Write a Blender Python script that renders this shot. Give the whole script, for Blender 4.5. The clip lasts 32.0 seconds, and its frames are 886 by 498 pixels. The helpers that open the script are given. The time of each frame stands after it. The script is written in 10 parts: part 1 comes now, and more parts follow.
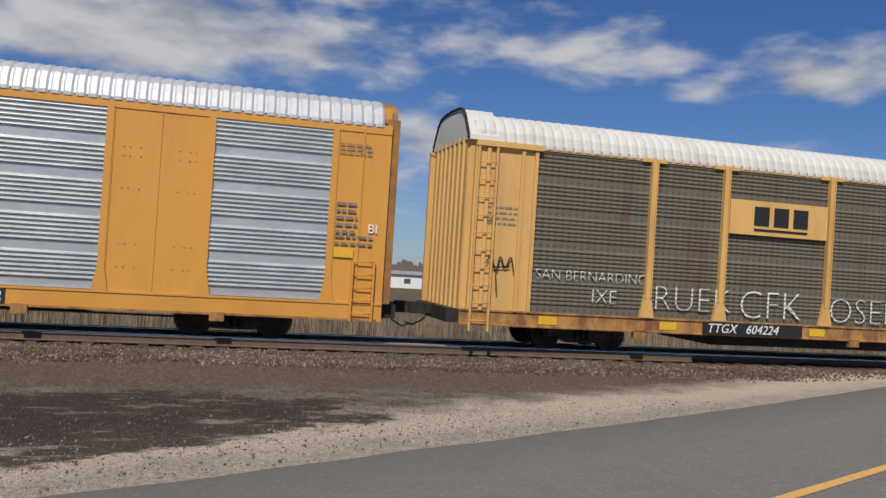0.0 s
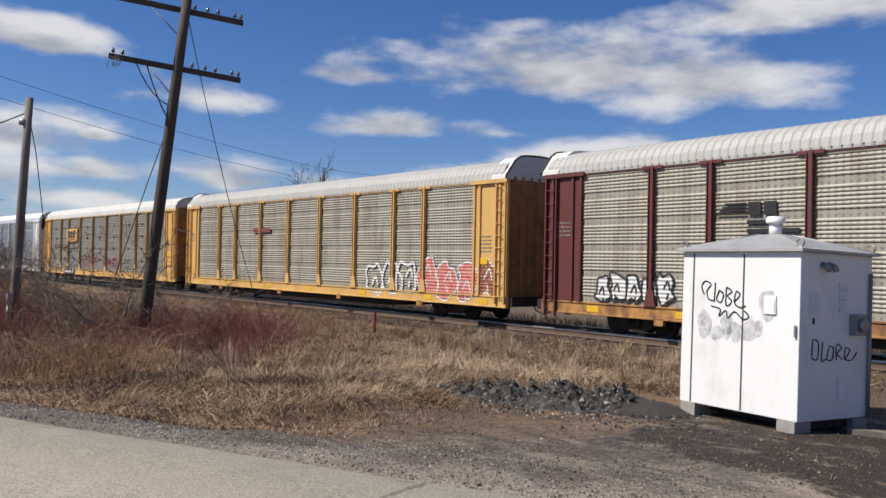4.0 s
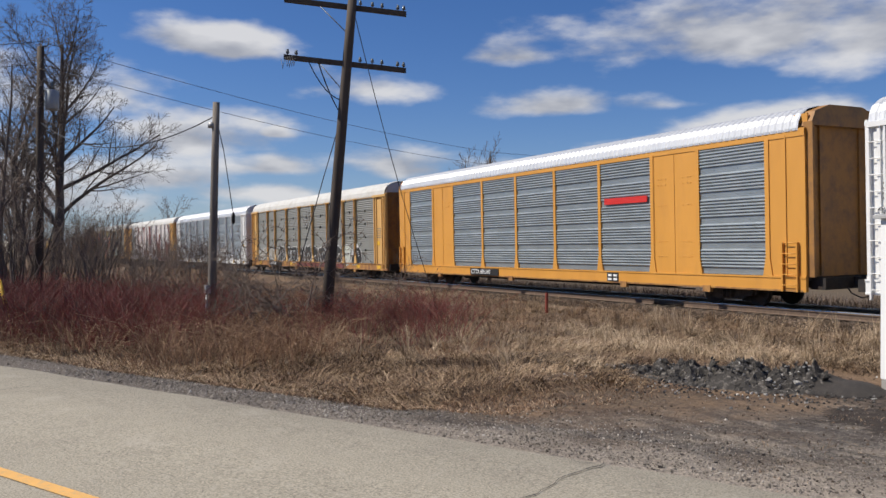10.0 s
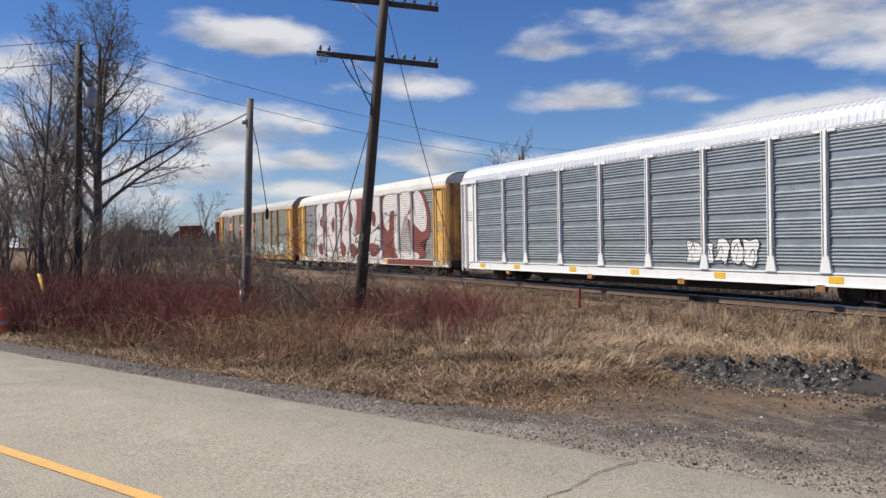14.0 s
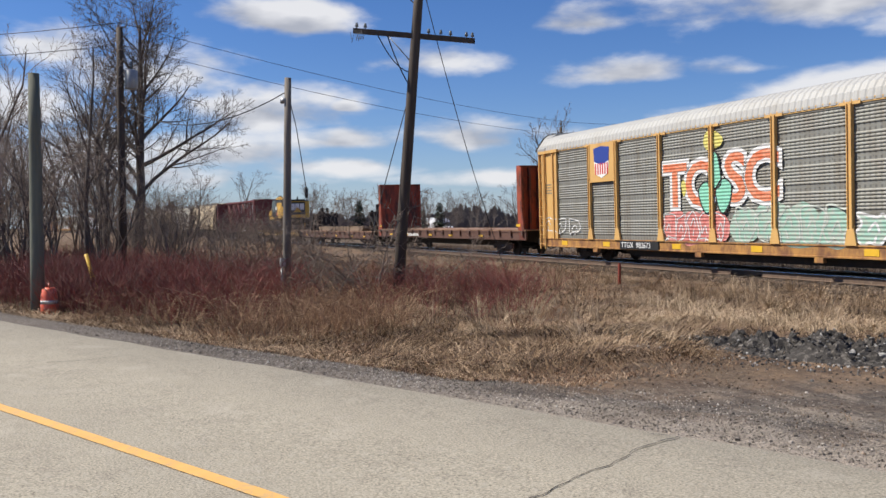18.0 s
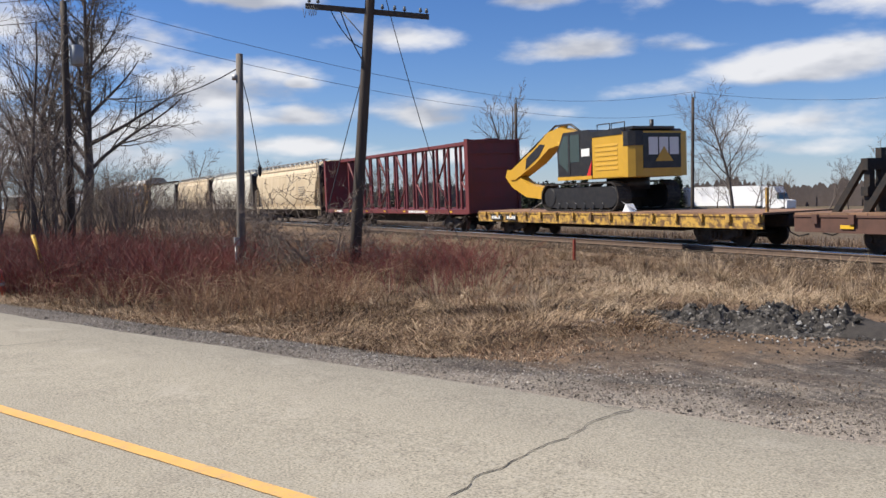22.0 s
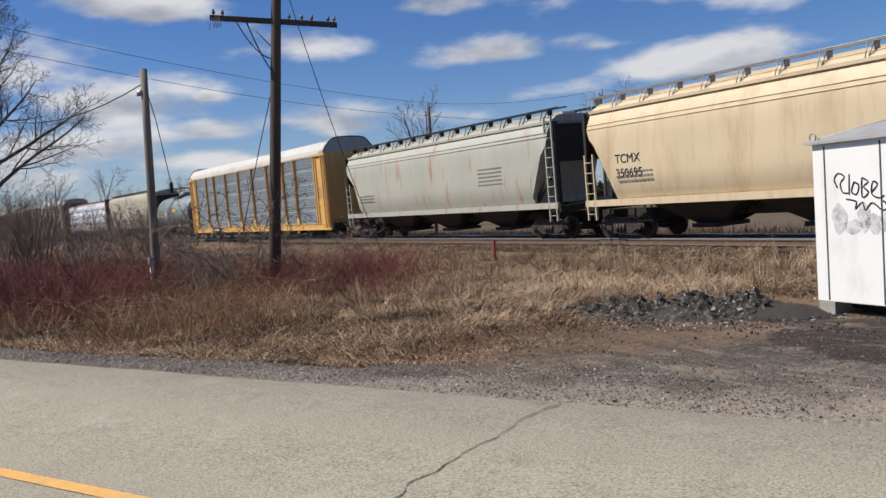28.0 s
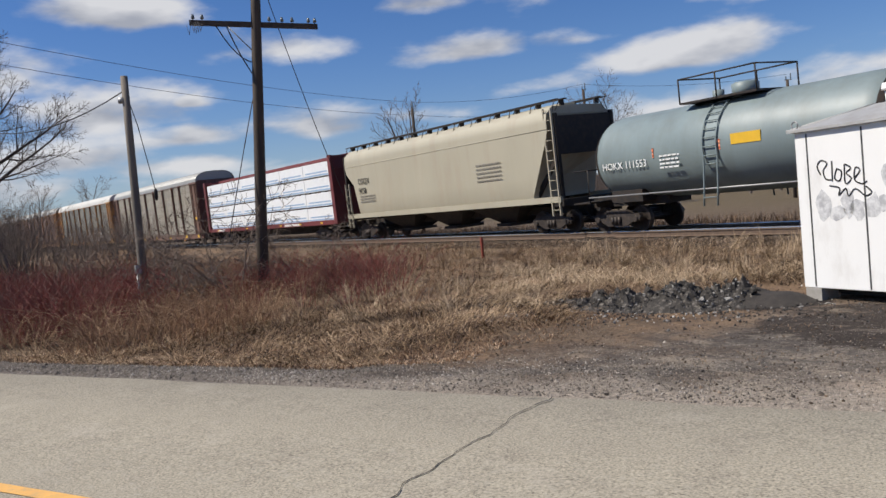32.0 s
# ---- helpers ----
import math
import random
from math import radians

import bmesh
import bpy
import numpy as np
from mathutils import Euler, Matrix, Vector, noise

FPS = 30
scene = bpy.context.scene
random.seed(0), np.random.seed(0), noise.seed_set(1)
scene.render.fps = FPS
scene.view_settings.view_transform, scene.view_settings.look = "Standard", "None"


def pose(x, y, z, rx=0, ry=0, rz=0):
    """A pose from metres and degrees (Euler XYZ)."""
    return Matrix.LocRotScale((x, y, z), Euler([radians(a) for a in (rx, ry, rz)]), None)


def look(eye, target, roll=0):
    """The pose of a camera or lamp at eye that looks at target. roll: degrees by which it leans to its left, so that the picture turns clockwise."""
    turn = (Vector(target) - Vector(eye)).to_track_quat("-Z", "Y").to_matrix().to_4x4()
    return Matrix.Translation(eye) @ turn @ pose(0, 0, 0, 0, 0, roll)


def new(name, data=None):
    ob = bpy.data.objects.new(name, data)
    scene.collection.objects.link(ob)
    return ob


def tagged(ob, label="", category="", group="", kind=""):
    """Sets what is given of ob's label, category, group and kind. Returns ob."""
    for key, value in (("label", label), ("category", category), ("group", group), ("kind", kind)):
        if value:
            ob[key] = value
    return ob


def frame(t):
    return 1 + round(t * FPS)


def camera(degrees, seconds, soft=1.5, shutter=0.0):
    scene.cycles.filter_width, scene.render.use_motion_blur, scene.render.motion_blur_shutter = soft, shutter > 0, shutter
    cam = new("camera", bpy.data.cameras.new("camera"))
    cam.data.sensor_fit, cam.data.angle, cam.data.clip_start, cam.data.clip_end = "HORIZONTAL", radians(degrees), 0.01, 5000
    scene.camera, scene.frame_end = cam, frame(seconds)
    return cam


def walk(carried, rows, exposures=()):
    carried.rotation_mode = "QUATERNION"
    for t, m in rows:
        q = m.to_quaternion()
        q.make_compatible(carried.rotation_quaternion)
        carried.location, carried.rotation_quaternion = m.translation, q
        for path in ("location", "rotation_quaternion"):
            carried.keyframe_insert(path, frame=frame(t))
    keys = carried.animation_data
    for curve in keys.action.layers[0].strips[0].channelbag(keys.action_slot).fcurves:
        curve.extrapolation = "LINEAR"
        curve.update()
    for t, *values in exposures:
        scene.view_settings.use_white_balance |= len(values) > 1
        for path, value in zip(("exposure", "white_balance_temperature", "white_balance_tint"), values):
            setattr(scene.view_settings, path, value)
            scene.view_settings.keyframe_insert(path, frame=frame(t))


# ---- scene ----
ZC = 1.54
cam = camera(55.5, 32.0, soft=1.5)
PATH = [
    (0.0, pose(0, 0, ZC, 92.19, -3.24, -16.19)),
    (0.5, pose(0, 0, ZC, 91.89, -2.29, -7.73)),
    (1.0, pose(0, 0, ZC, 91.45, -1.14, 1.86)),
    (1.5, pose(0, 0, ZC, 91.08, -0.92, 10.93)),
    (2.0, pose(0, 0, ZC, 90.79, -1.31, 19.14)),
    (2.5, pose(0, 0, ZC, 91.47, -1.33, 27.86)),
    (3.0, pose(0, 0, ZC, 92.35, -1.51, 36.87)),
    (3.5, pose(0, 0, ZC, 92.54, -1.82, 44.98)),
    (4.0, pose(0, 0, ZC, 91.84, -2.32, 51.54)),
    (4.5, pose(0, 0, ZC, 90.77, -1.63, 58.59)),
    (6.5, pose(0, 0, ZC, 89.42, 0.34, 66.43)),
    (7.0, pose(0, 0, ZC, 89.90, 0.16, 66.03)),
    (7.5, pose(0, 0, ZC, 90.32, -0.09, 65.39)),
    (8.0, pose(0, 0, ZC, 90.48, -0.23, 64.76)),
    (8.5, pose(0, 0, ZC, 90.41, -0.20, 64.00)),
    (9.0, pose(0, 0, ZC, 90.29, -0.23, 63.49)),
    (9.5, pose(0, 0, ZC, 90.23, -0.26, 63.20)),
    (10.0, pose(0, 0, ZC, 90.31, -0.27, 63.08)),
    (10.5, pose(0, 0, ZC, 90.42, -0.34, 62.79)),
    (11.0, pose(0, 0, ZC, 90.16, -0.14, 62.43)),
    (11.5, pose(0, 0, ZC, 89.92, -0.14, 62.62)),
    (12.0, pose(0, 0, ZC, 89.99, -0.21, 63.25)),
    (12.5, pose(0, 0, ZC, 89.97, -0.29, 64.11)),
    (13.0, pose(0, 0, ZC, 90.09, -0.37, 64.74)),
    (13.5, pose(0, 0, ZC, 90.10, -0.36, 64.99)),
    (15.5, pose(0, 0, ZC, 89.35, 0.09, 66.60)),
    (16.0, pose(0, 0, ZC, 89.20, 0.23, 67.12)),
    (16.5, pose(0, 0, ZC, 89.01, 0.24, 67.65)),
    (17.0, pose(0, 0, ZC, 88.81, 0.20, 67.86)),
    (17.5, pose(0, 0, ZC, 88.58, 0.25, 67.79)),
    (18.0, pose(0, 0, ZC, 88.39, 0.32, 67.88)),
    (18.5, pose(0, 0, ZC, 88.13, 0.11, 67.77)),
    (19.0, pose(0, 0, ZC, 88.00, -0.01, 67.42)),
    (19.5, pose(0, 0, ZC, 87.79, 0.34, 67.07)),
    (20.0, pose(0, 0, ZC, 87.47, 0.54, 66.77)),
    (20.5, pose(0, 0, ZC, 87.40, 0.49, 66.30)),
    (21.0, pose(0, 0, ZC, 87.35, 0.58, 65.72)),
    (21.5, pose(0, 0, ZC, 87.14, 0.66, 65.34)),
    (22.0, pose(0, 0, ZC, 86.83, 0.73, 64.88)),
    (22.5, pose(0, 0, ZC, 86.57, 0.86, 64.45)),
    (23.0, pose(0, 0, ZC, 86.55, 1.05, 64.32)),
    (23.5, pose(0, 0, ZC, 86.55, 1.12, 64.33)),
    (24.0, pose(0, 0, ZC, 86.71, 1.15, 63.59)),
    (24.5, pose(0, 0, ZC, 86.90, 0.86, 62.27)),
    (26.5, pose(0, 0, ZC, 86.48, 2.03, 61.16)),
    (27.0, pose(0, 0, ZC, 86.58, 1.80, 59.65)),
    (27.5, pose(0, 0, ZC, 87.12, 1.10, 58.68)),
    (28.0, pose(0, 0, ZC, 87.01, 3.68, 59.35)),
    (28.5, pose(0, 0, ZC, 86.36, 5.17, 58.21)),
    (29.0, pose(0, 0, ZC, 86.46, 5.44, 55.98)),
    (29.5, pose(0, 0, ZC, 86.76, 5.98, 54.96)),
    (30.0, pose(0, 0, ZC, 86.56, 6.44, 54.78)),
    (30.5, pose(0, 0, ZC, 86.14, 6.74, 55.12)),
    (31.0, pose(0, 0, ZC, 86.19, 6.64, 55.74)),
    (31.5, pose(0, 0, ZC, 86.62, 6.41, 56.91)),
    (32.0, pose(0, 0, ZC, 86.84, 5.41, 58.42)),
]
walk(cam, PATH, [(0, -0.24), (0.6, -0.4), (1, -0.48), (1.6, -0.12), (2, 0.02), (4.5, 0.2), (7, 0.22), (9, 0.1), (13, 0.24), (17, 0.32), (20, 0.44), (23, 0.42), (25, 0.36), (27, 0.12), (29, 0.2), (32, 0.14)])
# ---- sky and sun ----
SUN_FROM = Vector((-0.44, -0.87, 1.07)).normalized()
world = bpy.data.worlds.new("sky")
scene.world = world
world.use_nodes = True
wn, wl = world.node_tree.nodes, world.node_tree.links
wn.clear()


def wmath(op, a, b=None, c=None, clamp=False):
    n = wn.new("ShaderNodeMath")
    n.operation, n.use_clamp = op, clamp
    for i, s in enumerate((a, b, c)):
        if s is None:
            continue
        if isinstance(s, (int, float)):
            n.inputs[i].default_value = s
        else:
            wl.new(s, n.inputs[i])
    return n.outputs[0]


def build_sky():
    sky = wn.new("ShaderNodeTexSky")
    sky.sky_type, sky.sun_disc = "NISHITA", False
    sky.sun_elevation = math.asin(SUN_FROM.z)
    sky.sun_rotation = math.atan2(SUN_FROM.x, SUN_FROM.y)
    sky.air_density, sky.dust_density, sky.ozone_density, sky.altitude = 1.0, 0.2, 2.5, 100
    co = wn.new("ShaderNodeTexCoord")
    sep = wn.new("ShaderNodeSeparateXYZ")
    wl.new(co.outputs["Generated"], sep.inputs[0])
    x, y, z = sep.outputs
    zz = wmath("MAXIMUM", wmath("ADD", z, 0.05), 0.02)
    flat = wn.new("ShaderNodeCombineXYZ")
    wl.new(wmath("DIVIDE", x, zz), flat.inputs[0])
    wl.new(wmath("DIVIDE", y, zz), flat.inputs[1])

    def cloud_noise(scale, detail, rough, seed):
        n = wn.new("ShaderNodeTexNoise")
        n.noise_dimensions = "4D"
        n.inputs["W"].default_value = seed
        n.inputs["Scale"].default_value, n.inputs["Detail"].default_value, n.inputs["Roughness"].default_value = scale, detail, rough
        return n

    # fine break-up and broad fields of cumulus, laid on a flat layer overhead
    flatter = wn.new("ShaderNodeMapping")
    flatter.inputs["Scale"].default_value = (1, 1, 2.7)
    wl.new(co.outputs["Generated"], flatter.inputs["Vector"])
    fine = cloud_noise(8.0, 7, 0.5, 1.3)
    wl.new(flatter.outputs[0], fine.inputs["Vector"])
    broad = cloud_noise(0.55, 6, 0.55, 4.1)
    wl.new(flat.outputs[0], broad.inputs["Vector"])
    az = wmath("ARCTAN2", wmath("MULTIPLY", x, -1.0), y)
    el = wmath("ARCSINE", z)
    wob = wmath("MULTIPLY", wmath("SUBTRACT", fine.outputs["Fac"], 0.5), 1.0)
    field = None
    # cumulus clouds: bearing to the left of north, height, half width, half height (degrees), strength
    for a, e, w, h, k in CLOUDS:
        u = wmath("DIVIDE", wmath("SUBTRACT", az, radians(a)), radians(w))
        v = wmath("DIVIDE", wmath("SUBTRACT", el, radians(e)), radians(h))
        v = wmath("MULTIPLY", v, wmath("ADD", wmath("MULTIPLY", wmath("LESS_THAN", v, 0.0), 0.7), 1.0))
        r2 = wmath("ADD", wmath("MULTIPLY", u, u), wmath("MULTIPLY", v, v))
        g = wmath("MULTIPLY", wmath("SUBTRACT", 1.0, wmath("SQRT", r2)), k)
        field = g if field is None else wmath("MAXIMUM", field, g)
    wisp = cloud_noise(22.0, 5, 0.55, 7.7)
    wl.new(flatter.outputs[0], wisp.inputs["Vector"])
    dens = wmath("ADD", field, wmath("ADD", wmath("ADD", wmath("MULTIPLY", wob, 2.7), 0.14), wmath("MULTIPLY", wmath("SUBTRACT", wisp.outputs["Fac"], 0.5), 0.7)))
    high = wmath("SUBTRACT", wmath("MULTIPLY", broad.outputs["Fac"], 6.0), 3.35)
    up = wmath("MULTIPLY", wmath("SUBTRACT", el, radians(21)), 8.0, clamp=True)
    dens = wmath("MAXIMUM", dens, wmath("SUBTRACT", wmath("MULTIPLY", high, up), wmath("SUBTRACT", 1.0, up)))
    mask = wmath("MULTIPLY", dens, 1.25, clamp=True)
    sm = wmath("MULTIPLY", wmath("MULTIPLY", mask, mask), wmath("SUBTRACT", 3.0, wmath("MULTIPLY", mask, 2.0)))
    cover = wmath("MULTIPLY", sm, 0.94)
    # lit from above: greyer where more cloud stands overhead
    lift = wn.new("ShaderNodeVectorMath")
    lift.operation = "ADD"
    lift.inputs[1].default_value = (0, 0, 0.06)
    wl.new(flatter.outputs[0], lift.inputs[0])
    above = cloud_noise(8.0, 4, 0.5, 1.3)
    wl.new(lift.outputs[0], above.inputs["Vector"])
    under = wmath("MULTIPLY", wmath("SUBTRACT", above.outputs["Fac"], fine.outputs["Fac"]), 4.4)
    thick = wmath("ADD", wmath("ADD", under, wmath("MULTIPLY", dens, 0.42)), 0.08, clamp=True)
    shade = wn.new("ShaderNodeMix")
    shade.data_type = "RGBA"
    wl.new(thick, shade.inputs["Factor"])
    shade.inputs["A"].default_value = (*CLOUD_LIT, 1)
    shade.inputs["B"].default_value = (*CLOUD_GREY, 1)
    deep = wn.new("ShaderNodeHueSaturation")
    deep.inputs["Saturation"].default_value, deep.inputs["Value"].default_value = 1.15, 1.0
    wl.new(sky.outputs[0], deep.inputs["Color"])
    clear = wn.new("ShaderNodeMix")
    clear.data_type, clear.blend_type = "RGBA", "MULTIPLY"
    clear.inputs["Factor"].default_value = 1.0
    clear.inputs["B"].default_value = (*SKY_TINT, 1)
    wl.new(deep.outputs[0], clear.inputs["A"])
    # pale haze along the horizon
    hz = wmath("MULTIPLY", wmath("POWER", 2.718, wmath("MULTIPLY", wmath("MAXIMUM", el, 0.0), -1 / radians(3.3))), 0.75)
    hazy = wn.new("ShaderNodeMix")
    hazy.data_type = "RGBA"
    wl.new(hz, hazy.inputs["Factor"])
    wl.new(clear.outputs["Result"], hazy.inputs["A"])
    hazy.inputs["B"].default_value = (7.6, 8.4, 9.6, 1)
    mix = wn.new("ShaderNodeMix")
    mix.data_type = "RGBA"
    wl.new(cover, mix.inputs["Factor"])
    wl.new(hazy.outputs["Result"], mix.inputs["A"])
    wl.new(shade.outputs["Result"], mix.inputs["B"])
    bg = wn.new("ShaderNodeBackground")
    bg.inputs["Strength"].default_value = SKY_STRENGTH
    wl.new(mix.outputs["Result"], bg.inputs["Color"])
    out = wn.new("ShaderNodeOutputWorld")
    wl.new(bg.outputs[0], out.inputs["Surface"])


SKY_STRENGTH = 0.054
SKY_TINT = (0.86, 1.10, 1.56)  # a clear spring sky, as phone cameras show it
CLOUD_LIT = (12.0, 12.0, 12.3)
CLOUD_GREY = (6.4, 6.7, 7.6)
CLOUDS = [
    (44.4, 13.4, 10.2, 2.9, 1.0), (34.5, 12.7, 8.4, 2.8, 1.0), (30.1, 17.1, 7.1, 1.9, 0.9), (17.8, 17.4, 5.7, 1.9, 0.9), (3.4, 14.5, 13.5, 4.2, 1.0), (-2.9, 14.5, 8.8, 4.0, 0.9), (17.3, 12.4, 4.9, 1.3, 0.6), (48.8, 9.8, 3.8, 0.9, 0.7),
    (77.9, 13.4, 4.9, 1.7, 1.0), (68.4, 10.8, 5.0, 1.7, 0.85), (55.8, 9.8, 5.5, 1.2, 0.95), (49.1, 9.9, 4.0, 0.9, 0.7), (80.2, 7.3, 5.7, 2.1, 0.8), (74.8, 5.6, 5.7, 1.1, 0.75), (65.7, 5.8, 4.9, 1.2, 0.75), (83.0, 4.7, 6.6, 1.5, 0.75),
    (74.4, 7.9, 1.3, 0.5, 0.7), (58.1, 13.1, 3.1, 0.7, 0.4), (42.8, 8.1, 6.6, 1.8, 0.95), (50.5, 7.0, 4.2, 1.1, 0.6), (41.8, 4.8, 5.7, 1.4, 0.6), (65.0, 5.6, 4.9, 1.2, 0.8), (74.9, 3.9, 7.0, 0.9, 0.65), (61.1, 5.8, 4.4, 0.8, 0.65),
    (54.4, 4.3, 4.0, 0.7, 0.55), (92.4, 10.9, 4.0, 1.9, 0.85), (46.7, 3.1, 6.6, 0.7, 0.5), (88.0, 3.0, 9.0, 1.2, 0.6), (62.0, 3.2, 8.0, 0.8, 0.6), (-23.6, 15.6, 8.0, 2.8, 0.8), (-39.6, 13.4, 6.0, 2.0, 0.65), (-15.1, 9.4, 3.5, 2.3, 0.65), (98.0, 7.0, 7.0, 3.0, 0.8), (88.0, 9.5, 6.0, 2.6, 0.75), (94.0, 4.5, 8.0, 2.0, 0.7), (2.0, 5.5, 22.0, 2.6, 0.8), (-34.0, 6.0, 14.0, 2.8, 0.8), (26.0, 5.0, 12.0, 2.2, 0.75),
    (-8.0, 18.5, 8.0, 1.6, 0.6),
]
build_sky()
sun = new("sun", bpy.data.lights.new("sun", "SUN"))
sun.data.energy, sun.data.angle, sun.data.color = 5.2, radians(0.53), (1.0, 0.935, 0.835)
sun.matrix_world = look(SUN_FROM * 60, (0, 0, 0))

# ---- materials ----
MATS = {}


def mat(name, base, rough=0.6, metal=0.0, spots=None, amount=0.5, scale=3.0, fine=40.0, bump=0.1, streak=1.0, stops=(0.42, 0.66), tint=0.12, per_object=0.0, spec=0.5, slots=0.0, ribs=0.0):
    """A painted, metal or mineral surface: a base colour that drifts at a large scale, spots of a second colour
    (streak > 1 draws them out vertically), and fine grain in colour and relief."""
    if name in MATS:
        return MATS[name]
    m = bpy.data.materials.new(name)
    m.use_nodes = True
    nt = m.node_tree
    n, l = nt.nodes, nt.links
    b = n["Principled BSDF"]
    co = n.new("ShaderNodeTexCoord")
    mp = n.new("ShaderNodeMapping")
    mp.inputs["Scale"].default_value = (1, 1, 1 / streak)
    l.new(co.outputs["Object"], mp.inputs["Vector"])
    info = n.new("ShaderNodeObjectInfo")
    sh = n.new("ShaderNodeVectorMath")
    sh.operation = "SCALE"
    sh.inputs[0].default_value = (31.0, 17.0, 9.0)
    l.new(info.outputs["Random"], sh.inputs["Scale"])
    l.new(sh.outputs[0], mp.inputs["Location"])

    def tex(s, d, r=0.55):
        t = n.new("ShaderNodeTexNoise")
        t.inputs["Scale"].default_value, t.inputs["Detail"].default_value, t.inputs["Roughness"].default_value = s, d, r
        l.new(mp.outputs[0], t.inputs["Vector"])
        return t

    def mix(f, a, c):
        x = n.new("ShaderNodeMix")
        x.data_type = "RGBA"
        for key, v in (("Factor", f), ("A", a), ("B", c)):
            if isinstance(v, (int, float)):
                x.inputs[key].default_value = v
            elif isinstance(v, tuple):
                x.inputs[key].default_value = (*v, 1)
            else:
                l.new(v, x.inputs[key])
        return x.outputs["Result"]

    big = tex(scale, 5, 0.6)
    small = tex(fine, 4, 0.6)
    dark = tuple(c * (1 - tint * 2) for c in base)
    light = tuple(min(1, c * (1 + tint)) for c in base)
    col = mix(big.outputs["Fac"], dark, light)
    col = mix(small.outputs["Fac"], mix(0.3, col, dark), col)
    if spots:
        sp = tex(scale * 1.7, 8, 0.68)
        rp = n.new("ShaderNodeMapRange")
        rp.inputs["From Min"].default_value, rp.inputs["From Max"].default_value = stops
        rp.inputs["To Max"].default_value = amount
        l.new(sp.outputs["Fac"], rp.inputs["Value"])
        col = mix(rp.outputs["Result"], col, spots)
    if slots:
        # columns of small dark air slots, some rusted or dented shut
        wv = n.new("ShaderNodeTexWave")
        wv.wave_type, wv.bands_direction, wv.wave_profile = "BANDS", "X", "SIN"
        wv.inputs["Scale"].default_value, wv.inputs["Distortion"].default_value = 1.75, 0.25
        l.new(co.outputs["Object"], wv.inputs["Vector"])
        wz = n.new("ShaderNodeTexWave")
        wz.wave_type, wz.bands_direction = "BANDS", "Z"
        wz.inputs["Scale"].default_value, wz.inputs["Distortion"].default_value = 2.0, 0.4
        l.new(co.outputs["Object"], wz.inputs["Vector"])
        cut = n.new("ShaderNodeMapRange")
        cut.inputs["From Min"].default_value, cut.inputs["From Max"].default_value = 0.45, 0.95
        cut.inputs["To Max"].default_value = slots
        l.new(wv.outputs["Fac"], cut.inputs["Value"])
        pr = n.new("ShaderNodeMath")
        pr.operation = "MULTIPLY"
        l.new(cut.outputs["Result"], pr.inputs[0])
        l.new(wz.outputs["Fac"], pr.inputs[1])
        pq = n.new("ShaderNodeMath")
        pq.operation = "MULTIPLY"
        l.new(pr.outputs[0], pq.inputs[0])
        l.new(big.outputs["Fac"], pq.inputs[1])
        col = mix(pq.outputs[0], col, tuple(c * 0.3 for c in base))
    if per_object:
        hs = n.new("ShaderNodeHueSaturation")
        mr = n.new("ShaderNodeMapRange")
        mr.inputs["To Min"].default_value, mr.inputs["To Max"].default_value = 1 - per_object, 1 + per_object
        l.new(info.outputs["Random"], mr.inputs["Value"])
        l.new(mr.outputs["Result"], hs.inputs["Value"])
        l.new(col, hs.inputs["Color"])
        col = hs.outputs["Color"]
    l.new(col, b.inputs["Base Color"])
    b.inputs["Metallic"].default_value = metal
    b.inputs["Specular IOR Level"].default_value = spec
    rr = n.new("ShaderNodeMapRange")
    rr.inputs["To Min"].default_value, rr.inputs["To Max"].default_value = max(0.05, rough - 0.12), min(1, rough + 0.12)
    l.new(big.outputs["Fac"], rr.inputs["Value"])
    l.new(rr.outputs["Result"], b.inputs["Roughness"])
    if bump:
        bp = n.new("ShaderNodeBump")
        bp.inputs["Strength"].default_value, bp.inputs["Distance"].default_value = bump, 0.02
        l.new(small.outputs["Fac"], bp.inputs["Height"])
        l.new(bp.outputs[0], b.inputs["Normal"])
        if ribs:
            # paint that follows the pressed ribs of the sheet below it
            rw = n.new("ShaderNodeTexWave")
            rw.wave_type, rw.bands_direction = "BANDS", "Z"
            rw.inputs["Scale"].default_value = 2.64
            l.new(co.outputs["Object"], rw.inputs["Vector"])
            rb = n.new("ShaderNodeBump")
            rb.inputs["Strength"].default_value, rb.inputs["Distance"].default_value = ribs, 0.025
            l.new(rw.outputs["Fac"], rb.inputs["Height"])
            l.new(rb.outputs[0], bp.inputs["Normal"])
    MATS[name] = m
    return m


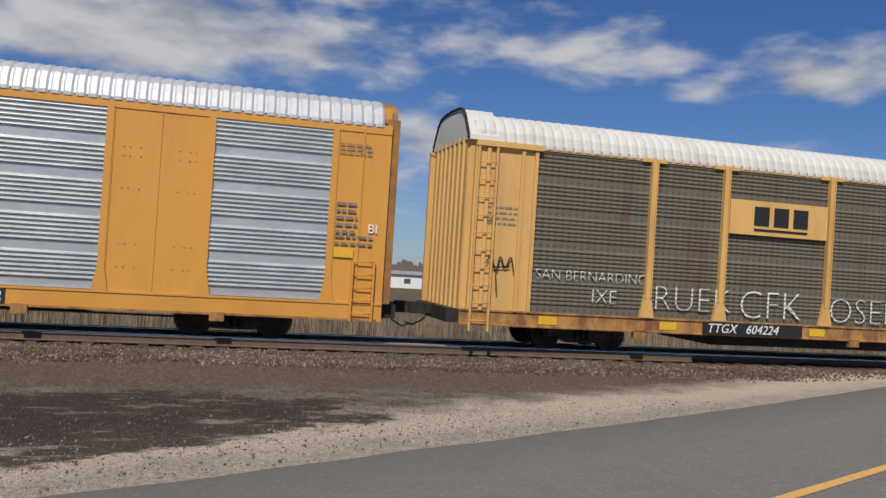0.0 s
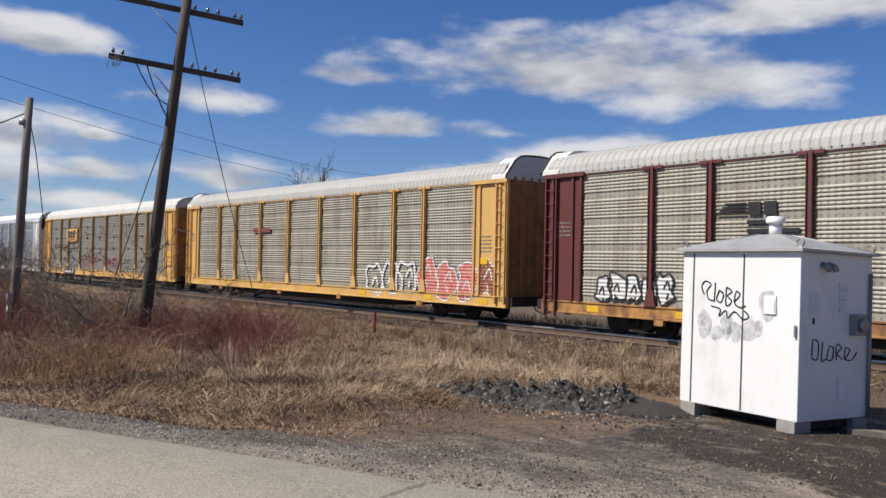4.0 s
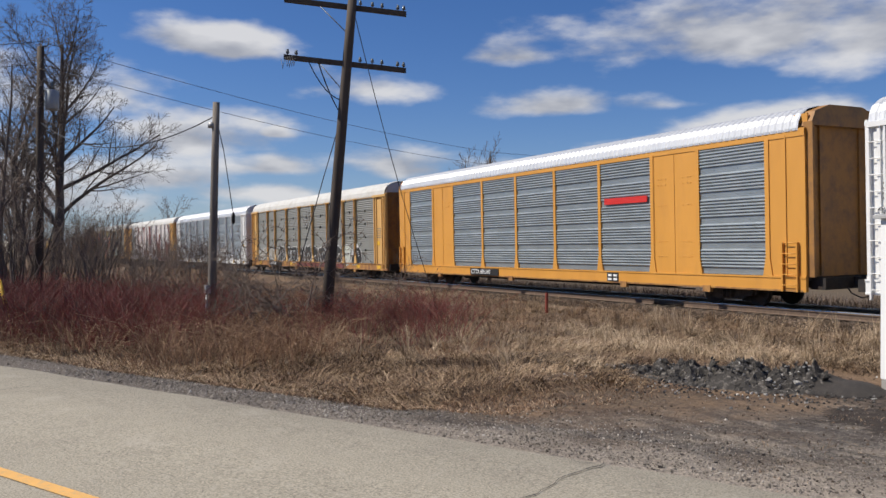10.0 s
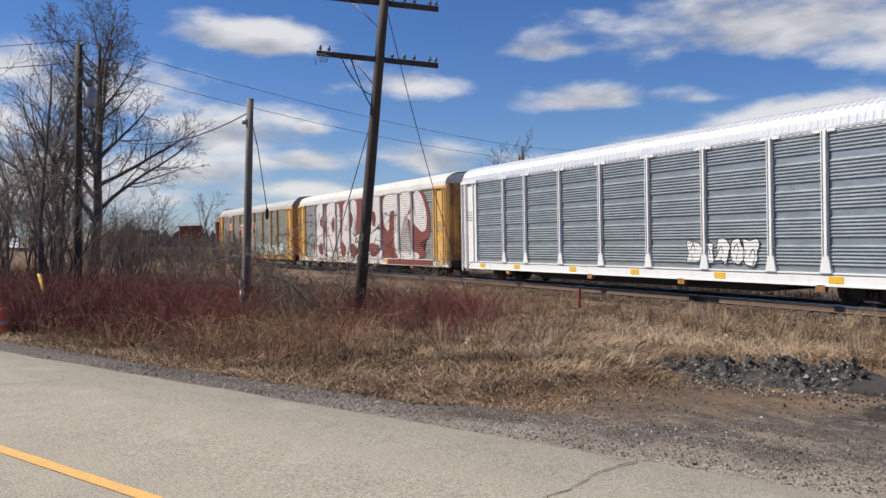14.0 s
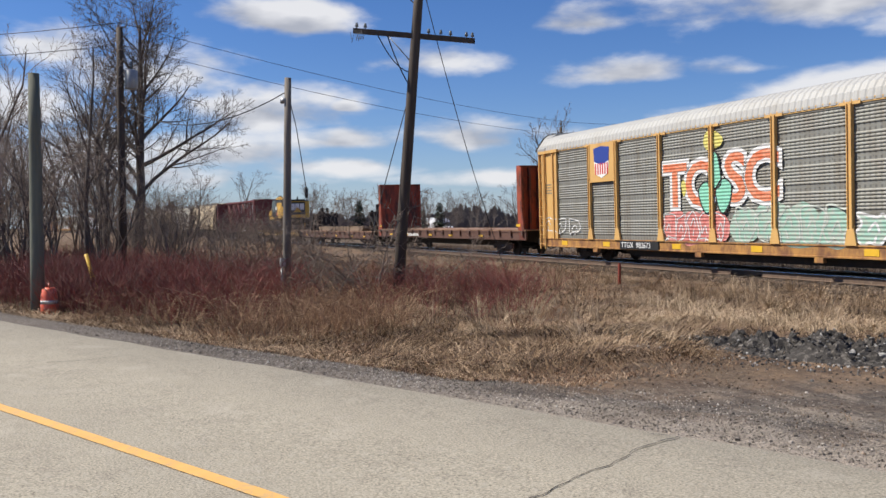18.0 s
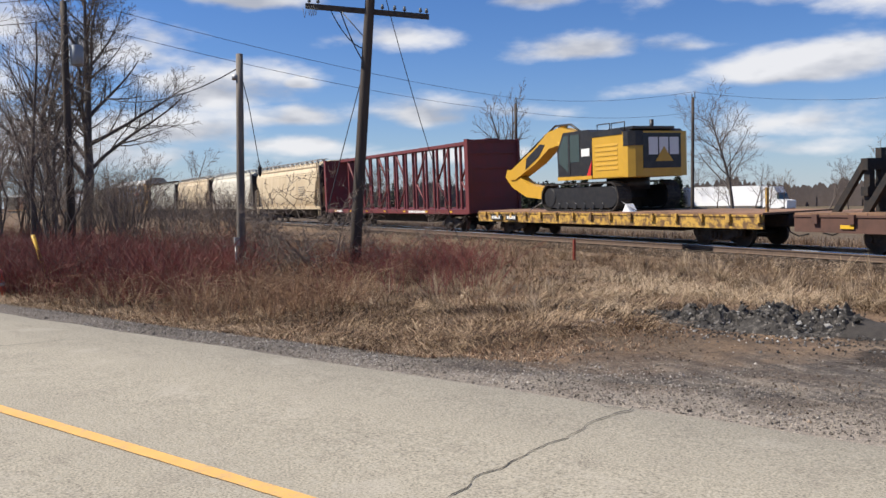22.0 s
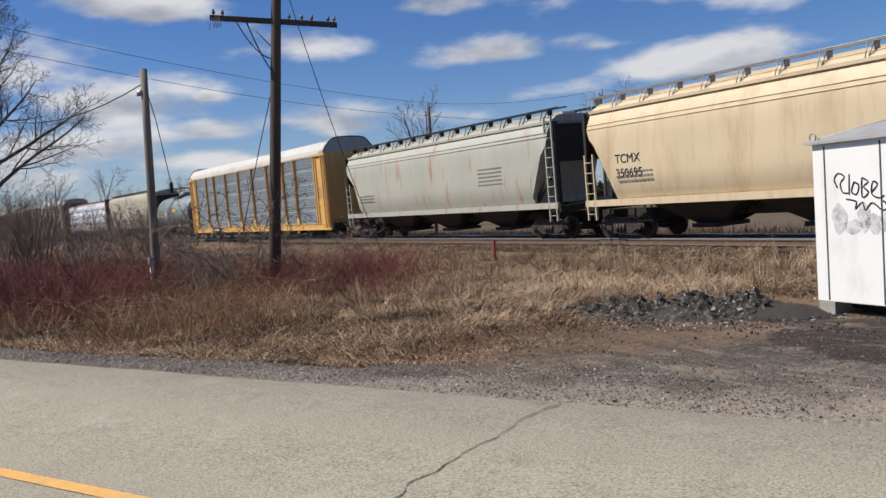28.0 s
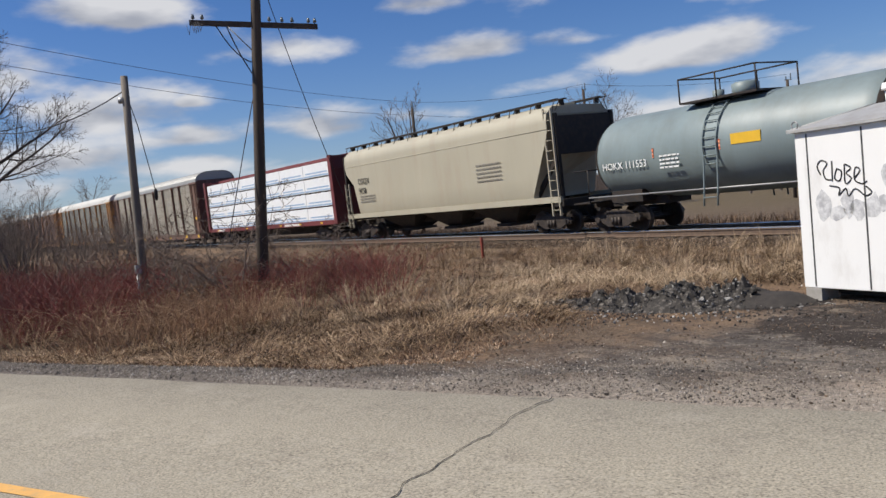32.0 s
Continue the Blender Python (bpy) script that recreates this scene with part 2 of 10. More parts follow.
def island_mat(name, stops, rough=0.85, patch=0.35, scale=0.6, spec=0.3):
    """A surface of many loose pieces, each with its own colour out of a ramp, shifted by broad patches."""
    m = bpy.data.materials.new(name)
    m.use_nodes = True
    n, l = m.node_tree.nodes, m.node_tree.links
    b = n["Principled BSDF"]
    geo = n.new("ShaderNodeNewGeometry")
    co = n.new("ShaderNodeTexCoord")
    t = n.new("ShaderNodeTexNoise")
    t.inputs["Scale"].default_value, t.inputs["Detail"].default_value = scale, 5
    l.new(co.outputs["Object"], t.inputs["Vector"])
    mr = n.new("ShaderNodeMapRange")
    mr.inputs["From Min"].default_value, mr.inputs["From Max"].default_value = 0.3, 0.7
    mr.inputs["To Min"].default_value, mr.inputs["To Max"].default_value = -patch, patch
    l.new(t.outputs["Fac"], mr.inputs["Value"])
    ad = n.new("ShaderNodeMath")
    ad.operation, ad.use_clamp = "ADD", True
    l.new(geo.outputs["Random Per Island"], ad.inputs[0])
    l.new(mr.outputs["Result"], ad.inputs[1])
    rp = n.new("ShaderNodeValToRGB")
    while len(rp.color_ramp.elements) < len(stops):
        rp.color_ramp.elements.new(0.5)
    for e, (q, c) in zip(rp.color_ramp.elements, stops):
        e.position, e.color = q, (*c, 1)
    l.new(ad.outputs[0], rp.inputs["Fac"])
    l.new(rp.outputs["Color"], b.inputs["Base Color"])
    b.inputs["Roughness"].default_value, b.inputs["Specular IOR Level"].default_value = rough, spec
    MATS[name] = m
    return m


RUST = (0.13, 0.055, 0.028)
DIRT = (0.10, 0.075, 0.055)
M_YELLOW = mat("faded yellow paint", (0.66, 0.395, 0.13), 0.6, spots=(0.36, 0.18, 0.075), amount=0.5, scale=0.9, streak=4, stops=(0.5, 0.75))
M_PEACH = mat("sun-bleached orange paint", (0.67, 0.43, 0.23), 0.65, spots=(0.38, 0.17, 0.09), amount=0.55, scale=1.0, streak=5, stops=(0.48, 0.72))
M_ORANGE = mat("orange car paint", (0.66, 0.31, 0.055), 0.5, spots=(0.38, 0.17, 0.05), amount=0.35, scale=0.8, streak=4, stops=(0.52, 0.78))
M_YELLOWDIRTY = mat("dirty yellow paint", (0.46, 0.235, 0.065), 0.7, spots=(0.16, 0.07, 0.035), amount=0.9, scale=1.5, streak=2, stops=(0.42, 0.6))
M_MAROON = mat("maroon car paint", (0.135, 0.032, 0.026), 0.55, spots=(0.07, 0.03, 0.025), amount=0.6, scale=1.2, streak=3)
M_WHITE = mat("white car paint", (0.75, 0.75, 0.73), 0.5, spots=(0.32, 0.24, 0.17), amount=0.35, scale=1.1, streak=3, stops=(0.52, 0.75), tint=0.05)
M_GALV = mat("galvanised panel", (0.40, 0.44, 0.455), 0.36, 0.55, spots=(0.28, 0.32, 0.335), amount=0.7, scale=1.3, streak=0.4, fine=22, bump=0.06)
M_GALVBRIGHT = mat("bright galvanised panel", (0.58, 0.61, 0.62), 0.36, 0.5, spots=(0.44, 0.475, 0.49), amount=0.65, scale=1.3, streak=0.4, fine=22, bump=0.06)
M_GALVGREY = mat("weathered grey panel", (0.265, 0.265, 0.235), 0.6, 0.25, spots=(0.16, 0.13, 0.095), amount=0.7, scale=1.1, streak=4, fine=30, stops=(0.45, 0.68), slots=1.4)
M_GALVTAN = mat("tan weathered panel", (0.37, 0.345, 0.285), 0.62, 0.2, spots=(0.16, 0.11, 0.07), amount=0.7, scale=1.2, streak=5, fine=30, stops=(0.46, 0.68), slots=1.4)
M_GALVBROWN = mat("rusty brown panel", (0.135, 0.12, 0.088), 0.75, 0.0, spots=(0.10, 0.045, 0.03), amount=0.7, scale=0.9, streak=6, fine=30, stops=(0.56, 0.7), slots=1.4)
M_GALVSEAM = mat("dull grey seamed panel", (0.255, 0.26, 0.24), 0.55, 0.2, spots=(0.22, 0.205, 0.175), amount=0.6, scale=1.1, streak=4, fine=30, stops=(0.5, 0.7))
M_SPRAYPALE = mat("pale grey green spray paint", (0.50, 0.53, 0.47), 0.7, spots=(0.3, 0.32, 0.28), amount=0.5, scale=3, ribs=0.7)
M_SILLMIX = mat("sill with worn yellow paint and sprayed colours", (0.27, 0.20, 0.12), 0.7, spots=(0.16, 0.10, 0.07), amount=0.8, scale=1.6, stops=(0.42, 0.6))
M_BREET = mat("white graffiti paint on panel", (0.66, 0.63, 0.61), 0.6, spots=(0.4, 0.33, 0.28), amount=0.4, scale=2.0, ribs=0.7)
M_ROOFWHITE = mat("whitish corrugated roof", (0.60, 0.59, 0.55), 0.65, 0.0, spots=(0.35, 0.30, 0.24), amount=0.45, scale=0.8, stops=(0.5, 0.72), tint=0.07)
M_ROOFPALE = mat("chalky pale grey roof", (0.42, 0.415, 0.39), 0.65, 0.05, spots=(0.30, 0.28, 0.24), amount=0.5, scale=0.8, stops=(0.48, 0.72), tint=0.08)
M_ROOFGREY = mat("dull zinc roof", (0.36, 0.36, 0.34), 0.5, 0.35, spots=(0.25, 0.22, 0.18), amount=0.5, scale=0.8, stops=(0.5, 0.72))
M_ROOFGALV = mat("bright zinc roof", (0.62, 0.63, 0.64), 0.45, 0.35, spots=(0.45, 0.46, 0.47), amount=0.4, scale=1.0, tint=0.06)
M_STEELDARK = mat("grimy black steel", (0.022, 0.020, 0.019), 0.7, 0.2, spots=(0.05, 0.033, 0.022), amount=0.8, scale=3)
M_TRUCKSTEEL = mat("grimy cast steel", (0.045, 0.038, 0.034), 0.65, 0.4, spots=(0.10, 0.075, 0.06), amount=0.7, scale=5)
M_WHEEL = mat("worn wheel steel", (0.07, 0.06, 0.055), 0.5, 0.6, spots=(0.13, 0.09, 0.06), amount=0.6, scale=6)
M_BLACKSTENCIL = mat("black stencil field", (0.018, 0.018, 0.018), 0.6, scale=4)
M_LETTERWHITE = mat("white lettering", (0.78, 0.78, 0.75), 0.6, scale=6, tint=0.06)
M_LETTERBLACK = mat("black lettering", (0.015, 0.015, 0.016), 0.6, scale=6)
M_SPRAYBLACK = mat("black spray paint", (0.012, 0.013, 0.014), 0.75, spots=(0.08, 0.08, 0.08), amount=0.35, scale=6, ribs=0.7)
M_SPRAYWHITE = mat("white spray paint", (0.68, 0.68, 0.66), 0.7, spots=(0.4, 0.4, 0.38), amount=0.4, scale=5, ribs=0.7)
M_SPRAYPINK = mat("pink spray paint", (0.52, 0.13, 0.11), 0.7, spots=(0.7, 0.4, 0.36), amount=0.6, scale=4, ribs=0.7)
M_SPRAYGREEN = mat("green spray paint", (0.07, 0.35, 0.06), 0.7, spots=(0.3, 0.5, 0.25), amount=0.5, scale=4, ribs=0.7)
M_SPRAYMAROON = mat("maroon spray paint", (0.19, 0.045, 0.036), 0.7, spots=(0.12, 0.03, 0.025), amount=0.5, scale=3, ribs=0.7)
M_SPRAYMAGENTA = mat("magenta spray paint", (0.32, 0.02, 0.08), 0.7, spots=(0.15, 0.03, 0.05), amount=0.5, scale=4, ribs=0.7)
M_SPRAYORANGE = mat("orange spray paint", (0.62, 0.14, 0.05), 0.7, spots=(0.7, 0.45, 0.3), amount=0.5, scale=4, ribs=0.7)
M_SPRAYTEAL = mat("pale green spray paint", (0.28, 0.48, 0.38), 0.7, spots=(0.5, 0.35, 0.33), amount=0.6, scale=3, ribs=0.7)
M_SPRAYLILAC = mat("lilac spray paint", (0.42, 0.38, 0.58), 0.7, spots=(0.6, 0.6, 0.6), amount=0.6, scale=3, ribs=0.7)
M_SPRAYYELLOW = mat("yellow spray paint", (0.62, 0.55, 0.12), 0.7, spots=(0.4, 0.38, 0.2), amount=0.5, scale=4, ribs=0.7)
M_SPRAYMINT = mat("mint green spray paint", (0.20, 0.55, 0.38), 0.7, spots=(0.3, 0.6, 0.48), amount=0.5, scale=3, ribs=0.7)
M_RED = mat("red paint", (0.62, 0.03, 0.025), 0.5, scale=4)
M_BLUE = mat("blue shield paint", (0.03, 0.06, 0.30), 0.5, scale=4)
M_REDBULK = mat("rusty red bulkhead paint", (0.34, 0.065, 0.03), 0.75, spots=(0.06, 0.028, 0.02), amount=0.9, scale=1.3, streak=3, stops=(0.46, 0.6))
M_DECKWOOD = mat("weathered deck planks", (0.27, 0.15, 0.085), 0.8, spots=(0.12, 0.07, 0.05), amount=0.6, scale=2, per_object=0.2)
M_FLATBROWN = mat("rusty brown flatcar steel", (0.12, 0.058, 0.04), 0.75, spots=(0.07, 0.035, 0.025), amount=0.7, scale=2)
M_FLATYELLOW = mat("chipped yellow flatcar paint", (0.60, 0.36, 0.07), 0.6, spots=(0.10, 0.055, 0.035), amount=0.9, scale=2.2, stops=(0.44, 0.57))
M_CENTERBEAM = mat("faded maroon centerbeam paint", (0.17, 0.031, 0.032), 0.6, spots=(0.10, 0.03, 0.03), amount=0.6, scale=1.5, streak=3)
M_HOPTAN = mat("tan hopper paint", (0.61, 0.495, 0.325), 0.6, spots=(0.34, 0.22, 0.12), amount=0.6, scale=0.8, streak=5, stops=(0.48, 0.7), tint=0.08)
M_HOPWHITE = mat("off white hopper paint", (0.65, 0.61, 0.50), 0.55, spots=(0.42, 0.36, 0.28), amount=0.45, scale=0.8, streak=5, stops=(0.5, 0.72), tint=0.06)
M_HOPGREY = mat("grey hopper paint with rust runs", (0.42, 0.42, 0.36), 0.6, spots=(0.34, 0.155, 0.065), amount=0.7, scale=1.6, streak=7, stops=(0.555, 0.67))
M_HOPCREAM = mat("cream hopper paint", (0.41, 0.38, 0.29), 0.55, spots=(0.34, 0.27, 0.2), amount=0.5, scale=0.8, streak=5, stops=(0.5, 0.72), tint=0.08)
M_TANK = mat("blue grey tank paint", (0.195, 0.245, 0.25), 0.5, spots=(0.14, 0.16, 0.15), amount=0.5, scale=0.9, streak=3, tint=0.08)
M_BOXBROWN = mat("oxide brown panel", (0.17, 0.095, 0.07), 0.7, spots=(0.10, 0.05, 0.035), amount=0.6, scale=1.0, streak=4)
M_WRAP = mat("white lumber wrap", (0.80, 0.81, 0.82), 0.35, spots=(0.62, 0.64, 0.66), amount=0.4, scale=3, tint=0.04)
M_WRAPBLUE = mat("pale blue print on wrap", (0.32, 0.45, 0.62), 0.4, scale=5)
M_LUMBER = mat("grey brown sawn timber", (0.24, 0.17, 0.11), 0.8, spots=(0.13, 0.09, 0.06), amount=0.6, scale=3, per_object=0.15)
M_EXYELLOW = mat("excavator yellow", (0.63, 0.36, 0.04), 0.4, spots=(0.5, 0.28, 0.03), amount=0.3, scale=2)
M_EXBLACK = mat("excavator black", (0.018, 0.018, 0.02), 0.45, spots=(0.05, 0.045, 0.04), amount=0.5, scale=3)
M_TRACKSTEEL = mat("dark steel track shoes", (0.022, 0.020, 0.019), 0.7, 0.2, spots=(0.12, 0.095, 0.07), amount=0.6, scale=4)
M_GLASS = mat("dark cab glass", (0.06, 0.085, 0.085), 0.06, 0.0, scale=1, bump=0, tint=0.05)
M_CHROME = mat("bare steel rod", (0.6, 0.6, 0.6), 0.2, 1.0, scale=3, bump=0)
M_HUTWHITE = mat("white painted hut metal", (0.77, 0.765, 0.745), 0.5, spots=(0.46, 0.43, 0.39), amount=0.4, scale=1.6, streak=2.5, fine=18, bump=0.08, stops=(0.54, 0.75), tint=0.05)
M_HUTROOF = mat("grey hut roof", (0.42, 0.42, 0.41), 0.55, 0.2, spots=(0.26, 0.23, 0.2), amount=0.5, scale=2.5)
M_CONCRETE = mat("concrete block", (0.34, 0.32, 0.29), 0.85, spots=(0.2, 0.18, 0.15), amount=0.5, scale=5, bump=0.3)
M_GREYMETAL = mat("grey metal fitting", (0.30, 0.30, 0.30), 0.5, 0.5, scale=6)
M_SEAM = mat("dark door seam", (0.05, 0.05, 0.05), 0.7, scale=5)
M_POLEWOOD = mat("grey brown pole wood", (0.0782, 0.0581, 0.0435), 0.85, spots=(0.0306, 0.0224, 0.0173), amount=0.7, scale=3, streak=14, bump=0.4)
M_POLEGREY = mat("silvered pole wood", (0.20, 0.17, 0.14), 0.85, spots=(0.09, 0.075, 0.06), amount=0.7, scale=3, streak=14, bump=0.4)
M_POLEGREEN = mat("greenish treated pole wood", (0.145, 0.15, 0.115), 0.85, spots=(0.08, 0.08, 0.06), amount=0.6, scale=3, streak=14, bump=0.4)
M_INSUL = mat("insulator glass", (0.12, 0.13, 0.13), 0.25, scale=6)
M_WIRE = mat("black cable", (0.03, 0.03, 0.032), 0.6, scale=5, bump=0)
M_TRANSFORMER = mat("grey transformer paint", (0.30, 0.32, 0.33), 0.5, 0.1, scale=4)
M_ORANGEPLASTIC = mat("orange red plastic", (0.75, 0.10, 0.03), 0.4, spots=(0.8, 0.45, 0.35), amount=0.35, scale=6)
M_MARKERYELLOW = mat("yellow marker plastic", (0.75, 0.45, 0.03), 0.5, scale=5)
M_STAKERED = mat("rusty red stake", (0.22, 0.035, 0.02), 0.7, scale=5)
M_BARK = mat("grey brown bark", (0.125, 0.10, 0.084), 0.9, spots=(0.065, 0.052, 0.043), amount=0.6, scale=4, streak=5, bump=0.4)
M_TWIG = mat("bare twigs", (0.235, 0.182, 0.148), 0.9, spots=(0.135, 0.10, 0.082), amount=0.6, scale=2)
M_SAPLING = mat("brown sapling bark", (0.19, 0.145, 0.115), 0.85, spots=(0.12, 0.09, 0.07), amount=0.6, scale=3)
M_TWIGFAR = mat("distant bare wood", (0.16, 0.125, 0.105), 0.9, spots=(0.115, 0.088, 0.072), amount=0.6, scale=0.5)
M_DOGWOOD = island_mat("red dogwood stems", [(0, (0.10, 0.055, 0.042)), (0.3, (0.16, 0.043, 0.037)), (0.75, (0.225, 0.044, 0.038)), (1, (0.25, 0.14, 0.105))], 0.65, 0.3)
M_STALKPALE = island_mat("pale brown stalks", [(0, (0.118, 0.066, 0.0386)), (0.5, (0.268, 0.16, 0.092)), (1, (0.514, 0.359, 0.23))], patch=0.2)
M_WEED = island_mat("brown weed stalks", [(0, (0.0856, 0.0436, 0.0276)), (0.5, (0.214, 0.112, 0.0644)), (1, (0.385, 0.242, 0.147))], patch=0.2)
M_STRAW = island_mat("dry straw grass", [(0, (0.0324, 0.0189, 0.0112)), (0.4, (0.101, 0.0622, 0.034)), (0.72, (0.247, 0.164, 0.0918)), (1, (0.495, 0.359, 0.229))])
M_STRAWPALE = island_mat("pale dry grass", [(0, (0.12, 0.081, 0.0473)), (0.4, (0.29, 0.207, 0.125)), (1, (0.56, 0.432, 0.292))], patch=0.25)
M_REED = island_mat("pale dry reeds", [(0, (0.101, 0.076, 0.0518)), (0.5, (0.211, 0.167, 0.118)), (1, (0.359, 0.296, 0.215))], patch=0.2)
M_WILLOW = mat("golden brown willow twigs", (0.25, 0.165, 0.085), 0.9, spots=(0.17, 0.11, 0.06), amount=0.6, scale=0.5)
M_CONIFER = mat("dark conifer needles", (0.03, 0.045, 0.022), 0.85, spots=(0.05, 0.055, 0.03), amount=0.6, scale=0.6)
M_RUBBLE = mat("broken asphalt and cinders", (0.040, 0.035, 0.030), 0.95, spots=(0.20, 0.178, 0.152), amount=0.8, scale=7, per_object=0.4, bump=0.8, fine=60, stops=(0.52, 0.68), tint=0.3)
M_RUBBLEPALE = mat("pale broken concrete lumps", (0.42, 0.40, 0.365), 0.9, spots=(0.2, 0.185, 0.165), amount=0.7, scale=8, bump=0.5)
M_RAIL = mat("rusty rail side", (0.155, 0.105, 0.074), 0.8, 0.1, spots=(0.07, 0.046, 0.033), amount=0.6, scale=5)
M_RAILHEAD = mat("polished rail head", (0.78, 0.75, 0.70), 0.12, 0.8, scale=2, bump=0.02, tint=0.02)
M_TIE = mat("creosoted tie wood", (0.095, 0.072, 0.056), 0.85, spots=(0.12, 0.092, 0.068), amount=0.7, scale=4, per_object=0.3, bump=0.4)
M_STONE = island_mat("ballast stone", [(0, (0.035, 0.0252, 0.018)), (0.55, (0.105, 0.0747, 0.0525)), (0.88, (0.17, 0.122, 0.0861)), (1, (0.36, 0.279, 0.209))], patch=0.15, scale=1.2)
M_LINEYELLOW = mat("yellow road marking", (0.76, 0.42, 0.115), 0.7, spots=(0.36, 0.29, 0.19), amount=0.55, scale=9, stops=(0.5, 0.66))
M_TRAILER = mat("white trailer paint", (0.80, 0.80, 0.80), 0.45, scale=0.6, tint=0.03)
M_FARWHITE = mat("far white sheet metal", (0.72, 0.72, 0.70), 0.5, scale=0.3, tint=0.05)


# ---- mesh helpers ----
class MB:
    """Collects vertices and faces of one mesh."""

    def __init__(self):
        self.v, self.f, self.s = [], [], []

    def add(self, verts, faces, smooth=False):
        k = len(self.v)
        self.v.extend(verts)
        for q in faces:
            self.f.append([i + k for i in q])
            self.s.append(smooth)
        return self

    def box(self, x0, x1, y0, y1, z0, z1, m=None):
        vs = [(x0, y0, z0), (x1, y0, z0), (x1, y1, z0), (x0, y1, z0), (x0, y0, z1), (x1, y0, z1), (x1, y1, z1), (x0, y1, z1)]
        if m:
            vs = [tuple(m @ Vector(p)) for p in vs]
        return self.add(vs, [(3, 2, 1, 0), (4, 5, 6, 7), (0, 1, 5, 4), (1, 2, 6, 5), (2, 3, 7, 6), (3, 0, 4, 7)])

    def prism(self, poly, axis, c0, c1, m=None):
        """A polygon of (a, b) pairs drawn out along an axis: x: (y, z); y: (x, z); z: (x, y)."""
        n = len(poly)

        def at(p, c):
            return {"x": (c, p[0], p[1]), "y": (p[0], c, p[1]), "z": (p[0], p[1], c)}[axis]

        vs = [at(p, c0) for p in poly] + [at(p, c1) for p in poly]
        if m:
            vs = [tuple(m @ Vector(p)) for p in vs]
        return self.add(vs, [list(range(n))[::-1], list(range(n, 2 * n))] + [(i, (i + 1) % n, n + (i + 1) % n, n + i) for i in range(n)])

    def tube(self, pts, r, n=6, caps=True, smooth=True):
        """A round bar along points; r is one radius or one for each point."""
        pts = [Vector(p) for p in pts]
        rs = r if isinstance(r, (list, tuple)) else [r] * len(pts)
        vs, fs = [], []
        for i, p in enumerate(pts):
            d = (pts[min(i + 1, len(pts) - 1)] - pts[max(i - 1, 0)])
            d = d.normalized() if d.length > 1e-9 else Vector((0, 0, 1))
            a = d.cross(Vector((0, 0, 1)) if abs(d.z) < 0.9 else Vector((1, 0, 0))).normalized()
            b = d.cross(a)
            for k in range(n):
                w = 2 * math.pi * k / n
                vs.append(tuple(p + (a * math.cos(w) + b * math.sin(w)) * rs[i]))
        for i in range(len(pts) - 1):
            for k in range(n):
                fs.append((i * n + k, i * n + (k + 1) % n, (i + 1) * n + (k + 1) % n, (i + 1) * n + k))
        self.add(vs, fs, smooth)
        if caps:
            e = (len(pts) - 1) * n
            k0 = len(self.v) - len(vs)
            self.f.append([k0 + i for i in range(n)][::-1])
            self.f.append([k0 + e + i for i in range(n)])
            self.s += [False, False]
        return self

    def grid(self, rows, smooth=False, closed=False):
        """A sheet from rows of points."""
        w = len(rows[0])
        vs = [tuple(p) for r in rows for p in r]
        fs = []
        for i in range(len(rows) - 1):
            for j in range(w if closed else w - 1):
                j2 = (j + 1) % w
                fs.append((i * w + j, i * w + j2, (i + 1) * w + j2, (i + 1) * w + j))
        return self.add(vs, fs, smooth)

    def mesh(self, name):
        me = bpy.data.meshes.new(name)
        me.from_pydata(self.v, [], self.f)
        me.polygons.foreach_set("use_smooth", self.s)
        me.update()
        return me


SHARED = {}


def part(name, shape, material, parent=None, label="", m=None):
    """One mesh object under a thing or a part. shape: an MB, or a ready mesh that several objects share."""
    me = shape.mesh(name) if isinstance(shape, MB) else shape
    if not me.materials:
        me.materials.append(None)
    ob = new(name, me)
    ob.material_slots[0].link = "OBJECT"
    ob.material_slots[0].material = material
    if parent:
        ob.parent = parent
    if m:
        ob.matrix_basis = m
    if label:
        ob["label"] = label
    return ob


def shared(key, make):
    if key not in SHARED:
        SHARED[key] = make().mesh(key if isinstance(key, str) else str(key[0]))
    return SHARED[key]


def thing(name, label, category, group="", kind="", m=None):
    ob = tagged(new(name), label, category, group, kind)
    ob.empty_display_size = 0.3
    if m:
        ob.matrix_basis = m
    return ob


def text_mesh(s, size, shear=0.0, extrude=0.004, spacing=1.0, offset=0.0):
    """Lettering in the built-in font, as a mesh in the x-z plane that faces -y, its left foot at the origin."""
    key = ("lettering", s, size, shear, spacing, offset)
    if key not in SHARED:
        cu = bpy.data.curves.new("lettering", "FONT")
        cu.body, cu.size, cu.shear, cu.extrude, cu.space_character, cu.offset, cu.resolution_u = s, size, shear, extrude, spacing, offset, 3
        ob = bpy.data.objects.new("lettering", cu)
        scene.collection.objects.link(ob)
        dg = bpy.context.evaluated_depsgraph_get()
        me = bpy.data.meshes.new_from_object(ob.evaluated_get(dg))
        me.transform(Matrix.Rotation(radians(90), 4, "X"))
        me.materials.clear()
        bpy.data.objects.remove(ob)
        SHARED[key] = me
    return SHARED[key]


def lerp(a, b, t):
    return a + (b - a) * t


# ---- the line of the track: one wide curve, rail tops near z = 0 ----
def track_y(x):
    k = max(0.0, min(1.0, (x + 18) / 32))
    return 21.24 - 0.000301 * x * x - 0.55 * k * k * (3 - 2 * k)


def track_turn(x):
    return math.degrees(math.atan((track_y(x + 0.5) - track_y(x - 0.5))))


CANT = 1.5


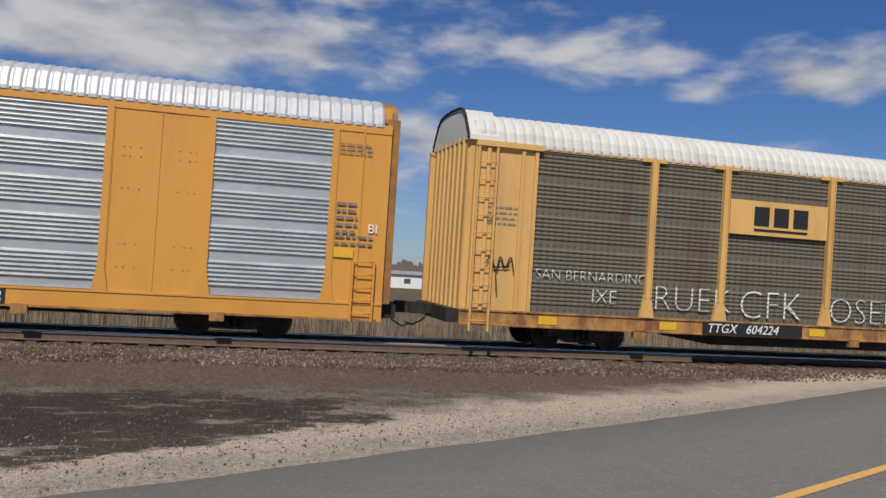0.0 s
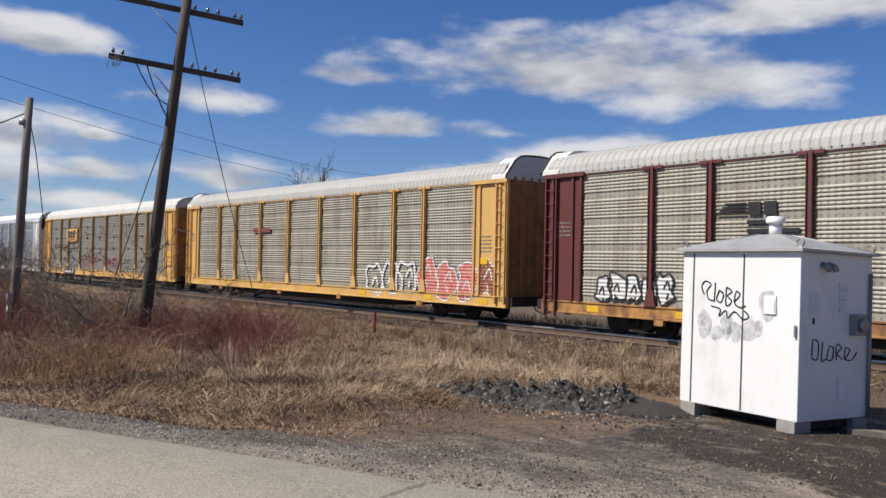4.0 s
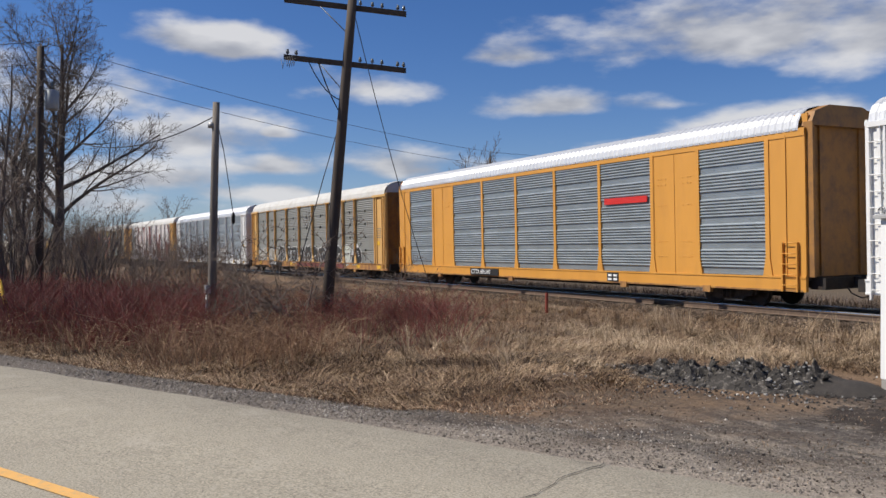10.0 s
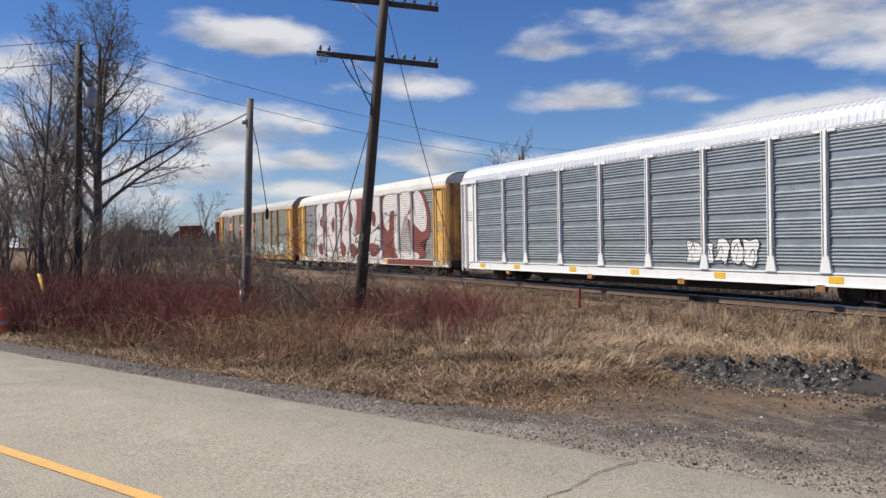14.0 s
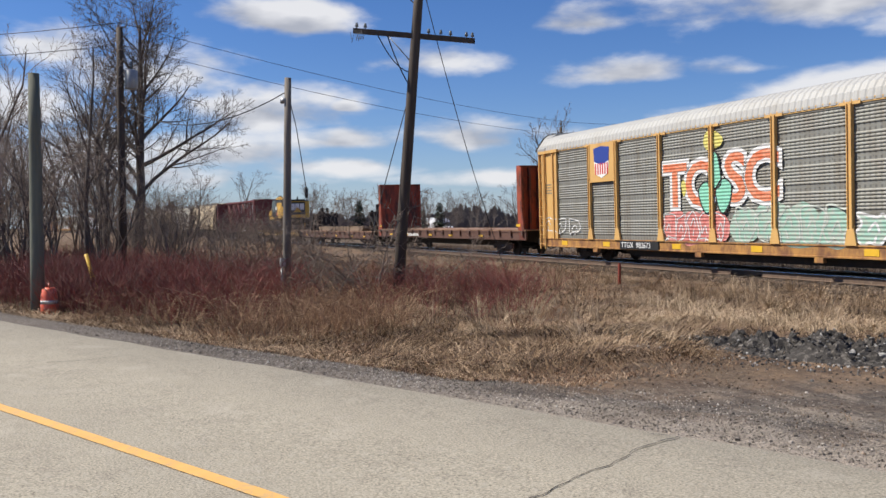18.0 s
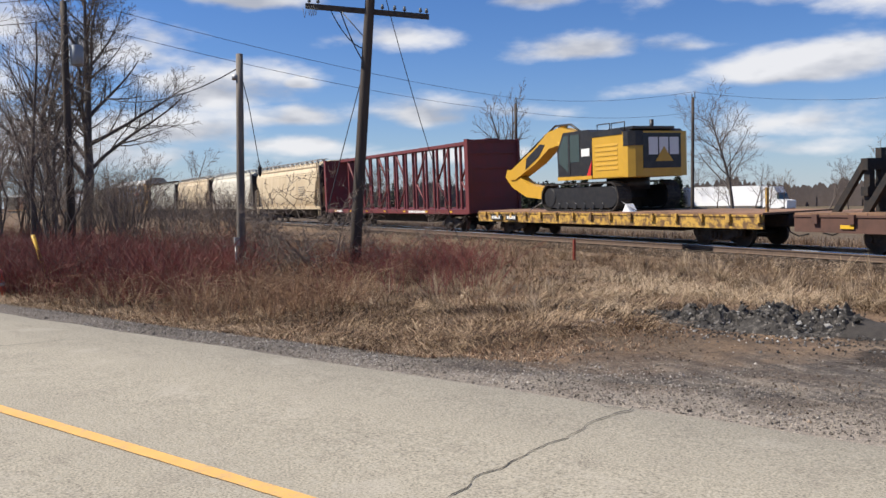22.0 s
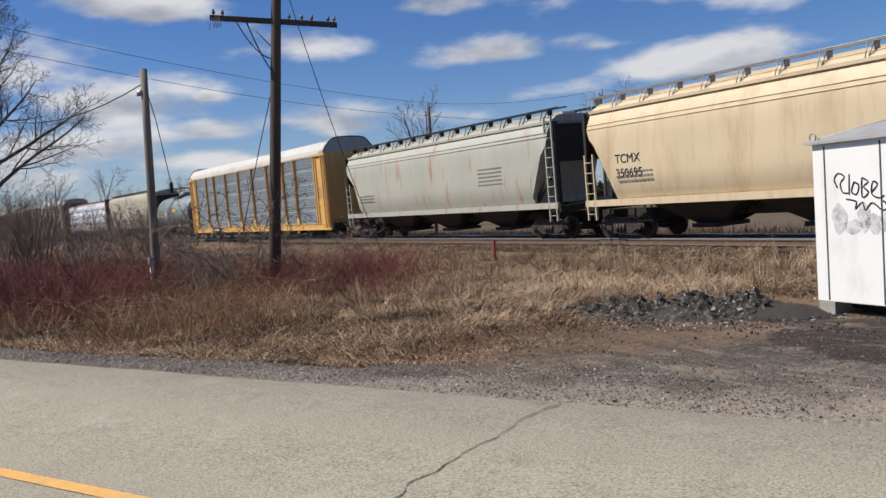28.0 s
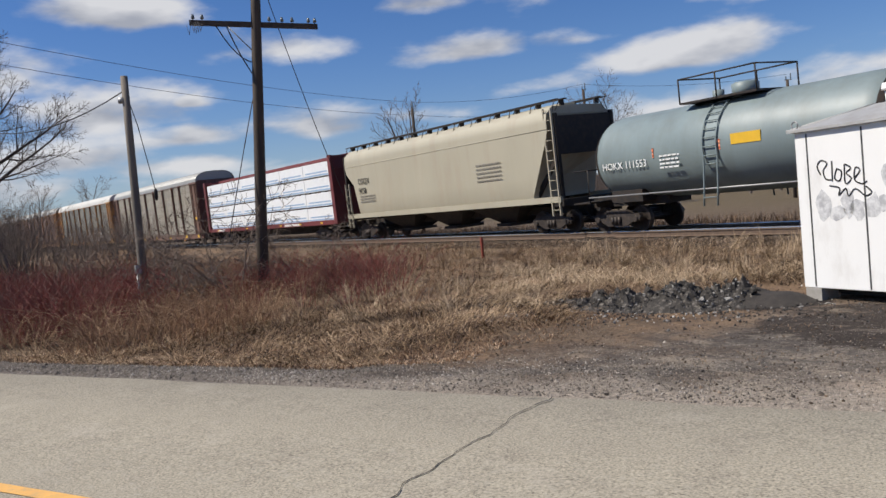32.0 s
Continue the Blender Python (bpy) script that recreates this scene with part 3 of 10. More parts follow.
def on_track(x):
    return pose(x, track_y(x), 0, 0, 0, track_turn(x)) @ pose(0, 0, 0, CANT)


def train_x(t):
    return 5.17 + 15.021 * t + 0.009 * t * t


def road_mid(x):
    return 3.45 + 0.511 * x


ROAD_COS = math.cos(math.atan(0.511))


def road_off(x, y):
    """Distance from the road's centre line, positive on the track's side."""
    return (y - road_mid(x)) * ROAD_COS


def ground_z(x, y):
    d = abs(track_y(x) - y)
    ro = road_off(x, y)
    z = -0.25 - 0.12 * min(1, max(0, (-x - 6) / 8))
    z += 0.05 * noise.noise((x * 0.35, y * 0.35, 0.0)) + 0.03 * noise.noise((x * 1.3, y * 1.3, 5.0))
    k = max(0.0, min(1.0, (abs(ro) - 3.1) / 2.2))
    z = lerp(-0.115, z, k * k * (3 - 2 * k))
    b = max(0.0, min(1.0, (4.0 - d) / 2.2))
    z = lerp(z, -0.275, b * b * (3 - 2 * b))
    if x > 9:
        c = min(1, (x - 9) / 9) * max(0, min(1, (6 - abs(ro)) / 2.5))
        z = lerp(z, -0.02, c * max(0.0, min(1.0, (9 - d) / 6)) if d > 1.9 else 0)
    if y > track_y(x) + 4:
        z = lerp(z, -0.7, min(1, (y - track_y(x) - 4) / 5))
    return z


# ---- ground, road, track ----
def ground_material():
    m = bpy.data.materials.new("ground of dirt gravel and straw")
    m.use_nodes = True
    n, l = m.node_tree.nodes, m.node_tree.links
    b = n["Principled BSDF"]
    co = n.new("ShaderNodeTexCoord")
    sep = n.new("ShaderNodeSeparateXYZ")
    l.new(co.outputs["Object"], sep.inputs[0])

    def tex(s, d, r=0.6):
        t = n.new("ShaderNodeTexNoise")
        t.inputs["Scale"].default_value, t.inputs["Detail"].default_value, t.inputs["Roughness"].default_value = s, d, r
        l.new(co.outputs["Object"], t.inputs["Vector"])
        return t.outputs["Fac"]

    def ma(op, a, c=None, clamp=False):
        x = n.new("ShaderNodeMath")
        x.operation, x.use_clamp = op, clamp
        for i, s in enumerate((a, c)):
            if s is None:
                continue
            if isinstance(s, (int, float)):
                x.inputs[i].default_value = s
            else:
                l.new(s, x.inputs[i])
        return x.outputs[0]

    def rng(v, a, c):
        x = n.new("ShaderNodeMapRange")
        x.interpolation_type = "SMOOTHSTEP"
        l.new(v, x.inputs["Value"])
        x.inputs["From Min"].default_value, x.inputs["From Max"].default_value = a, c
        return x.outputs["Result"]

    def mix(f, a, c):
        x = n.new("ShaderNodeMix")
        x.data_type = "RGBA"
        for key, v in (("Factor", f), ("A", a), ("B", c)):
            if isinstance(v, (int, float)):
                x.inputs[key].default_value = v
            elif isinstance(v, tuple):
                x.inputs[key].default_value = (*v, 1)
            else:
                l.new(v, x.inputs[key])
        return x.outputs["Result"]

    x, y = sep.outputs[0], sep.outputs[1]
    big, mid, fine, grit = tex(0.22, 5), tex(1.1, 6), tex(9, 6, 0.7), tex(46, 4)

    def pebbles(scale):
        v = n.new("ShaderNodeTexVoronoi")
        v.inputs["Scale"].default_value = scale
        l.new(co.outputs["Object"], v.inputs["Vector"])
        s = n.new("ShaderNodeSeparateXYZ")
        l.new(v.outputs["Color"], s.inputs[0])
        return v.outputs["Distance"], s.outputs[0]

    vor, cell = pebbles(24)
    vor2, cell2 = pebbles(60)
    road = ma("MULTIPLY", ma("SUBTRACT", ma("SUBTRACT", y, 3.45), ma("MULTIPLY", x, 0.511)), ROAD_COS)
    wob = ma("MULTIPLY", ma("SUBTRACT", mid, 0.5), 2.4)
    roadw = ma("ADD", road, wob)
    speck = ma("MULTIPLY", rng(cell2, 0.93, 0.96), rng(vor2, 0.5, 0.3))
    # grey gravel, brown ballast, soil, straw litter, pale compacted dirt
    gravel = mix(cell, mix(fine, (0.0614, 0.0527, 0.045), (0.164, 0.141, 0.12)), mix(fine, (0.123, 0.106, 0.0888), (0.277, 0.238, 0.202)))
    gravel = mix(ma("MULTIPLY", speck, 0.8), gravel, (0.55, 0.52, 0.47))
    ballast = mix(cell, mix(fine, (0.0539, 0.0387, 0.0282), (0.147, 0.106, 0.0747)), mix(fine, (0.108, 0.0792, 0.0564), (0.245, 0.184, 0.133)))
    ballast = mix(ma("MULTIPLY", speck, 0.75), ballast, (0.55, 0.50, 0.43))
    soil = mix(fine, (0.055, 0.0372, 0.026), (0.204, 0.139, 0.093))
    straw = mix(fine, (0.0935, 0.0608, 0.0391), (0.363, 0.245, 0.153))
    straw = mix(rng(mid, 0.44, 0.62), straw, soil)
    rusty = mix(fine, (0.070, 0.052, 0.038), (0.21, 0.158, 0.112))
    straw = mix(ma("MULTIPLY", rng(tex(0.5, 6, 0.65), 0.45, 0.6), 0.8), straw, rusty)
    tan = mix(fine, (0.448, 0.363, 0.279), (0.732, 0.608, 0.479))
    tan = mix(ma("MULTIPLY", rng(grit, 0.55, 0.68), 0.7), tan, (0.17, 0.142, 0.115))
    tan = mix(ma("MULTIPLY", speck, 0.6), tan, (0.62, 0.57, 0.50))
    # shoulder of grey gravel, then straw; open dirt yard beyond x = -6
    col = mix(rng(roadw, 4.1, 4.9), gravel, straw)
    yard = rng(ma("ADD", ma("ADD", x, wob), ma("MULTIPLY", y, -0.12)), -9.0, -7.2)
    # long smears along the road, as wheels leave them
    tilt = n.new("ShaderNodeMapping")
    tilt.inputs["Rotation"].default_value = (0, 0, -0.47)
    tilt.inputs["Scale"].default_value = (0.75, 1.6, 1)
    l.new(co.outputs["Object"], tilt.inputs["Vector"])
    sm = n.new("ShaderNodeTexNoise")
    sm.inputs["Scale"].default_value, sm.inputs["Detail"].default_value, sm.inputs["Roughness"].default_value = 1.6, 8, 0.7
    l.new(tilt.outputs[0], sm.inputs["Vector"])
    smear = sm.outputs["Fac"]
    yardcol = mix(ma("MULTIPLY", rng(mid, 0.45, 0.65), 0.45), gravel, soil)
    yardcol = mix(ma("MULTIPLY", rng(smear, 0.5, 0.62), 0.8), yardcol, mix(fine, (0.045, 0.039, 0.035), (0.125, 0.108, 0.094)))
    yardcol = mix(ma("MULTIPLY", rng(smear, 0.48, 0.40), 0.8), yardcol, mix(fine, (0.17, 0.142, 0.112), (0.42, 0.355, 0.28)))
    yardcol = mix(ma("MULTIPLY", rng(tex(0.7, 6, 0.65), 0.52, 0.64), 0.35), yardcol, straw)
    col = mix(yard, col, yardcol)
    near_rail = rng(ma("ADD", ma("ADD", y, ma("MULTIPLY", wob, 0.6)), ma("MULTIPLY", x, -0.06)), 12.2, 13.6)
    col = mix(ma("MULTIPLY", near_rail, rng(x, -9.5, -7.0)), col, ballast)
    col = mix(rng(y, 17.6, 18.3), col, ballast)
    # pale compacted shoulder near the crossing, browner towards the west
    edge = ma("ADD", roadw, ma("MULTIPLY", ma("SUBTRACT", fine, 0.5), 0.7))
    pale = ma("MULTIPLY", rng(ma("ADD", x, ma("MULTIPLY", wob, 1.6)), -5.2, -1.8), ma("SUBTRACT", 1.0, rng(edge, 4.9, 6.4)))
    col = mix(pale, col, tan)
    lip = ma("MULTIPLY", ma("SUBTRACT", 1.0, rng(edge, 3.2, 4.3)), ma("ADD", ma("MULTIPLY", rng(x, -10.5, -5.0), 0.7), 0.12))
    col = mix(lip, col, mix(fine, (0.25, 0.212, 0.17), (0.50, 0.43, 0.35)))
    # dark cinder stain in the yard
    sx = ma("DIVIDE", ma("ADD", x, 2.3), 4.9)
    sy = ma("DIVIDE", ma("SUBTRACT", road, ma("SUBTRACT", 6.35, ma("MULTIPLY", x, 0.25))), 2.25)
    ragged = ma("ADD", ma("MULTIPLY", ma("SUBTRACT", tex(0.9, 7, 0.7), 0.5), 1.1), ma("MULTIPLY", ma("SUBTRACT", fine, 0.5), 0.35))
    sd = ma("ADD", ma("SQRT", ma("ADD", ma("MULTIPLY", sx, sx), ma("MULTIPLY", sy, sy))), ragged)
    cind = mix(fine, (0.030, 0.024, 0.021), (0.075, 0.060, 0.050))
    cind = mix(ma("MULTIPLY", speck, 0.8), cind, (0.40, 0.37, 0.33))
    stain = ma("SUBTRACT", 1.0, rng(sd, 0.84, 1.0))
    worn = ma("SUBTRACT", 0.95, ma("MULTIPLY", rng(smear, 0.47, 0.36), 0.6))
    col = mix(ma("MULTIPLY", stain, worn), col, cind)
    # smooth dark patch beside the heap
    hx, hy = ma("DIVIDE", ma("ADD", x, 7.8), 0.95), ma("DIVIDE", ma("SUBTRACT", y, 9.95), 0.75)
    hd = ma("ADD", ma("SQRT", ma("ADD", ma("MULTIPLY", hx, hx), ma("MULTIPLY", hy, hy))), ma("MULTIPLY", wob, 0.2))
    col = mix(ma("SUBTRACT", 1.0, rng(hd, 0.85, 1.1)), col, mix(fine, (0.030, 0.026, 0.024), (0.055, 0.048, 0.044)))
    # field beyond
    far = rng(y, 30, 60)
    col = mix(far, col, mix(big, (0.105, 0.08, 0.05), (0.16, 0.125, 0.078)))
    # single grains, lighter and darker
    hs = n.new("ShaderNodeHueSaturation")
    gr = n.new("ShaderNodeMapRange")
    gr.inputs["From Min"].default_value, gr.inputs["From Max"].default_value = 0.32, 0.68
    gr.inputs["To Min"].default_value, gr.inputs["To Max"].default_value = 0.5, 1.45
    l.new(ma("ADD", ma("MULTIPLY", grit, 0.5), ma("MULTIPLY", tex(20, 3, 0.6), 0.5)), gr.inputs["Value"])
    l.new(gr.outputs["Result"], hs.inputs["Value"])
    l.new(col, hs.inputs["Color"])
    l.new(hs.outputs["Color"], b.inputs["Base Color"])
    b.inputs["Roughness"].default_value = 0.95
    b.inputs["Specular IOR Level"].default_value = 0.15
    bp = n.new("ShaderNodeBump")
    bp.inputs["Strength"].default_value, bp.inputs["Distance"].default_value = 1.0, 0.05
    l.new(ma("ADD", ma("MULTIPLY", grit, 0.6), fine), bp.inputs["Height"])
    l.new(bp.outputs[0], b.inputs["Normal"])
    return m


def spread(lo, hi, step, far):
    """Coordinates that are even between lo and hi and grow outwards to far."""
    xs = list(np.arange(lo, hi + 1e-6, step))
    a, d = hi, step
    while a < far:
        d *= 1.3
        a += d
        xs.append(a)
    a, d = lo, step
    while a > -far:
        d *= 1.3
        a -= d
        xs.insert(0, a)
    return xs


def make_ground():
    xs, ys = spread(-34, 26, 0.3, 2500), spread(-6, 26, 0.25, 2500)
    mb = MB()
    mb.grid([[(x, y, ground_z(x, y)) for x in xs] for y in ys], True)
    ob = part("ground", mb, ground_material())
    tagged(ob, "dry dirt, gravel and straw covered ground beside the railway", "ground", kind="structure")


M_CRACK = mat("crack filled with dirt", (0.035, 0.031, 0.027), 0.9, scale=6)


M_CRIB = mat("brown crib gravel", (0.075, 0.058, 0.044), 0.9, spots=(0.25, 0.21, 0.17), amount=0.6, scale=14, fine=50, bump=0.8, stops=(0.55, 0.7), tint=0.3)


def road_material():
    m = bpy.data.materials.new("worn grey asphalt")
    m.use_nodes = True
    n, l = m.node_tree.nodes, m.node_tree.links
    b = n["Principled BSDF"]
    co = n.new("ShaderNodeTexCoord")

    def tex(s, d, r=0.6):
        t = n.new("ShaderNodeTexNoise")
        t.inputs["Scale"].default_value, t.inputs["Detail"].default_value, t.inputs["Roughness"].default_value = s, d, r
        l.new(co.outputs["Object"], t.inputs["Vector"])
        return t.outputs["Fac"]

    def mix(f, a, c):
        x = n.new("ShaderNodeMix")
        x.data_type = "RGBA"
        for key, v in (("Factor", f), ("A", a), ("B", c)):
            if isinstance(v, (int, float)):
                x.inputs[key].default_value = v
            elif isinstance(v, tuple):
                x.inputs[key].default_value = (*v, 1)
            else:
                l.new(v, x.inputs[key])
        return x.outputs["Result"]

    def rng(v, a, c, hi=1.0):
        x = n.new("ShaderNodeMapRange")
        l.new(v, x.inputs["Value"])
        x.inputs["From Min"].default_value, x.inputs["From Max"].default_value, x.inputs["To Max"].default_value = a, c, hi
        return x.outputs["Result"]

    big, mid, grit, agg = tex(0.5, 5), tex(3.0, 6), tex(60, 3, 0.5), tex(22, 5)
    col = mix(big, (0.278, 0.25, 0.193), (0.386, 0.348, 0.269))
    col = mix(rng(mid, 0.5, 0.72, 0.5), col, (0.227, 0.2, 0.16))
    col = mix(rng(grit, 0.5, 0.72), col, (0.139, 0.122, 0.0957))
    col = mix(rng(grit, 0.46, 0.34, 0.5), col, (0.536, 0.47, 0.368))
    col = mix(rng(agg, 0.54, 0.7), col, (0.36, 0.33, 0.267))
    col = mix(rng(tex(1.3, 4, 0.5), 0.6, 0.74, 0.45), col, (0.443, 0.4, 0.327))
    col = mix(rng(tex(120, 2, 0.5), 0.62, 0.72, 0.5), col, (0.103, 0.092, 0.0736))
    # newer, darker asphalt by the crossing
    sep = n.new("ShaderNodeSeparateXYZ")
    l.new(co.outputs["Object"], sep.inputs[0])
    ad = n.new("ShaderNodeMath")
    ad.operation = "ADD"
    l.new(sep.outputs[0], ad.inputs[0])
    l.new(rng(mid, 0, 1, 0.5), ad.inputs[1])
    newer = mix(grit, mix(big, (0.107, 0.102, 0.0941), (0.16, 0.153, 0.139)), (0.193, 0.185, 0.168))
    newer = mix(rng(mid, 0.48, 0.7, 0.25), newer, (0.105, 0.10, 0.09))
    newer = mix(rng(agg, 0.54, 0.7, 0.7), newer, (0.26, 0.25, 0.225))
    col = mix(rng(ad.outputs[0], -1.55, -1.25), col, newer)
    l.new(col, b.inputs["Base Color"])
    b.inputs["Roughness"].default_value = 0.9
    b.inputs["Specular IOR Level"].default_value = 0.2
    bp = n.new("ShaderNodeBump")
    bp.inputs["Strength"].default_value, bp.inputs["Distance"].default_value = 0.5, 0.01
    l.new(agg, bp.inputs["Height"])
    l.new(bp.outputs[0], b.inputs["Normal"])
    return m


ROAD_M = pose(0, 3.45, 0, 0, 0, math.degrees(math.atan(0.511)))  # along the road: x; towards the track: y


def road_z(u):
    """Height of the road's surface at u metres along it: flat, then a rise to the crossing."""
    k = max(0.0, min(1.0, (u - 8) / 14))
    return lerp(-0.10, 0.005, k * k * (3 - 2 * k))


def make_road():
    rnd = random.Random(5)
    us = list(np.arange(-60, 20, 0.25)) + list(np.arange(20, 34.5, 0.5))
    us = [-400, -150] + us
    rows = []
    for u in us:
        e = 3.05 + 0.06 * noise.noise((u * 0.9, 0, 0)) + 0.035 * noise.noise((u * 4.0, 3, 0))
        z = road_z(u)
        rows.append([(u, v, zz) for v, zz in ((-3.3, z - 0.2), (-3.28, z - 0.01), (-1.6, z + 0.02), (0, z + 0.035), (1.6, z + 0.02), (e - 0.04, z - 0.0), (e, z - 0.03), (e + 0.03, z - 0.2))])
    mb = MB()
    mb.grid(rows, True)
    road = part("road", mb, road_material(), m=ROAD_M)
    tagged(road, "worn grey two-lane asphalt road with cracks and a yellow line", "road", kind="structure")
    ln = MB()
    rows = []
    for u in us:
        w = 0.058 + 0.006 * noise.noise((u * 3, 7, 0))
        rows.append([(u, -w, road_z(u) + 0.041), (u, w, road_z(u) + 0.041)])
    ln.grid(rows, False)
    part("centre_line", ln, M_LINEYELLOW, road, "faded yellow centre line")
    # cracks: thin dark wandering strips
    for pts in ROAD_CRACKS:
        mb = MB()
        rows = []
        p = [Vector(q) for q in pts]
        path = []
        for a, c in zip(p, p[1:]):
            k = max(2, int((c - a).length / 0.06))
            path += [a.lerp(c, i / k) for i in range(k)]
        for i, q in enumerate(path):
            q2 = q + Vector((0.07 * noise.noise((q.x * 5, q.y * 5, 1)), 0.05 * noise.noise((q.x * 6, q.y * 6, 9))))
            w = 0.0025 + 0.005 * rnd.random() * (0.5 + abs(noise.noise((q.x * 2, q.y * 2, 4))))
            rows.append([(q2.x - w, q2.y + w, 0), (q2.x + w, q2.y - w, 0)])
        zfix = [[(a[0], a[1], road_z(a[0]) + 0.037 - 0.0095 * abs(a[1]) + 0.004) for a in r] for r in rows]
        mb.grid(zfix, False)
        part("crack", mb, M_CRACK, road, "dark crack in the asphalt")


ROAD_CRACKS = [
    [(-4.42, 3.04), (-4.46, 2.6), (-4.43, 2.0), (-4.42, 1.4), (-4.4, 1.0), (-4.33, 0.5), (-4.3, -0.6), (-4.38, -1.8), (-4.3, -3.0)],
    [(-5.04, 3.05), (-4.73, 2.95), (-4.57, 2.9), (-4.44, 3.0)],
    [(-11.56, 2.95), (-11.36, 2.71)],
    [(-11.5, 2.2), (-11.56, 1.8), (-11.75, 1.35)],
]


def rail_rows(profile, xs, lift=0.0):
    rows = []
    for x in xs:
        m = on_track(x)
        rows.append([tuple(m @ Vector((0, p[0], p[1] + lift))) for p in profile])
    return rows


def make_track():
    xs = list(np.arange(-400, -60, 10)) + list(np.arange(-60, 45, 1.5)) + list(np.arange(45, 200, 10))
    track = thing("railway_track", "single railway track with rusty rails on wooden ties", "railway track", kind="structure")
    for side in (-0.755, 0.755):
        body = [(side + a, b) for a, b in ((-0.07, -0.185), (-0.07, -0.17), (-0.012, -0.15), (-0.009, -0.045), (-0.036, -0.034), (-0.036, -0.008), (0.036, -0.008), (0.036, -0.034), (0.009, -0.045), (0.012, -0.15), (0.07, -0.17), (0.07, -0.185))]
        mb = MB()
        mb.grid(rail_rows(body, xs), False, closed=True)
        rail = part("rail", mb, M_RAIL, track, "steel rail with rusty sides")
        head = [(side + a, b) for a, b in ((-0.0375, -0.03), (-0.0372, -0.014), (-0.031, -0.003), (-0.018, 0.001), (0.018, 0.001), (0.031, -0.003), (0.0372, -0.014))]
        mb = MB()
        mb.grid(rail_rows(head, xs), True)
        part("rail_head", mb, M_RAILHEAD, rail, "polished running surface")
    # joint bars
    jb = MB().box(-0.45, 0.45, -0.03, 0.03, -0.15, -0.045)
    for i in range(6):
        jb.tube([(-0.38 + i * 0.152, -0.03, -0.1), (-0.38 + i * 0.152, -0.05, -0.1)], 0.018, 6)
    jm = jb.mesh("joint_bar")
    for x in (-30.5, -18.6, -6.7, 5.2, 17.1):
        part("joint_bar", jm, M_RAIL, track, "bolted rail joint bar", on_track(x) @ pose(0, -0.755, 0))
    # a length of spare rail laid on the tie ends
    spare = [(-1.12 + a, b + 0.005) for a, b in ((-0.07, -0.185), (-0.07, -0.17), (-0.012, -0.15), (-0.009, -0.045), (-0.036, -0.034), (-0.036, -0.005), (0.036, -0.005), (0.036, -0.034), (0.009, -0.045), (0.012, -0.15), (0.07, -0.17), (0.07, -0.185))]
    for x0, x1 in ((-21.5, 12.6), (-60.0, -23.0)):
        mb = MB()
        rr = rail_rows(spare, list(np.linspace(x0, x1, 24)))
        mb.grid(rr, False, closed=True)
        k = len(spare)
        mb.f += [list(range(k)), [23 * k + i for i in range(k)][::-1]]
        mb.s += [False, False]
        sp = part("spare_rail", mb, M_RAIL)
        tagged(sp, "rusty spare rail lying along the tie ends", "rail")
    # ties
    rnd = random.Random(8)
    base = MB().box(-0.115, 0.115, -1.37, 1.37, -0.40, -0.192)
    tm = base.mesh("tie")
    rest = MB()
    x = -150.0
    while x < 60:
        m = on_track(x) @ pose(0, rnd.uniform(-0.08, 0.08), rnd.uniform(-0.012, 0.0), 0, 0, rnd.uniform(-1.2, 1.2))
        if -90 < x < 24:
            part("tie", tm, M_TIE, track, m=m)
        else:
            rest.box(-0.115, 0.115, -1.32, 1.32, -0.36, -0.192, m)
        x += 0.56
    r = part("far_ties", rest, M_TIE, track, "far wooden ties")
    r["kind"] = "stuff"
    # crib ballast that fills the track between the tie ends
    xs2 = list(np.arange(-150, 60, 3.0))
    mb = MB()
    mb.grid(rail_rows([(-1.22, -0.5), (-1.16, -0.235), (-0.4, -0.215), (0.4, -0.215), (1.16, -0.235), (1.22, -0.5)], xs2), False)
    part("crib_ballast", mb, M_CRIB, track, "brown gravel packed between the ties")
    # ballast stones, thickest on the shoulder beside the yard
    bm = MB()
    rnd = random.Random(3)

    def stone(p, r):
        # bm is the mesh that is being filled
        q = Euler((rnd.uniform(0, 6), rnd.uniform(0, 6), rnd.uniform(0, 6))).to_matrix()
        vs = [Vector(v) * r * rnd.uniform(0.75, 1.25) for v in ((1, 0, 0), (-1, 0, 0), (0, 0.8, 0), (0, -0.8, 0), (0, 0, 0.7), (0, 0, -0.7))]
        vs = [tuple(p + q @ v) for v in vs]
        bm.add(vs, [(0, 2, 4), (2, 1, 4), (1, 3, 4), (3, 0, 4), (2, 0, 5), (1, 2, 5), (3, 1, 5), (0, 3, 5)])

    for i in range(42000):
        x = rnd.uniform(-30, 20)
        d = rnd.triangular(0.8, 5.2, 1.6)
        y = track_y(x) - d
        if x < -9 and d > 3.2:
            continue
        if road_off(x, y) < 3.2:
            continue
        stone(Vector((x, y, ground_z(x, y) + 0.008)), rnd.uniform(0.016, 0.042))
    for i in range(26000):
        x = rnd.uniform(-9, 9)
        d = rnd.triangular(1.3, 5.0, 2.2)
        y = track_y(x) - d
        if road_off(x, y) < 3.2:
            continue
        stone(Vector((x, y, ground_z(x, y) + 0.012)), rnd.uniform(0.012, 0.04))
    for i in range(2600):
        x, y = rnd.uniform(-9, 4), rnd.uniform(5, 13)
        if road_off(x, y) < 3.2:
            continue
        stone(Vector((x, y, ground_z(x, y) + 0.004)), rnd.uniform(0.006, 0.022))
    ballast_mb = bm
    bm = MB()
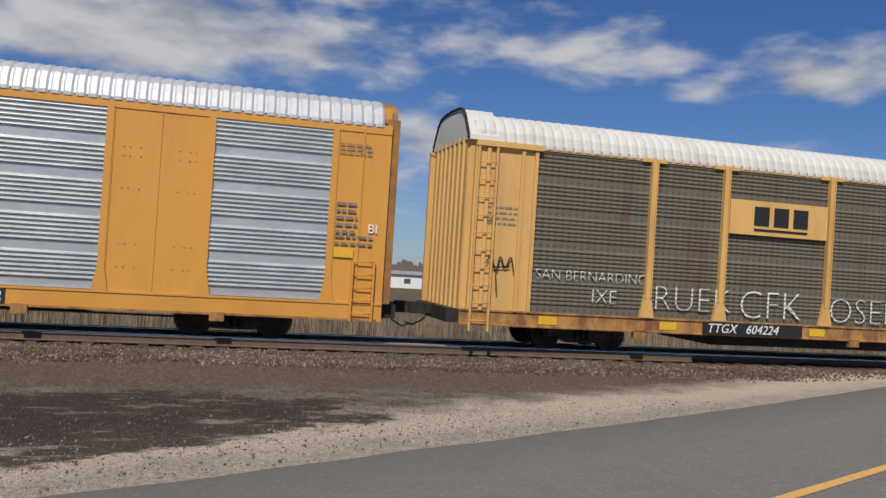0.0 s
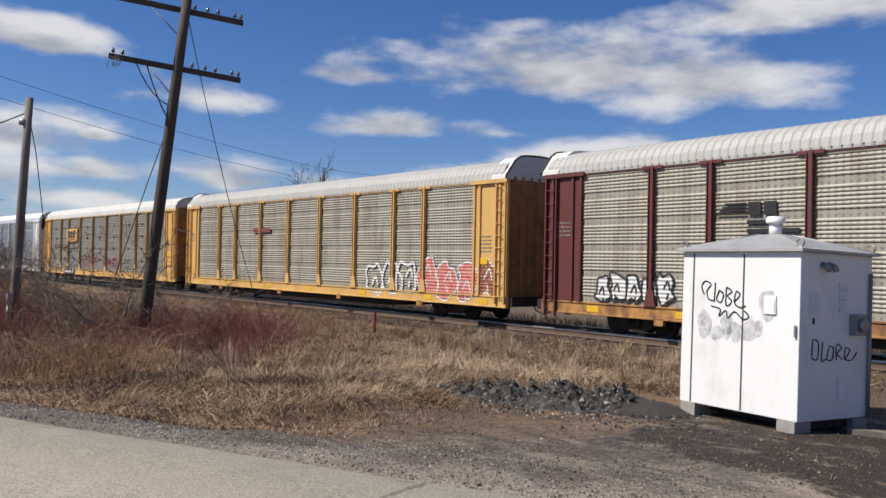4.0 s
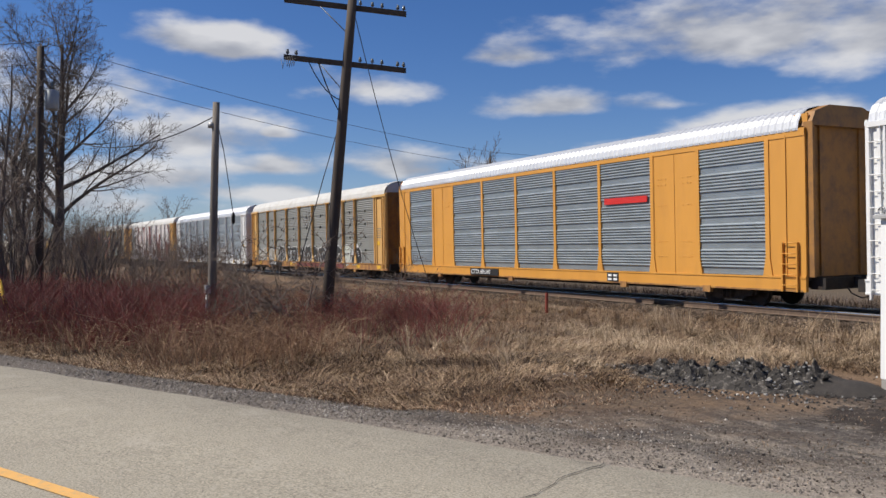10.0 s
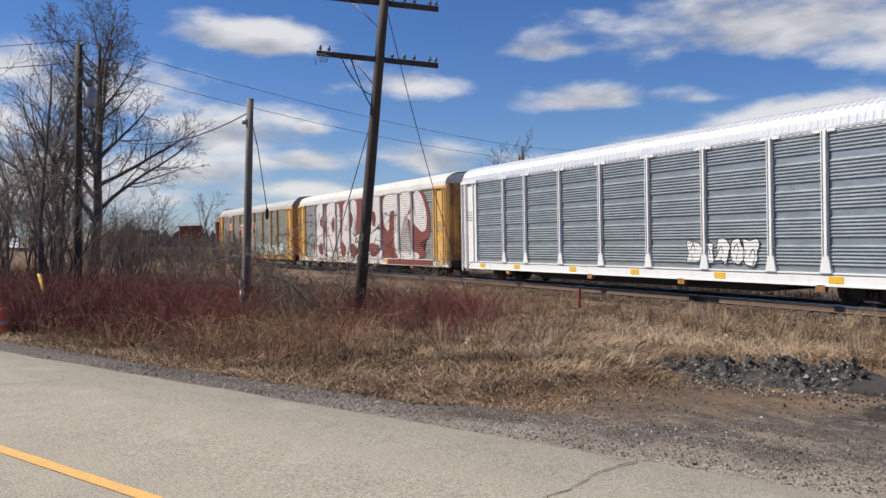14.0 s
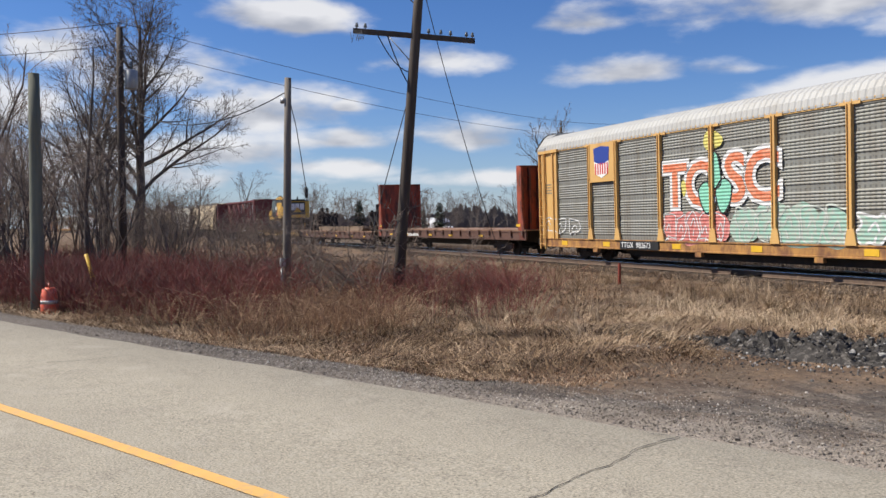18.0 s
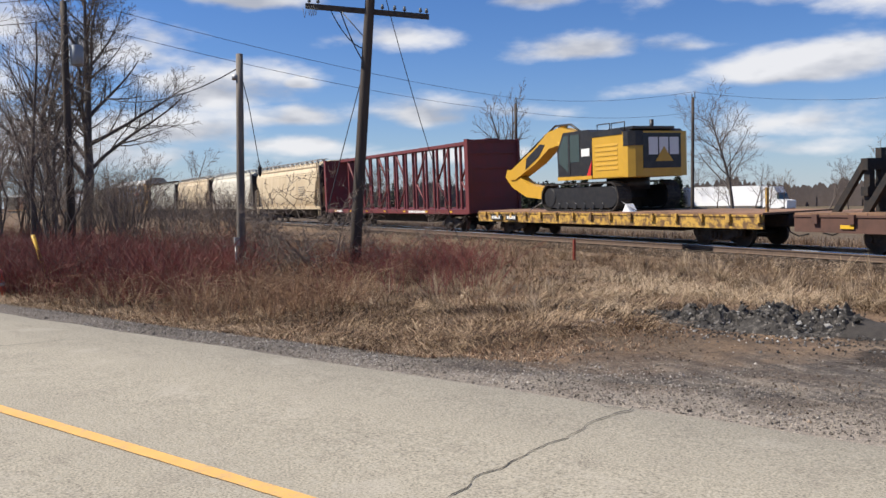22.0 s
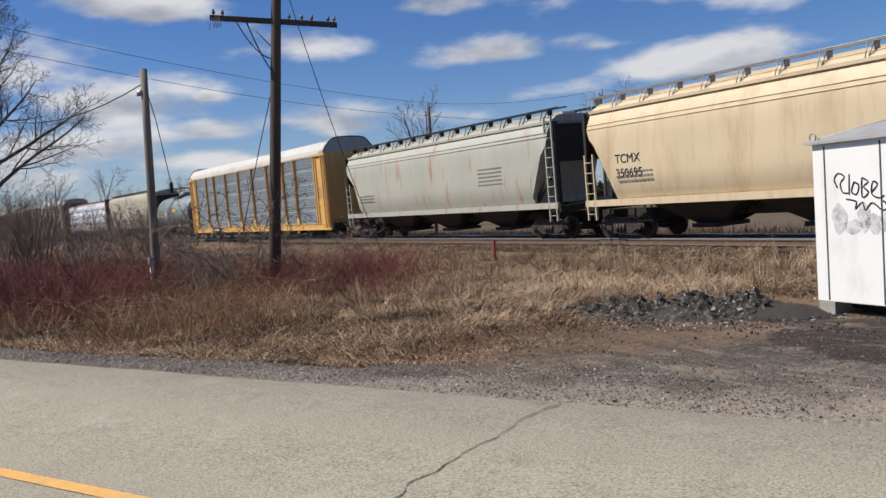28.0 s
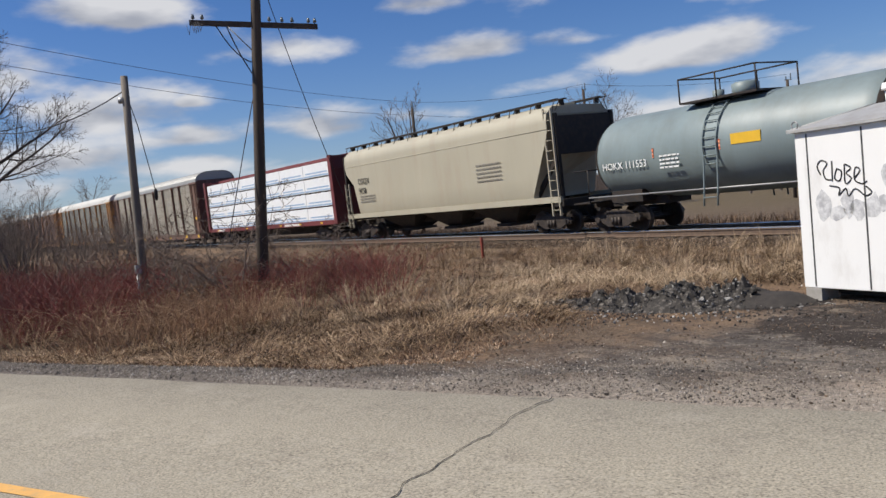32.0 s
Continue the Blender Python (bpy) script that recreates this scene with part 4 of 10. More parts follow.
    for i in range(17000):
        x = rnd.uniform(-16, 8) if i % 2 else rnd.uniform(-13, -4)
        y = road_mid(x) + (3.1 + abs(rnd.gauss(0, 1.5))) / ROAD_COS
        if y > track_y(x) - 2:
            continue
        stone(Vector((x, y, ground_z(x, y) + 0.002)), rnd.uniform(0.005, 0.014) * (2.2 if rnd.random() < 0.05 else 1))
    pb = part("pebbles", bm, island_mat("shoulder pebbles", [(0, (0.088, 0.0736, 0.0592)), (0.5, (0.192, 0.164, 0.134)), (0.85, (0.32, 0.276, 0.228)), (1, (0.496, 0.448, 0.384))]))
    tagged(pb, "loose grey pebbles on the road shoulder", "pebbles", kind="stuff")
    bm = ballast_mb
    for i in range(3500):
        x = rnd.uniform(-60, -9)
        y = track_y(x) - rnd.uniform(0.9, 2.6)
        stone(Vector((x, y, ground_z(x, y) + 0.008)), rnd.uniform(0.025, 0.05))
    b = part("ballast", bm, M_STONE)
    tagged(b, "crushed grey and white ballast stones along the track", "ballast", kind="stuff")


make_ground()
make_road()
make_track()


# ---- relay hut ----
def round_line(pts, n=4):
    """Rounded line through points (Catmull-Rom)."""
    m, out = len(pts), []
    for i in range(m - 1):
        q = [pts[max(0, min(m - 1, i + k))] for k in (-1, 0, 1, 2)]
        for j in range(n):
            t = j / n
            out.append(tuple(0.5 * (2 * q[1][c] + (q[2][c] - q[0][c]) * t + (2 * q[0][c] - 5 * q[1][c] + 4 * q[2][c] - q[3][c]) * t * t + (3 * q[1][c] - q[0][c] - 3 * q[2][c] + q[3][c]) * t ** 3) for c in (0, 1)))
    return out + [tuple(pts[-1])]


def make_hut():
    a = Vector((-5.45, 10.02, 0))
    turn = math.degrees(math.atan2(0.24, -1.9)) - 180
    hut = thing("relay_hut", "white metal railway relay hut with black spray tags on concrete blocks", "hut", m=pose(a.x, a.y, -0.1, 0, 0, turn))
    # local: x from -1.92 (left) to 0, y from 0 (front) to 1.5, z from 0 to 2.13
    W, Dp, H = 1.92, 1.5, 2.13
    body = part("body", MB().box(-W, 0, 0, Dp, 0, H), M_HUTWHITE, hut)
    bv = body.modifiers.new("edge", "BEVEL")
    bv.width, bv.segments = 0.012, 2
    for x in (-1.72, -0.86):
        part("door_seam", MB().box(x - 0.012, x + 0.012, -0.004, 0.01, 0.02, H - 0.03), M_SEAM, body, "dark seam between door panels")
    part("hasp", MB().box(-0.52, -0.34, -0.02, 0.004, 1.32, 1.56).box(-0.37, -0.355, -0.03, 0, 1.36, 1.5), M_HUTWHITE, body, "small white hasp plate")
    rf = MB()
    o = 0.07
    low = [(-W - o, -o, H), (o, -o, H), (o, Dp + o, H), (-W - o, Dp + o, H)]
    lip = [(p[0], p[1], H + 0.035) for p in low]
    mid = [(-W / 2 - 0.16, Dp / 2 - 0.12, H + 0.27), (-W / 2 + 0.16, Dp / 2 - 0.12, H + 0.27), (-W / 2 + 0.16, Dp / 2 + 0.12, H + 0.27), (-W / 2 - 0.16, Dp / 2 + 0.12, H + 0.27)]
    rf.add(low + lip + mid, [(3, 2, 1, 0)] + [(i, (i + 1) % 4, 4 + (i + 1) % 4, 4 + i) for i in range(4)] + [(4 + i, 4 + (i + 1) % 4, 8 + (i + 1) % 4, 8 + i) for i in range(4)] + [(8, 9, 10, 11)])
    for i in range(4):
        rf.tube([lip[i], mid[i]], 0.012, 5)
    part("roof", rf, M_HUTROOF, hut, "low grey hipped sheet roof")
    vt = MB().tube([(-W / 2, Dp / 2, H + 0.25), (-W / 2, Dp / 2, H + 0.43)], 0.085, 14).tube([(-W / 2, Dp / 2, H + 0.43), (-W / 2, Dp / 2, H + 0.45), (-W / 2, Dp / 2, H + 0.52)], [0.125, 0.13, 0.115], 14)
    part("roof_vent", vt, M_HUTWHITE, hut, "white round roof vent")
    for x, y in ((-W + 0.02, 0), (-0.02, 0), (-0.02, Dp), (-W + 0.02, Dp)):
        pts = [(x + 0.055 * math.sin(w), y, H + 0.10 - 0.055 * math.cos(w)) for w in np.linspace(0, 2 * math.pi, 11)]
        part("lifting_ring", MB().tube(pts, 0.011, 5, False).tube([(x, y, H), (x, y, H + 0.05)], 0.014, 5), M_GREYMETAL, hut, "steel lifting ring")
    # shaded side wall fittings
    part("meter_box", MB().box(0, 0.10, 1.02, 1.26, 1.08, 1.36).tube([(0.1, 1.14, 1.22), (0.16, 1.14, 1.22)], 0.09, 12), M_GREYMETAL, hut, "grey electric meter on the side wall")
    for y0, y1, z0, z1 in ((0.18, 0.36, 1.36, 1.62), (0.78, 0.95, 1.38, 1.78), (0.8, 0.98, 0.25, 0.55)):
        lv = MB()
        for k in range(7):
            z = lerp(z0, z1, k / 7)
            lv.prism([(0.004, z), (0.03, z), (0.004, z + 0.04)], "y", y0, y1)
        part("louvre", lv, M_HUTWHITE, hut, "pressed louvre vent")
    for y in (0.42, 0.56):
        part("lamp_socket", MB().tube([(0, y, 1.98), (0.09, y, 1.95), (0.11, y, 1.90)], 0.04, 8), M_GREYMETAL, hut, "small grey fitting under the eave")
    part("notice", MB().box(0.001, 0.006, 0.2, 0.33, 1.18, 1.34), M_LETTERWHITE, hut, "white notice plate")
    part("notice_mark", MB().box(0.0055, 0.008, 0.24, 0.29, 1.22, 1.30), M_LETTERBLACK, hut)
    part("door_handle", MB().box(-0.06, -0.035, -0.03, 0.0, 1.05, 1.2), M_GREYMETAL, hut)
    part("corner_conduit", MB().tube([(0.03, 1.43, 0.0), (0.03, 1.43, 1.9)], 0.025, 8), M_GREYMETAL, hut)
    # spray tags: looping strokes on the front and side
    tag = MB()
    for k, pts in enumerate([
        [(0.0, 0.18), (-0.05, 0.3), (0.02, 0.38), (0.12, 0.33), (0.05, 0.24), (0.08, 0.12), (0.17, 0.10)], [(0.2, 0.36), (0.19, 0.08)], [(0.27, 0.24), (0.23, 0.12), (0.31, 0.08), (0.35, 0.2), (0.27, 0.25)],
        [(0.4, 0.3), (0.4, 0.04), (0.5, 0.1), (0.42, 0.18), (0.5, 0.24), (0.41, 0.3)], [(0.55, 0.1), (0.64, 0.2), (0.57, 0.24), (0.55, 0.08), (0.66, 0.02), (0.74, 0.05)],
        [(0.14, 0.02), (0.3, -0.02), (0.28, -0.12), (0.4, -0.03), (0.44, -0.14), (0.55, -0.04), (0.7, -0.14), (0.8, -0.1), (0.72, -0.02)],
    ]):
        tag.tube([(-1.52 + p[0] * 0.95, -0.004, 1.36 + p[1] * 0.95) for p in round_line(pts)], 0.010, 5)
    part("spray_tag", tag, M_SPRAYBLACK, hut, "black looping spray tag")
    tag = MB()
    for pts in [[(0.0, 0.1), (0.02, 0.3), (0.12, 0.26), (0.1, 0.06), (0.0, 0.08)], [(0.2, 0.28), (0.18, 0.04), (0.26, 0.06)], [(0.32, 0.2), (0.28, 0.06), (0.38, 0.05), (0.4, 0.2), (0.32, 0.22)],
                [(0.46, 0.05), (0.46, 0.24), (0.56, 0.2), (0.48, 0.13), (0.57, 0.05)], [(0.62, 0.05), (0.72, 0.16), (0.64, 0.2), (0.62, 0.06), (0.76, 0.04), (0.86, 0.14)]]:
        tag.tube([(0.004, 0.25 + p[0] * 1.1, 0.72 + p[1]) for p in round_line(pts)], 0.009, 5)
    part("spray_tag", tag, M_SPRAYBLACK, hut, "black looping spray tag")
    # half scrubbed grey paint under the tag
    rs = random.Random(4)
    for k, (cx, cz, rx, rz) in enumerate(((-1.5, 1.12, 0.15, 0.2), (-1.3, 1.02, 0.14, 0.1), (-1.12, 1.14, 0.1, 0.2), (-0.98, 1.06, 0.12, 0.14), (-0.76, 1.08, 0.13, 0.18), (-0.6, 1.12, 0.08, 0.12), (-0.46, 1.44, 0.15, 0.2))):
        pts = [(cx + rx * math.cos(w) * rs.uniform(0.7, 1.2), cz + rz * math.sin(w) * rs.uniform(0.7, 1.2)) for w in np.linspace(0, 2 * math.pi, 12)[:-1]]
        part("scrubbed_paint", MB().add([(cx, -0.0025, cz)] + [(q[0], -0.0025, q[1]) for q in pts], [(0, 1 + i, 1 + (i + 1) % 11) for i in range(11)]), M_SCRUB, hut, "faded grey scrubbed paint")
    for x in (-1.88, -0.28):
        for y in (0.0, 1.2):
            part("footing", MB().box(x, x + 0.26, y - 0.02, y + 0.3, -0.17, -0.002), M_CONCRETE, hut, "concrete block under the hut")
    part("base_frame", MB().box(-W + 0.1, -0.1, 0.35, Dp - 0.1, -0.12, 0.0), M_STEELDARK, hut)
    pl = part("plank", MB().box(0, 1.1, 0, 0.22, 0, 0.07), M_POLEGREY, m=pose(-5.15, 10.7, ground_z(-4.7, 10.8) - 0.0, 0, 0, 22))
    tagged(pl, "weathered grey plank lying beside the hut", "plank")


M_SCRUB = mat("scrubbed grey paint", (0.40, 0.40, 0.41), 0.7, spots=(0.62, 0.62, 0.615), amount=0.9, scale=5, stops=(0.4, 0.6))
make_hut()


# ---- poles and wires ----
def pole_at(name, label, x, y, top, r, material, lean_x=0.0, lean_y=0.0):
    z = ground_z(x, y)
    p = thing(name, label, "utility pole", m=pose(x, y, z))
    h = top - z
    part("shaft", MB().tube([(lean_x * k * h, lean_y * k * h, -0.6 if k == 0 else k * h) for k in (0, 0.25, 0.5, 0.75, 1)], [r, r * 0.93, r * 0.87, r * 0.81, r * 0.75], 14), material, p)
    return p, h


def sag(a, b, drop, n=14):
    a, b = Vector(a), Vector(b)
    return [a.lerp(b, i / n) - Vector((0, 0, drop * 4 * (i / n) * (1 - i / n))) for i in range(n + 1)]


def bearing(az, d, z=0.0):
    return Vector((-math.sin(radians(az)) * d, math.cos(radians(az)) * d, z))


def wire(name, label, pts, r):
    w = part(name, MB().tube(pts, r, 5), M_WIRE)
    tagged(w, label, "wire")


def make_poles():
    # old telegraph pole with cross arms, leaning a little
    b = bearing(71.05, 21.2)
    z0 = ground_z(b.x, b.y)
    top = bearing(69.2, 20.9, 8.3)
    p = thing("telegraph_pole", "old leaning wooden telegraph pole with two insulator cross arms", "utility pole", m=pose(b.x, b.y, z0))
    off = Vector((top.x - b.x, top.y - b.y, top.z - z0))
    at = lambda k: off * k
    part("shaft", MB().tube([at(k) + (Vector((0, 0, -0.5)) if k == 0 else Vector()) for k in (0, 0.2, 0.4, 0.6, 0.8, 1)], [0.148, 0.142, 0.135, 0.127, 0.118, 0.11], 14), M_POLEWOOD, p)
    al, ar = bearing(73.86, 21.15, 6.38), bearing(65.66, 21.15, 6.13)
    for k, dz in enumerate((0.0, 1.42)):
        l, r = al - b - Vector((0, 0, z0 - dz)), ar - b - Vector((0, 0, z0 - dz))
        d = (r - l).normalized()
        fw = Vector((d.y, -d.x, 0)).normalized()
        arm = MB()
        up = Vector((0, 0, 1))
        pts = []
        for e in (l, r):
            pts += [tuple(e + fw * a + up * c) for a, c in ((-0.05, -0.06), (0.05, -0.06), (0.05, 0.06), (-0.05, 0.06))]
        arm.add(pts, [(3, 2, 1, 0), (4, 5, 6, 7), (0, 1, 5, 4), (1, 2, 6, 5), (2, 3, 7, 6), (3, 0, 4, 7)])
        a = part("cross_arm", arm, M_POLEWOOD, p, "dark wooden cross arm")
        for f in (0.03, 0.1, 0.62, 0.72, 0.8, 0.93, 0.98):
            q = l.lerp(r, f) + up * 0.06
            part("insulator", MB().tube([q, q + up * 0.05], 0.012, 5).tube([q + up * 0.04, q + up * 0.07, q + up * 0.10, q + up * 0.14], [0.042, 0.046, 0.034, 0.03], 8), M_INSUL, a, "glass insulator")
        c = at((6.2 - z0 + dz) / off.z)
        for f, s in ((0.27, 1),):
            part("brace", MB().tube([l.lerp(r, f), c - up * 0.75], 0.014, 5), M_GREYMETAL, a, "thin steel arm brace")
    tw = MB()
    rnd = random.Random(2)
    for k in range(5):
        q = al - b - Vector((0, 0, z0)) + Vector((rnd.uniform(0, 0.4), rnd.uniform(-0.1, 0.1), -0.05))
        tw.tube([q, q + Vector((0.05, 0.03, -0.2)), q + Vector((0.16, 0.0, -0.28)), q + Vector((0.25, 0.02, -0.1))], 0.006, 4)
    part("loose_wires", tw, M_WIRE, p, "loose broken wires")
    part("down_wire", MB().tube(sag(al.lerp(ar, 0.28) - b - Vector((0, 0, z0 + 0.05)), at(0.62) + Vector((-0.16, 0, 0)), 0.1, 6), 0.016, 5).tube(sag(al.lerp(ar, 0.2) - b - Vector((0, 0, z0 + 0.05)), at(0.66) + Vector((-0.16, 0, 0)), 0.2, 6), 0.014, 5), M_WIRE, p)
    a = b + Vector((0, 0, z0))
    wire("guy_wire", "thin broken guy wire hanging from the telegraph pole", sag(a + at(0.93), bearing(63.6, 25.5, 0.1), 0.35), 0.011)
    wire("hanging_cable", "loose cable with tangled twigs beside the telegraph pole", sag(a + at(0.6) + Vector((-0.15, 0, 0)), bearing(72.8, 21.0, 1.2), -0.05), 0.012)
    # stub pole with a service box
    q = bearing(78.45, 21.4)
    p2, h2 = pole_at("stub_pole", "grey weathered wooden stub pole with a small meter box", q.x, q.y, 1.54 + 21.4 * math.tan(radians(9.75)), 0.112, M_POLEGREY, 0.012, 0.014)
    zz = 1.54 - 21.3 * math.tan(radians(2.4)) - ground_z(q.x, q.y)
    part("meter_box", MB().box(0.08, 0.24, -0.18, -0.06, zz - 0.1, zz + 0.1), M_GREYMETAL, p2, "small grey meter box")
    part("conduit", MB().tube([(0.12, -0.14, 0.2), (0.12, -0.13, zz - 0.1)], 0.03, 8), M_GREYMETAL, p2, "pale conduit")
    part("service_wire", MB().tube([(0.05, 0.1, h2 - 0.45), (0.07, 0.27, h2 - 1.2), (0.1, 0.42, h2 - 2.2), (0.11, 0.5, h2 - 2.75)], 0.011, 5), M_WIRE, p2, "dangling broken cable")
    part("cable_end", MB().tube([(0.11, 0.5, h2 - 2.98), (0.11, 0.5, h2 - 2.9), (0.11, 0.5, h2 - 2.75), (0.11, 0.5, h2 - 2.68)], [0.02, 0.045, 0.045, 0.015], 8), M_STEELDARK, p2, "dark clamp at the cable's end")
    part("strap", MB().tube([(0.0, 0.0, h2 - 0.62), (0.0, 0.0, h2 - 0.5)], 0.108, 14), M_GREYMETAL, p2, "steel strap round the pole")
    # green treated pole and jug at the road's edge
    q = bearing(93.64, 21.0)
    pole_at("roadside_pole", "plain greenish treated wooden pole at the road edge", q.x, q.y, 1.54 + 21.0 * math.tan(radians(9.3)), 0.155, M_POLEGREEN)
    # transformer pole in front of the big tree
    q = bearing(88.7, 37.0)
    t3 = 1.54 + 37.0 * math.tan(radians(12.4))
    p3, h3 = pole_at("transformer_pole", "tall dark utility pole with a grey transformer", q.x, q.y, t3, 0.17, M_POLEWOOD)
    part("transformer", MB().tube([(0.1, 0.42, h3 - 2.5), (0.1, 0.42, h3 - 2.45), (0.1, 0.42, h3 - 1.75), (0.1, 0.42, h3 - 1.7)], [0.2, 0.25, 0.25, 0.18], 14), M_TRANSFORMER, p3, "grey drum transformer")
    part("bushing", MB().tube([(0.1, 0.42, h3 - 1.7), (0.1, 0.42, h3 - 1.35)], 0.04, 6).tube([(0.1, 0.42, h3 - 1.3), (0.1, 0.2, h3 - 0.9), (0, 0.05, h3 - 0.7)], 0.02, 5), M_INSUL, p3)
    part("pole_top_pin", MB().tube([(0, 0, h3), (0.02, 0.25, h3 + 0.05), (0.02, 0.3, h3 + 0.35)], 0.035, 6), M_INSUL, p3)
    # far poles past the track
    tops = [bearing(88.7, 37.0, t3 + 0.2)]
    for az, d, el in ((59.9, 66.0, 6.9), (48.4, 70.0, 6.9), (35.8, 72.0, 5.9)):
        q = bearing(az, d)
        tz = 1.54 + d * math.tan(radians(el))
        p, h = pole_at("far_pole", "distant wooden utility pole past the track", q.x, q.y, tz - 0.45, 0.15, M_POLEWOOD)
        part("pole_top_arm", MB().tube([(-0.35, 0.2, h + 0.05), (0.5, -0.2, h - 0.05)], 0.045, 6).tube([(0.45, -0.2, h), (0.45, -0.2, h + 0.45)], 0.04, 5).tube([(-0.1, 0, h), (-0.1, 0, h + 0.3)], 0.04, 5), M_INSUL, p)
        tops.append(bearing(az, d, tz))
    for a, c in zip(tops, tops[1:]):
        wire("power_line", "thin overhead power line", sag(a, c, 0.45), 0.012)
    wire("power_line", "thin overhead power line", sag(tops[0] - Vector((0, 0, 0.9)), tops[1] - Vector((0, 0, 1.0)), 0.5), 0.012)
    wire("power_line", "thin overhead power line", sag(tops[1] - Vector((0, 0, 1.0)), tops[2] - Vector((0, 0, 1.6)), 0.5), 0.012)
    wire("power_line", "thin overhead power line", sag(tops[0], bearing(112, 60, 11.5), 0.6), 0.016)
    wire("power_line", "thin overhead power line", sag(tops[0] - Vector((0, 0, 0.9)), bearing(112, 60, 10.6), 0.6), 0.016)
    wire("service_cable", "sagging service cable to the stub pole", sag(bearing(78.2, 21.3, 1.54 + 21.4 * math.tan(radians(8.9))), tops[0] - Vector((0, 0, 3.2)), 0.9), 0.016)


def make_small_ground_things():
    q = bearing(93.0, 20.6)
    z = ground_z(q.x, q.y)
    j = thing("barrel", "small orange red plastic barrel at the road edge", "barrel", m=pose(q.x, q.y, z))
    part("body", MB().tube([(0, 0, z0) for z0 in (0, 0.04, 0.2, 0.24, 0.42, 0.46, 0.56, 0.6)], [0.17, 0.19, 0.19, 0.175, 0.175, 0.16, 0.15, 0.1], 14), M_ORANGEPLASTIC, j)
    part("handle", MB().tube([(-0.08, 0, 0.6), (-0.05, 0, 0.68), (0.05, 0, 0.68), (0.08, 0, 0.6)], 0.018, 6), M_ORANGEPLASTIC, j)
    part("band", MB().tube([(0, 0, 0.24), (0, 0, 0.32)], 0.181, 14), M_SPRAYWHITE, j, "pale scuffed band")
    q = bearing(90.0, 22.5)
    z = ground_z(q.x, q.y)
    s = part("marker_stake", MB().tube([(0, 0, -0.1), (-0.1, -0.35, 1.25)], [0.05, 0.045], 8), M_MARKERYELLOW, m=pose(q.x, q.y, z))
    tagged(s, "leaning yellow plastic marker stake in the brush", "stake")
    q = bearing(56.05, 27.2)
    z = ground_z(q.x, q.y)
    s = part("survey_stake", MB().box(-0.035, 0.035, -0.035, 0.035, -0.2, 1.54 - 27.2 * math.tan(radians(2.6)) - z), M_STAKERED, m=pose(q.x, q.y, z))
    tagged(s, "thin rusty red stake beside the track", "stake")
    # heap of broken asphalt: one mound and single lumps
    heap = MB()
    c = Vector((-9.05, 9.2))
    ang = radians(24)

    def heap_h(u, v):
        r = math.hypot(u / 1.7, v / 0.85)
        k = max(0.0, 1 - r)
        h = 1.35 * min(1.0, k * 2.4) * (0.10 + 0.13 * noise.noise((u * 1.7, v * 1.7, 3)) + 0.17 * abs(noise.noise((u * 4.5, v * 4.5, 1))) + 0.10 * noise.noise((u * 11, v * 11, 6)))
        h += 0.27 * max(0, 1 - math.hypot((u - 1.2) / 0.42, (v - 0.1) / 0.4)) * (0.7 + 0.9 * abs(noise.noise((u * 7, v * 7, 2)))) + 0.13 * max(0, 1 - math.hypot((u - 0.5) / 0.45, (v + 0.45) / 0.4))
        return h - 0.04

    def heap_at(u, v, up=0.0):
        x, y = c.x + u * math.cos(ang) - v * math.sin(ang), c.y + u * math.sin(ang) + v * math.cos(ang)
        return (x, y, ground_z(x, y) + up)

    rows = []
    rj = random.Random(77)
    for i in range(76):
        row = []
        for k in range(46):
            u, v = (i / 37.5 - 1) * 2.1 + rj.uniform(-0.02, 0.02), (k / 22.5 - 1) * 1.15 + rj.uniform(-0.02, 0.02)
            h = heap_h(u, v)
            row.append(heap_at(u, v, h + (rj.uniform(-0.015, 0.02) if h > 0.02 else 0)))
        rows.append(row)
    heap.grid(rows, False)
    hp = part("rubble_heap", heap, M_RUBBLE)
    tagged(hp, "low heap of dark broken asphalt and cinders", "rubble heap", kind="stuff")
    lm = []
    for k in range(8):
        rnd = random.Random(40 + k)
        ico = bmesh.new()
        bmesh.ops.create_icosphere(ico, subdivisions=1, radius=1)
        fl = rnd.uniform(0.35, 0.7)
        for v in ico.verts:
            v.co = Vector((v.co.x * 1.2, v.co.y * 0.85, v.co.z * fl)) * rnd.uniform(0.55, 1.3)
        me = bpy.data.meshes.new("lump")
        ico.to_mesh(me)
        ico.free()
        lm.append(me)
    rnd = random.Random(11)
    for k in range(300):
        u, v = rnd.gauss(0.1, 0.9), rnd.gauss(-0.1, 0.42)
        h = heap_h(u, v) if math.hypot(u / 1.7, v / 0.85) < 1 else 0.0
        sz = rnd.uniform(0.014, 0.042) * (2.0 if rnd.random() < 0.1 else 1)
        pale_one = rnd.random() < (0.42 if u > 0.7 else 0.16)
        part("lump", lm[k % 8], M_RUBBLEPALE if pale_one else M_RUBBLE, hp, m=Matrix.LocRotScale(heap_at(u, v, max(h, 0) + sz * 0.15), Euler((rnd.uniform(-0.6, 0.6), rnd.uniform(-0.6, 0.6), rnd.uniform(0, 6))), (sz, sz, sz)))
    # smooth dark mound beside the heap
    md = MB()
    rows = []
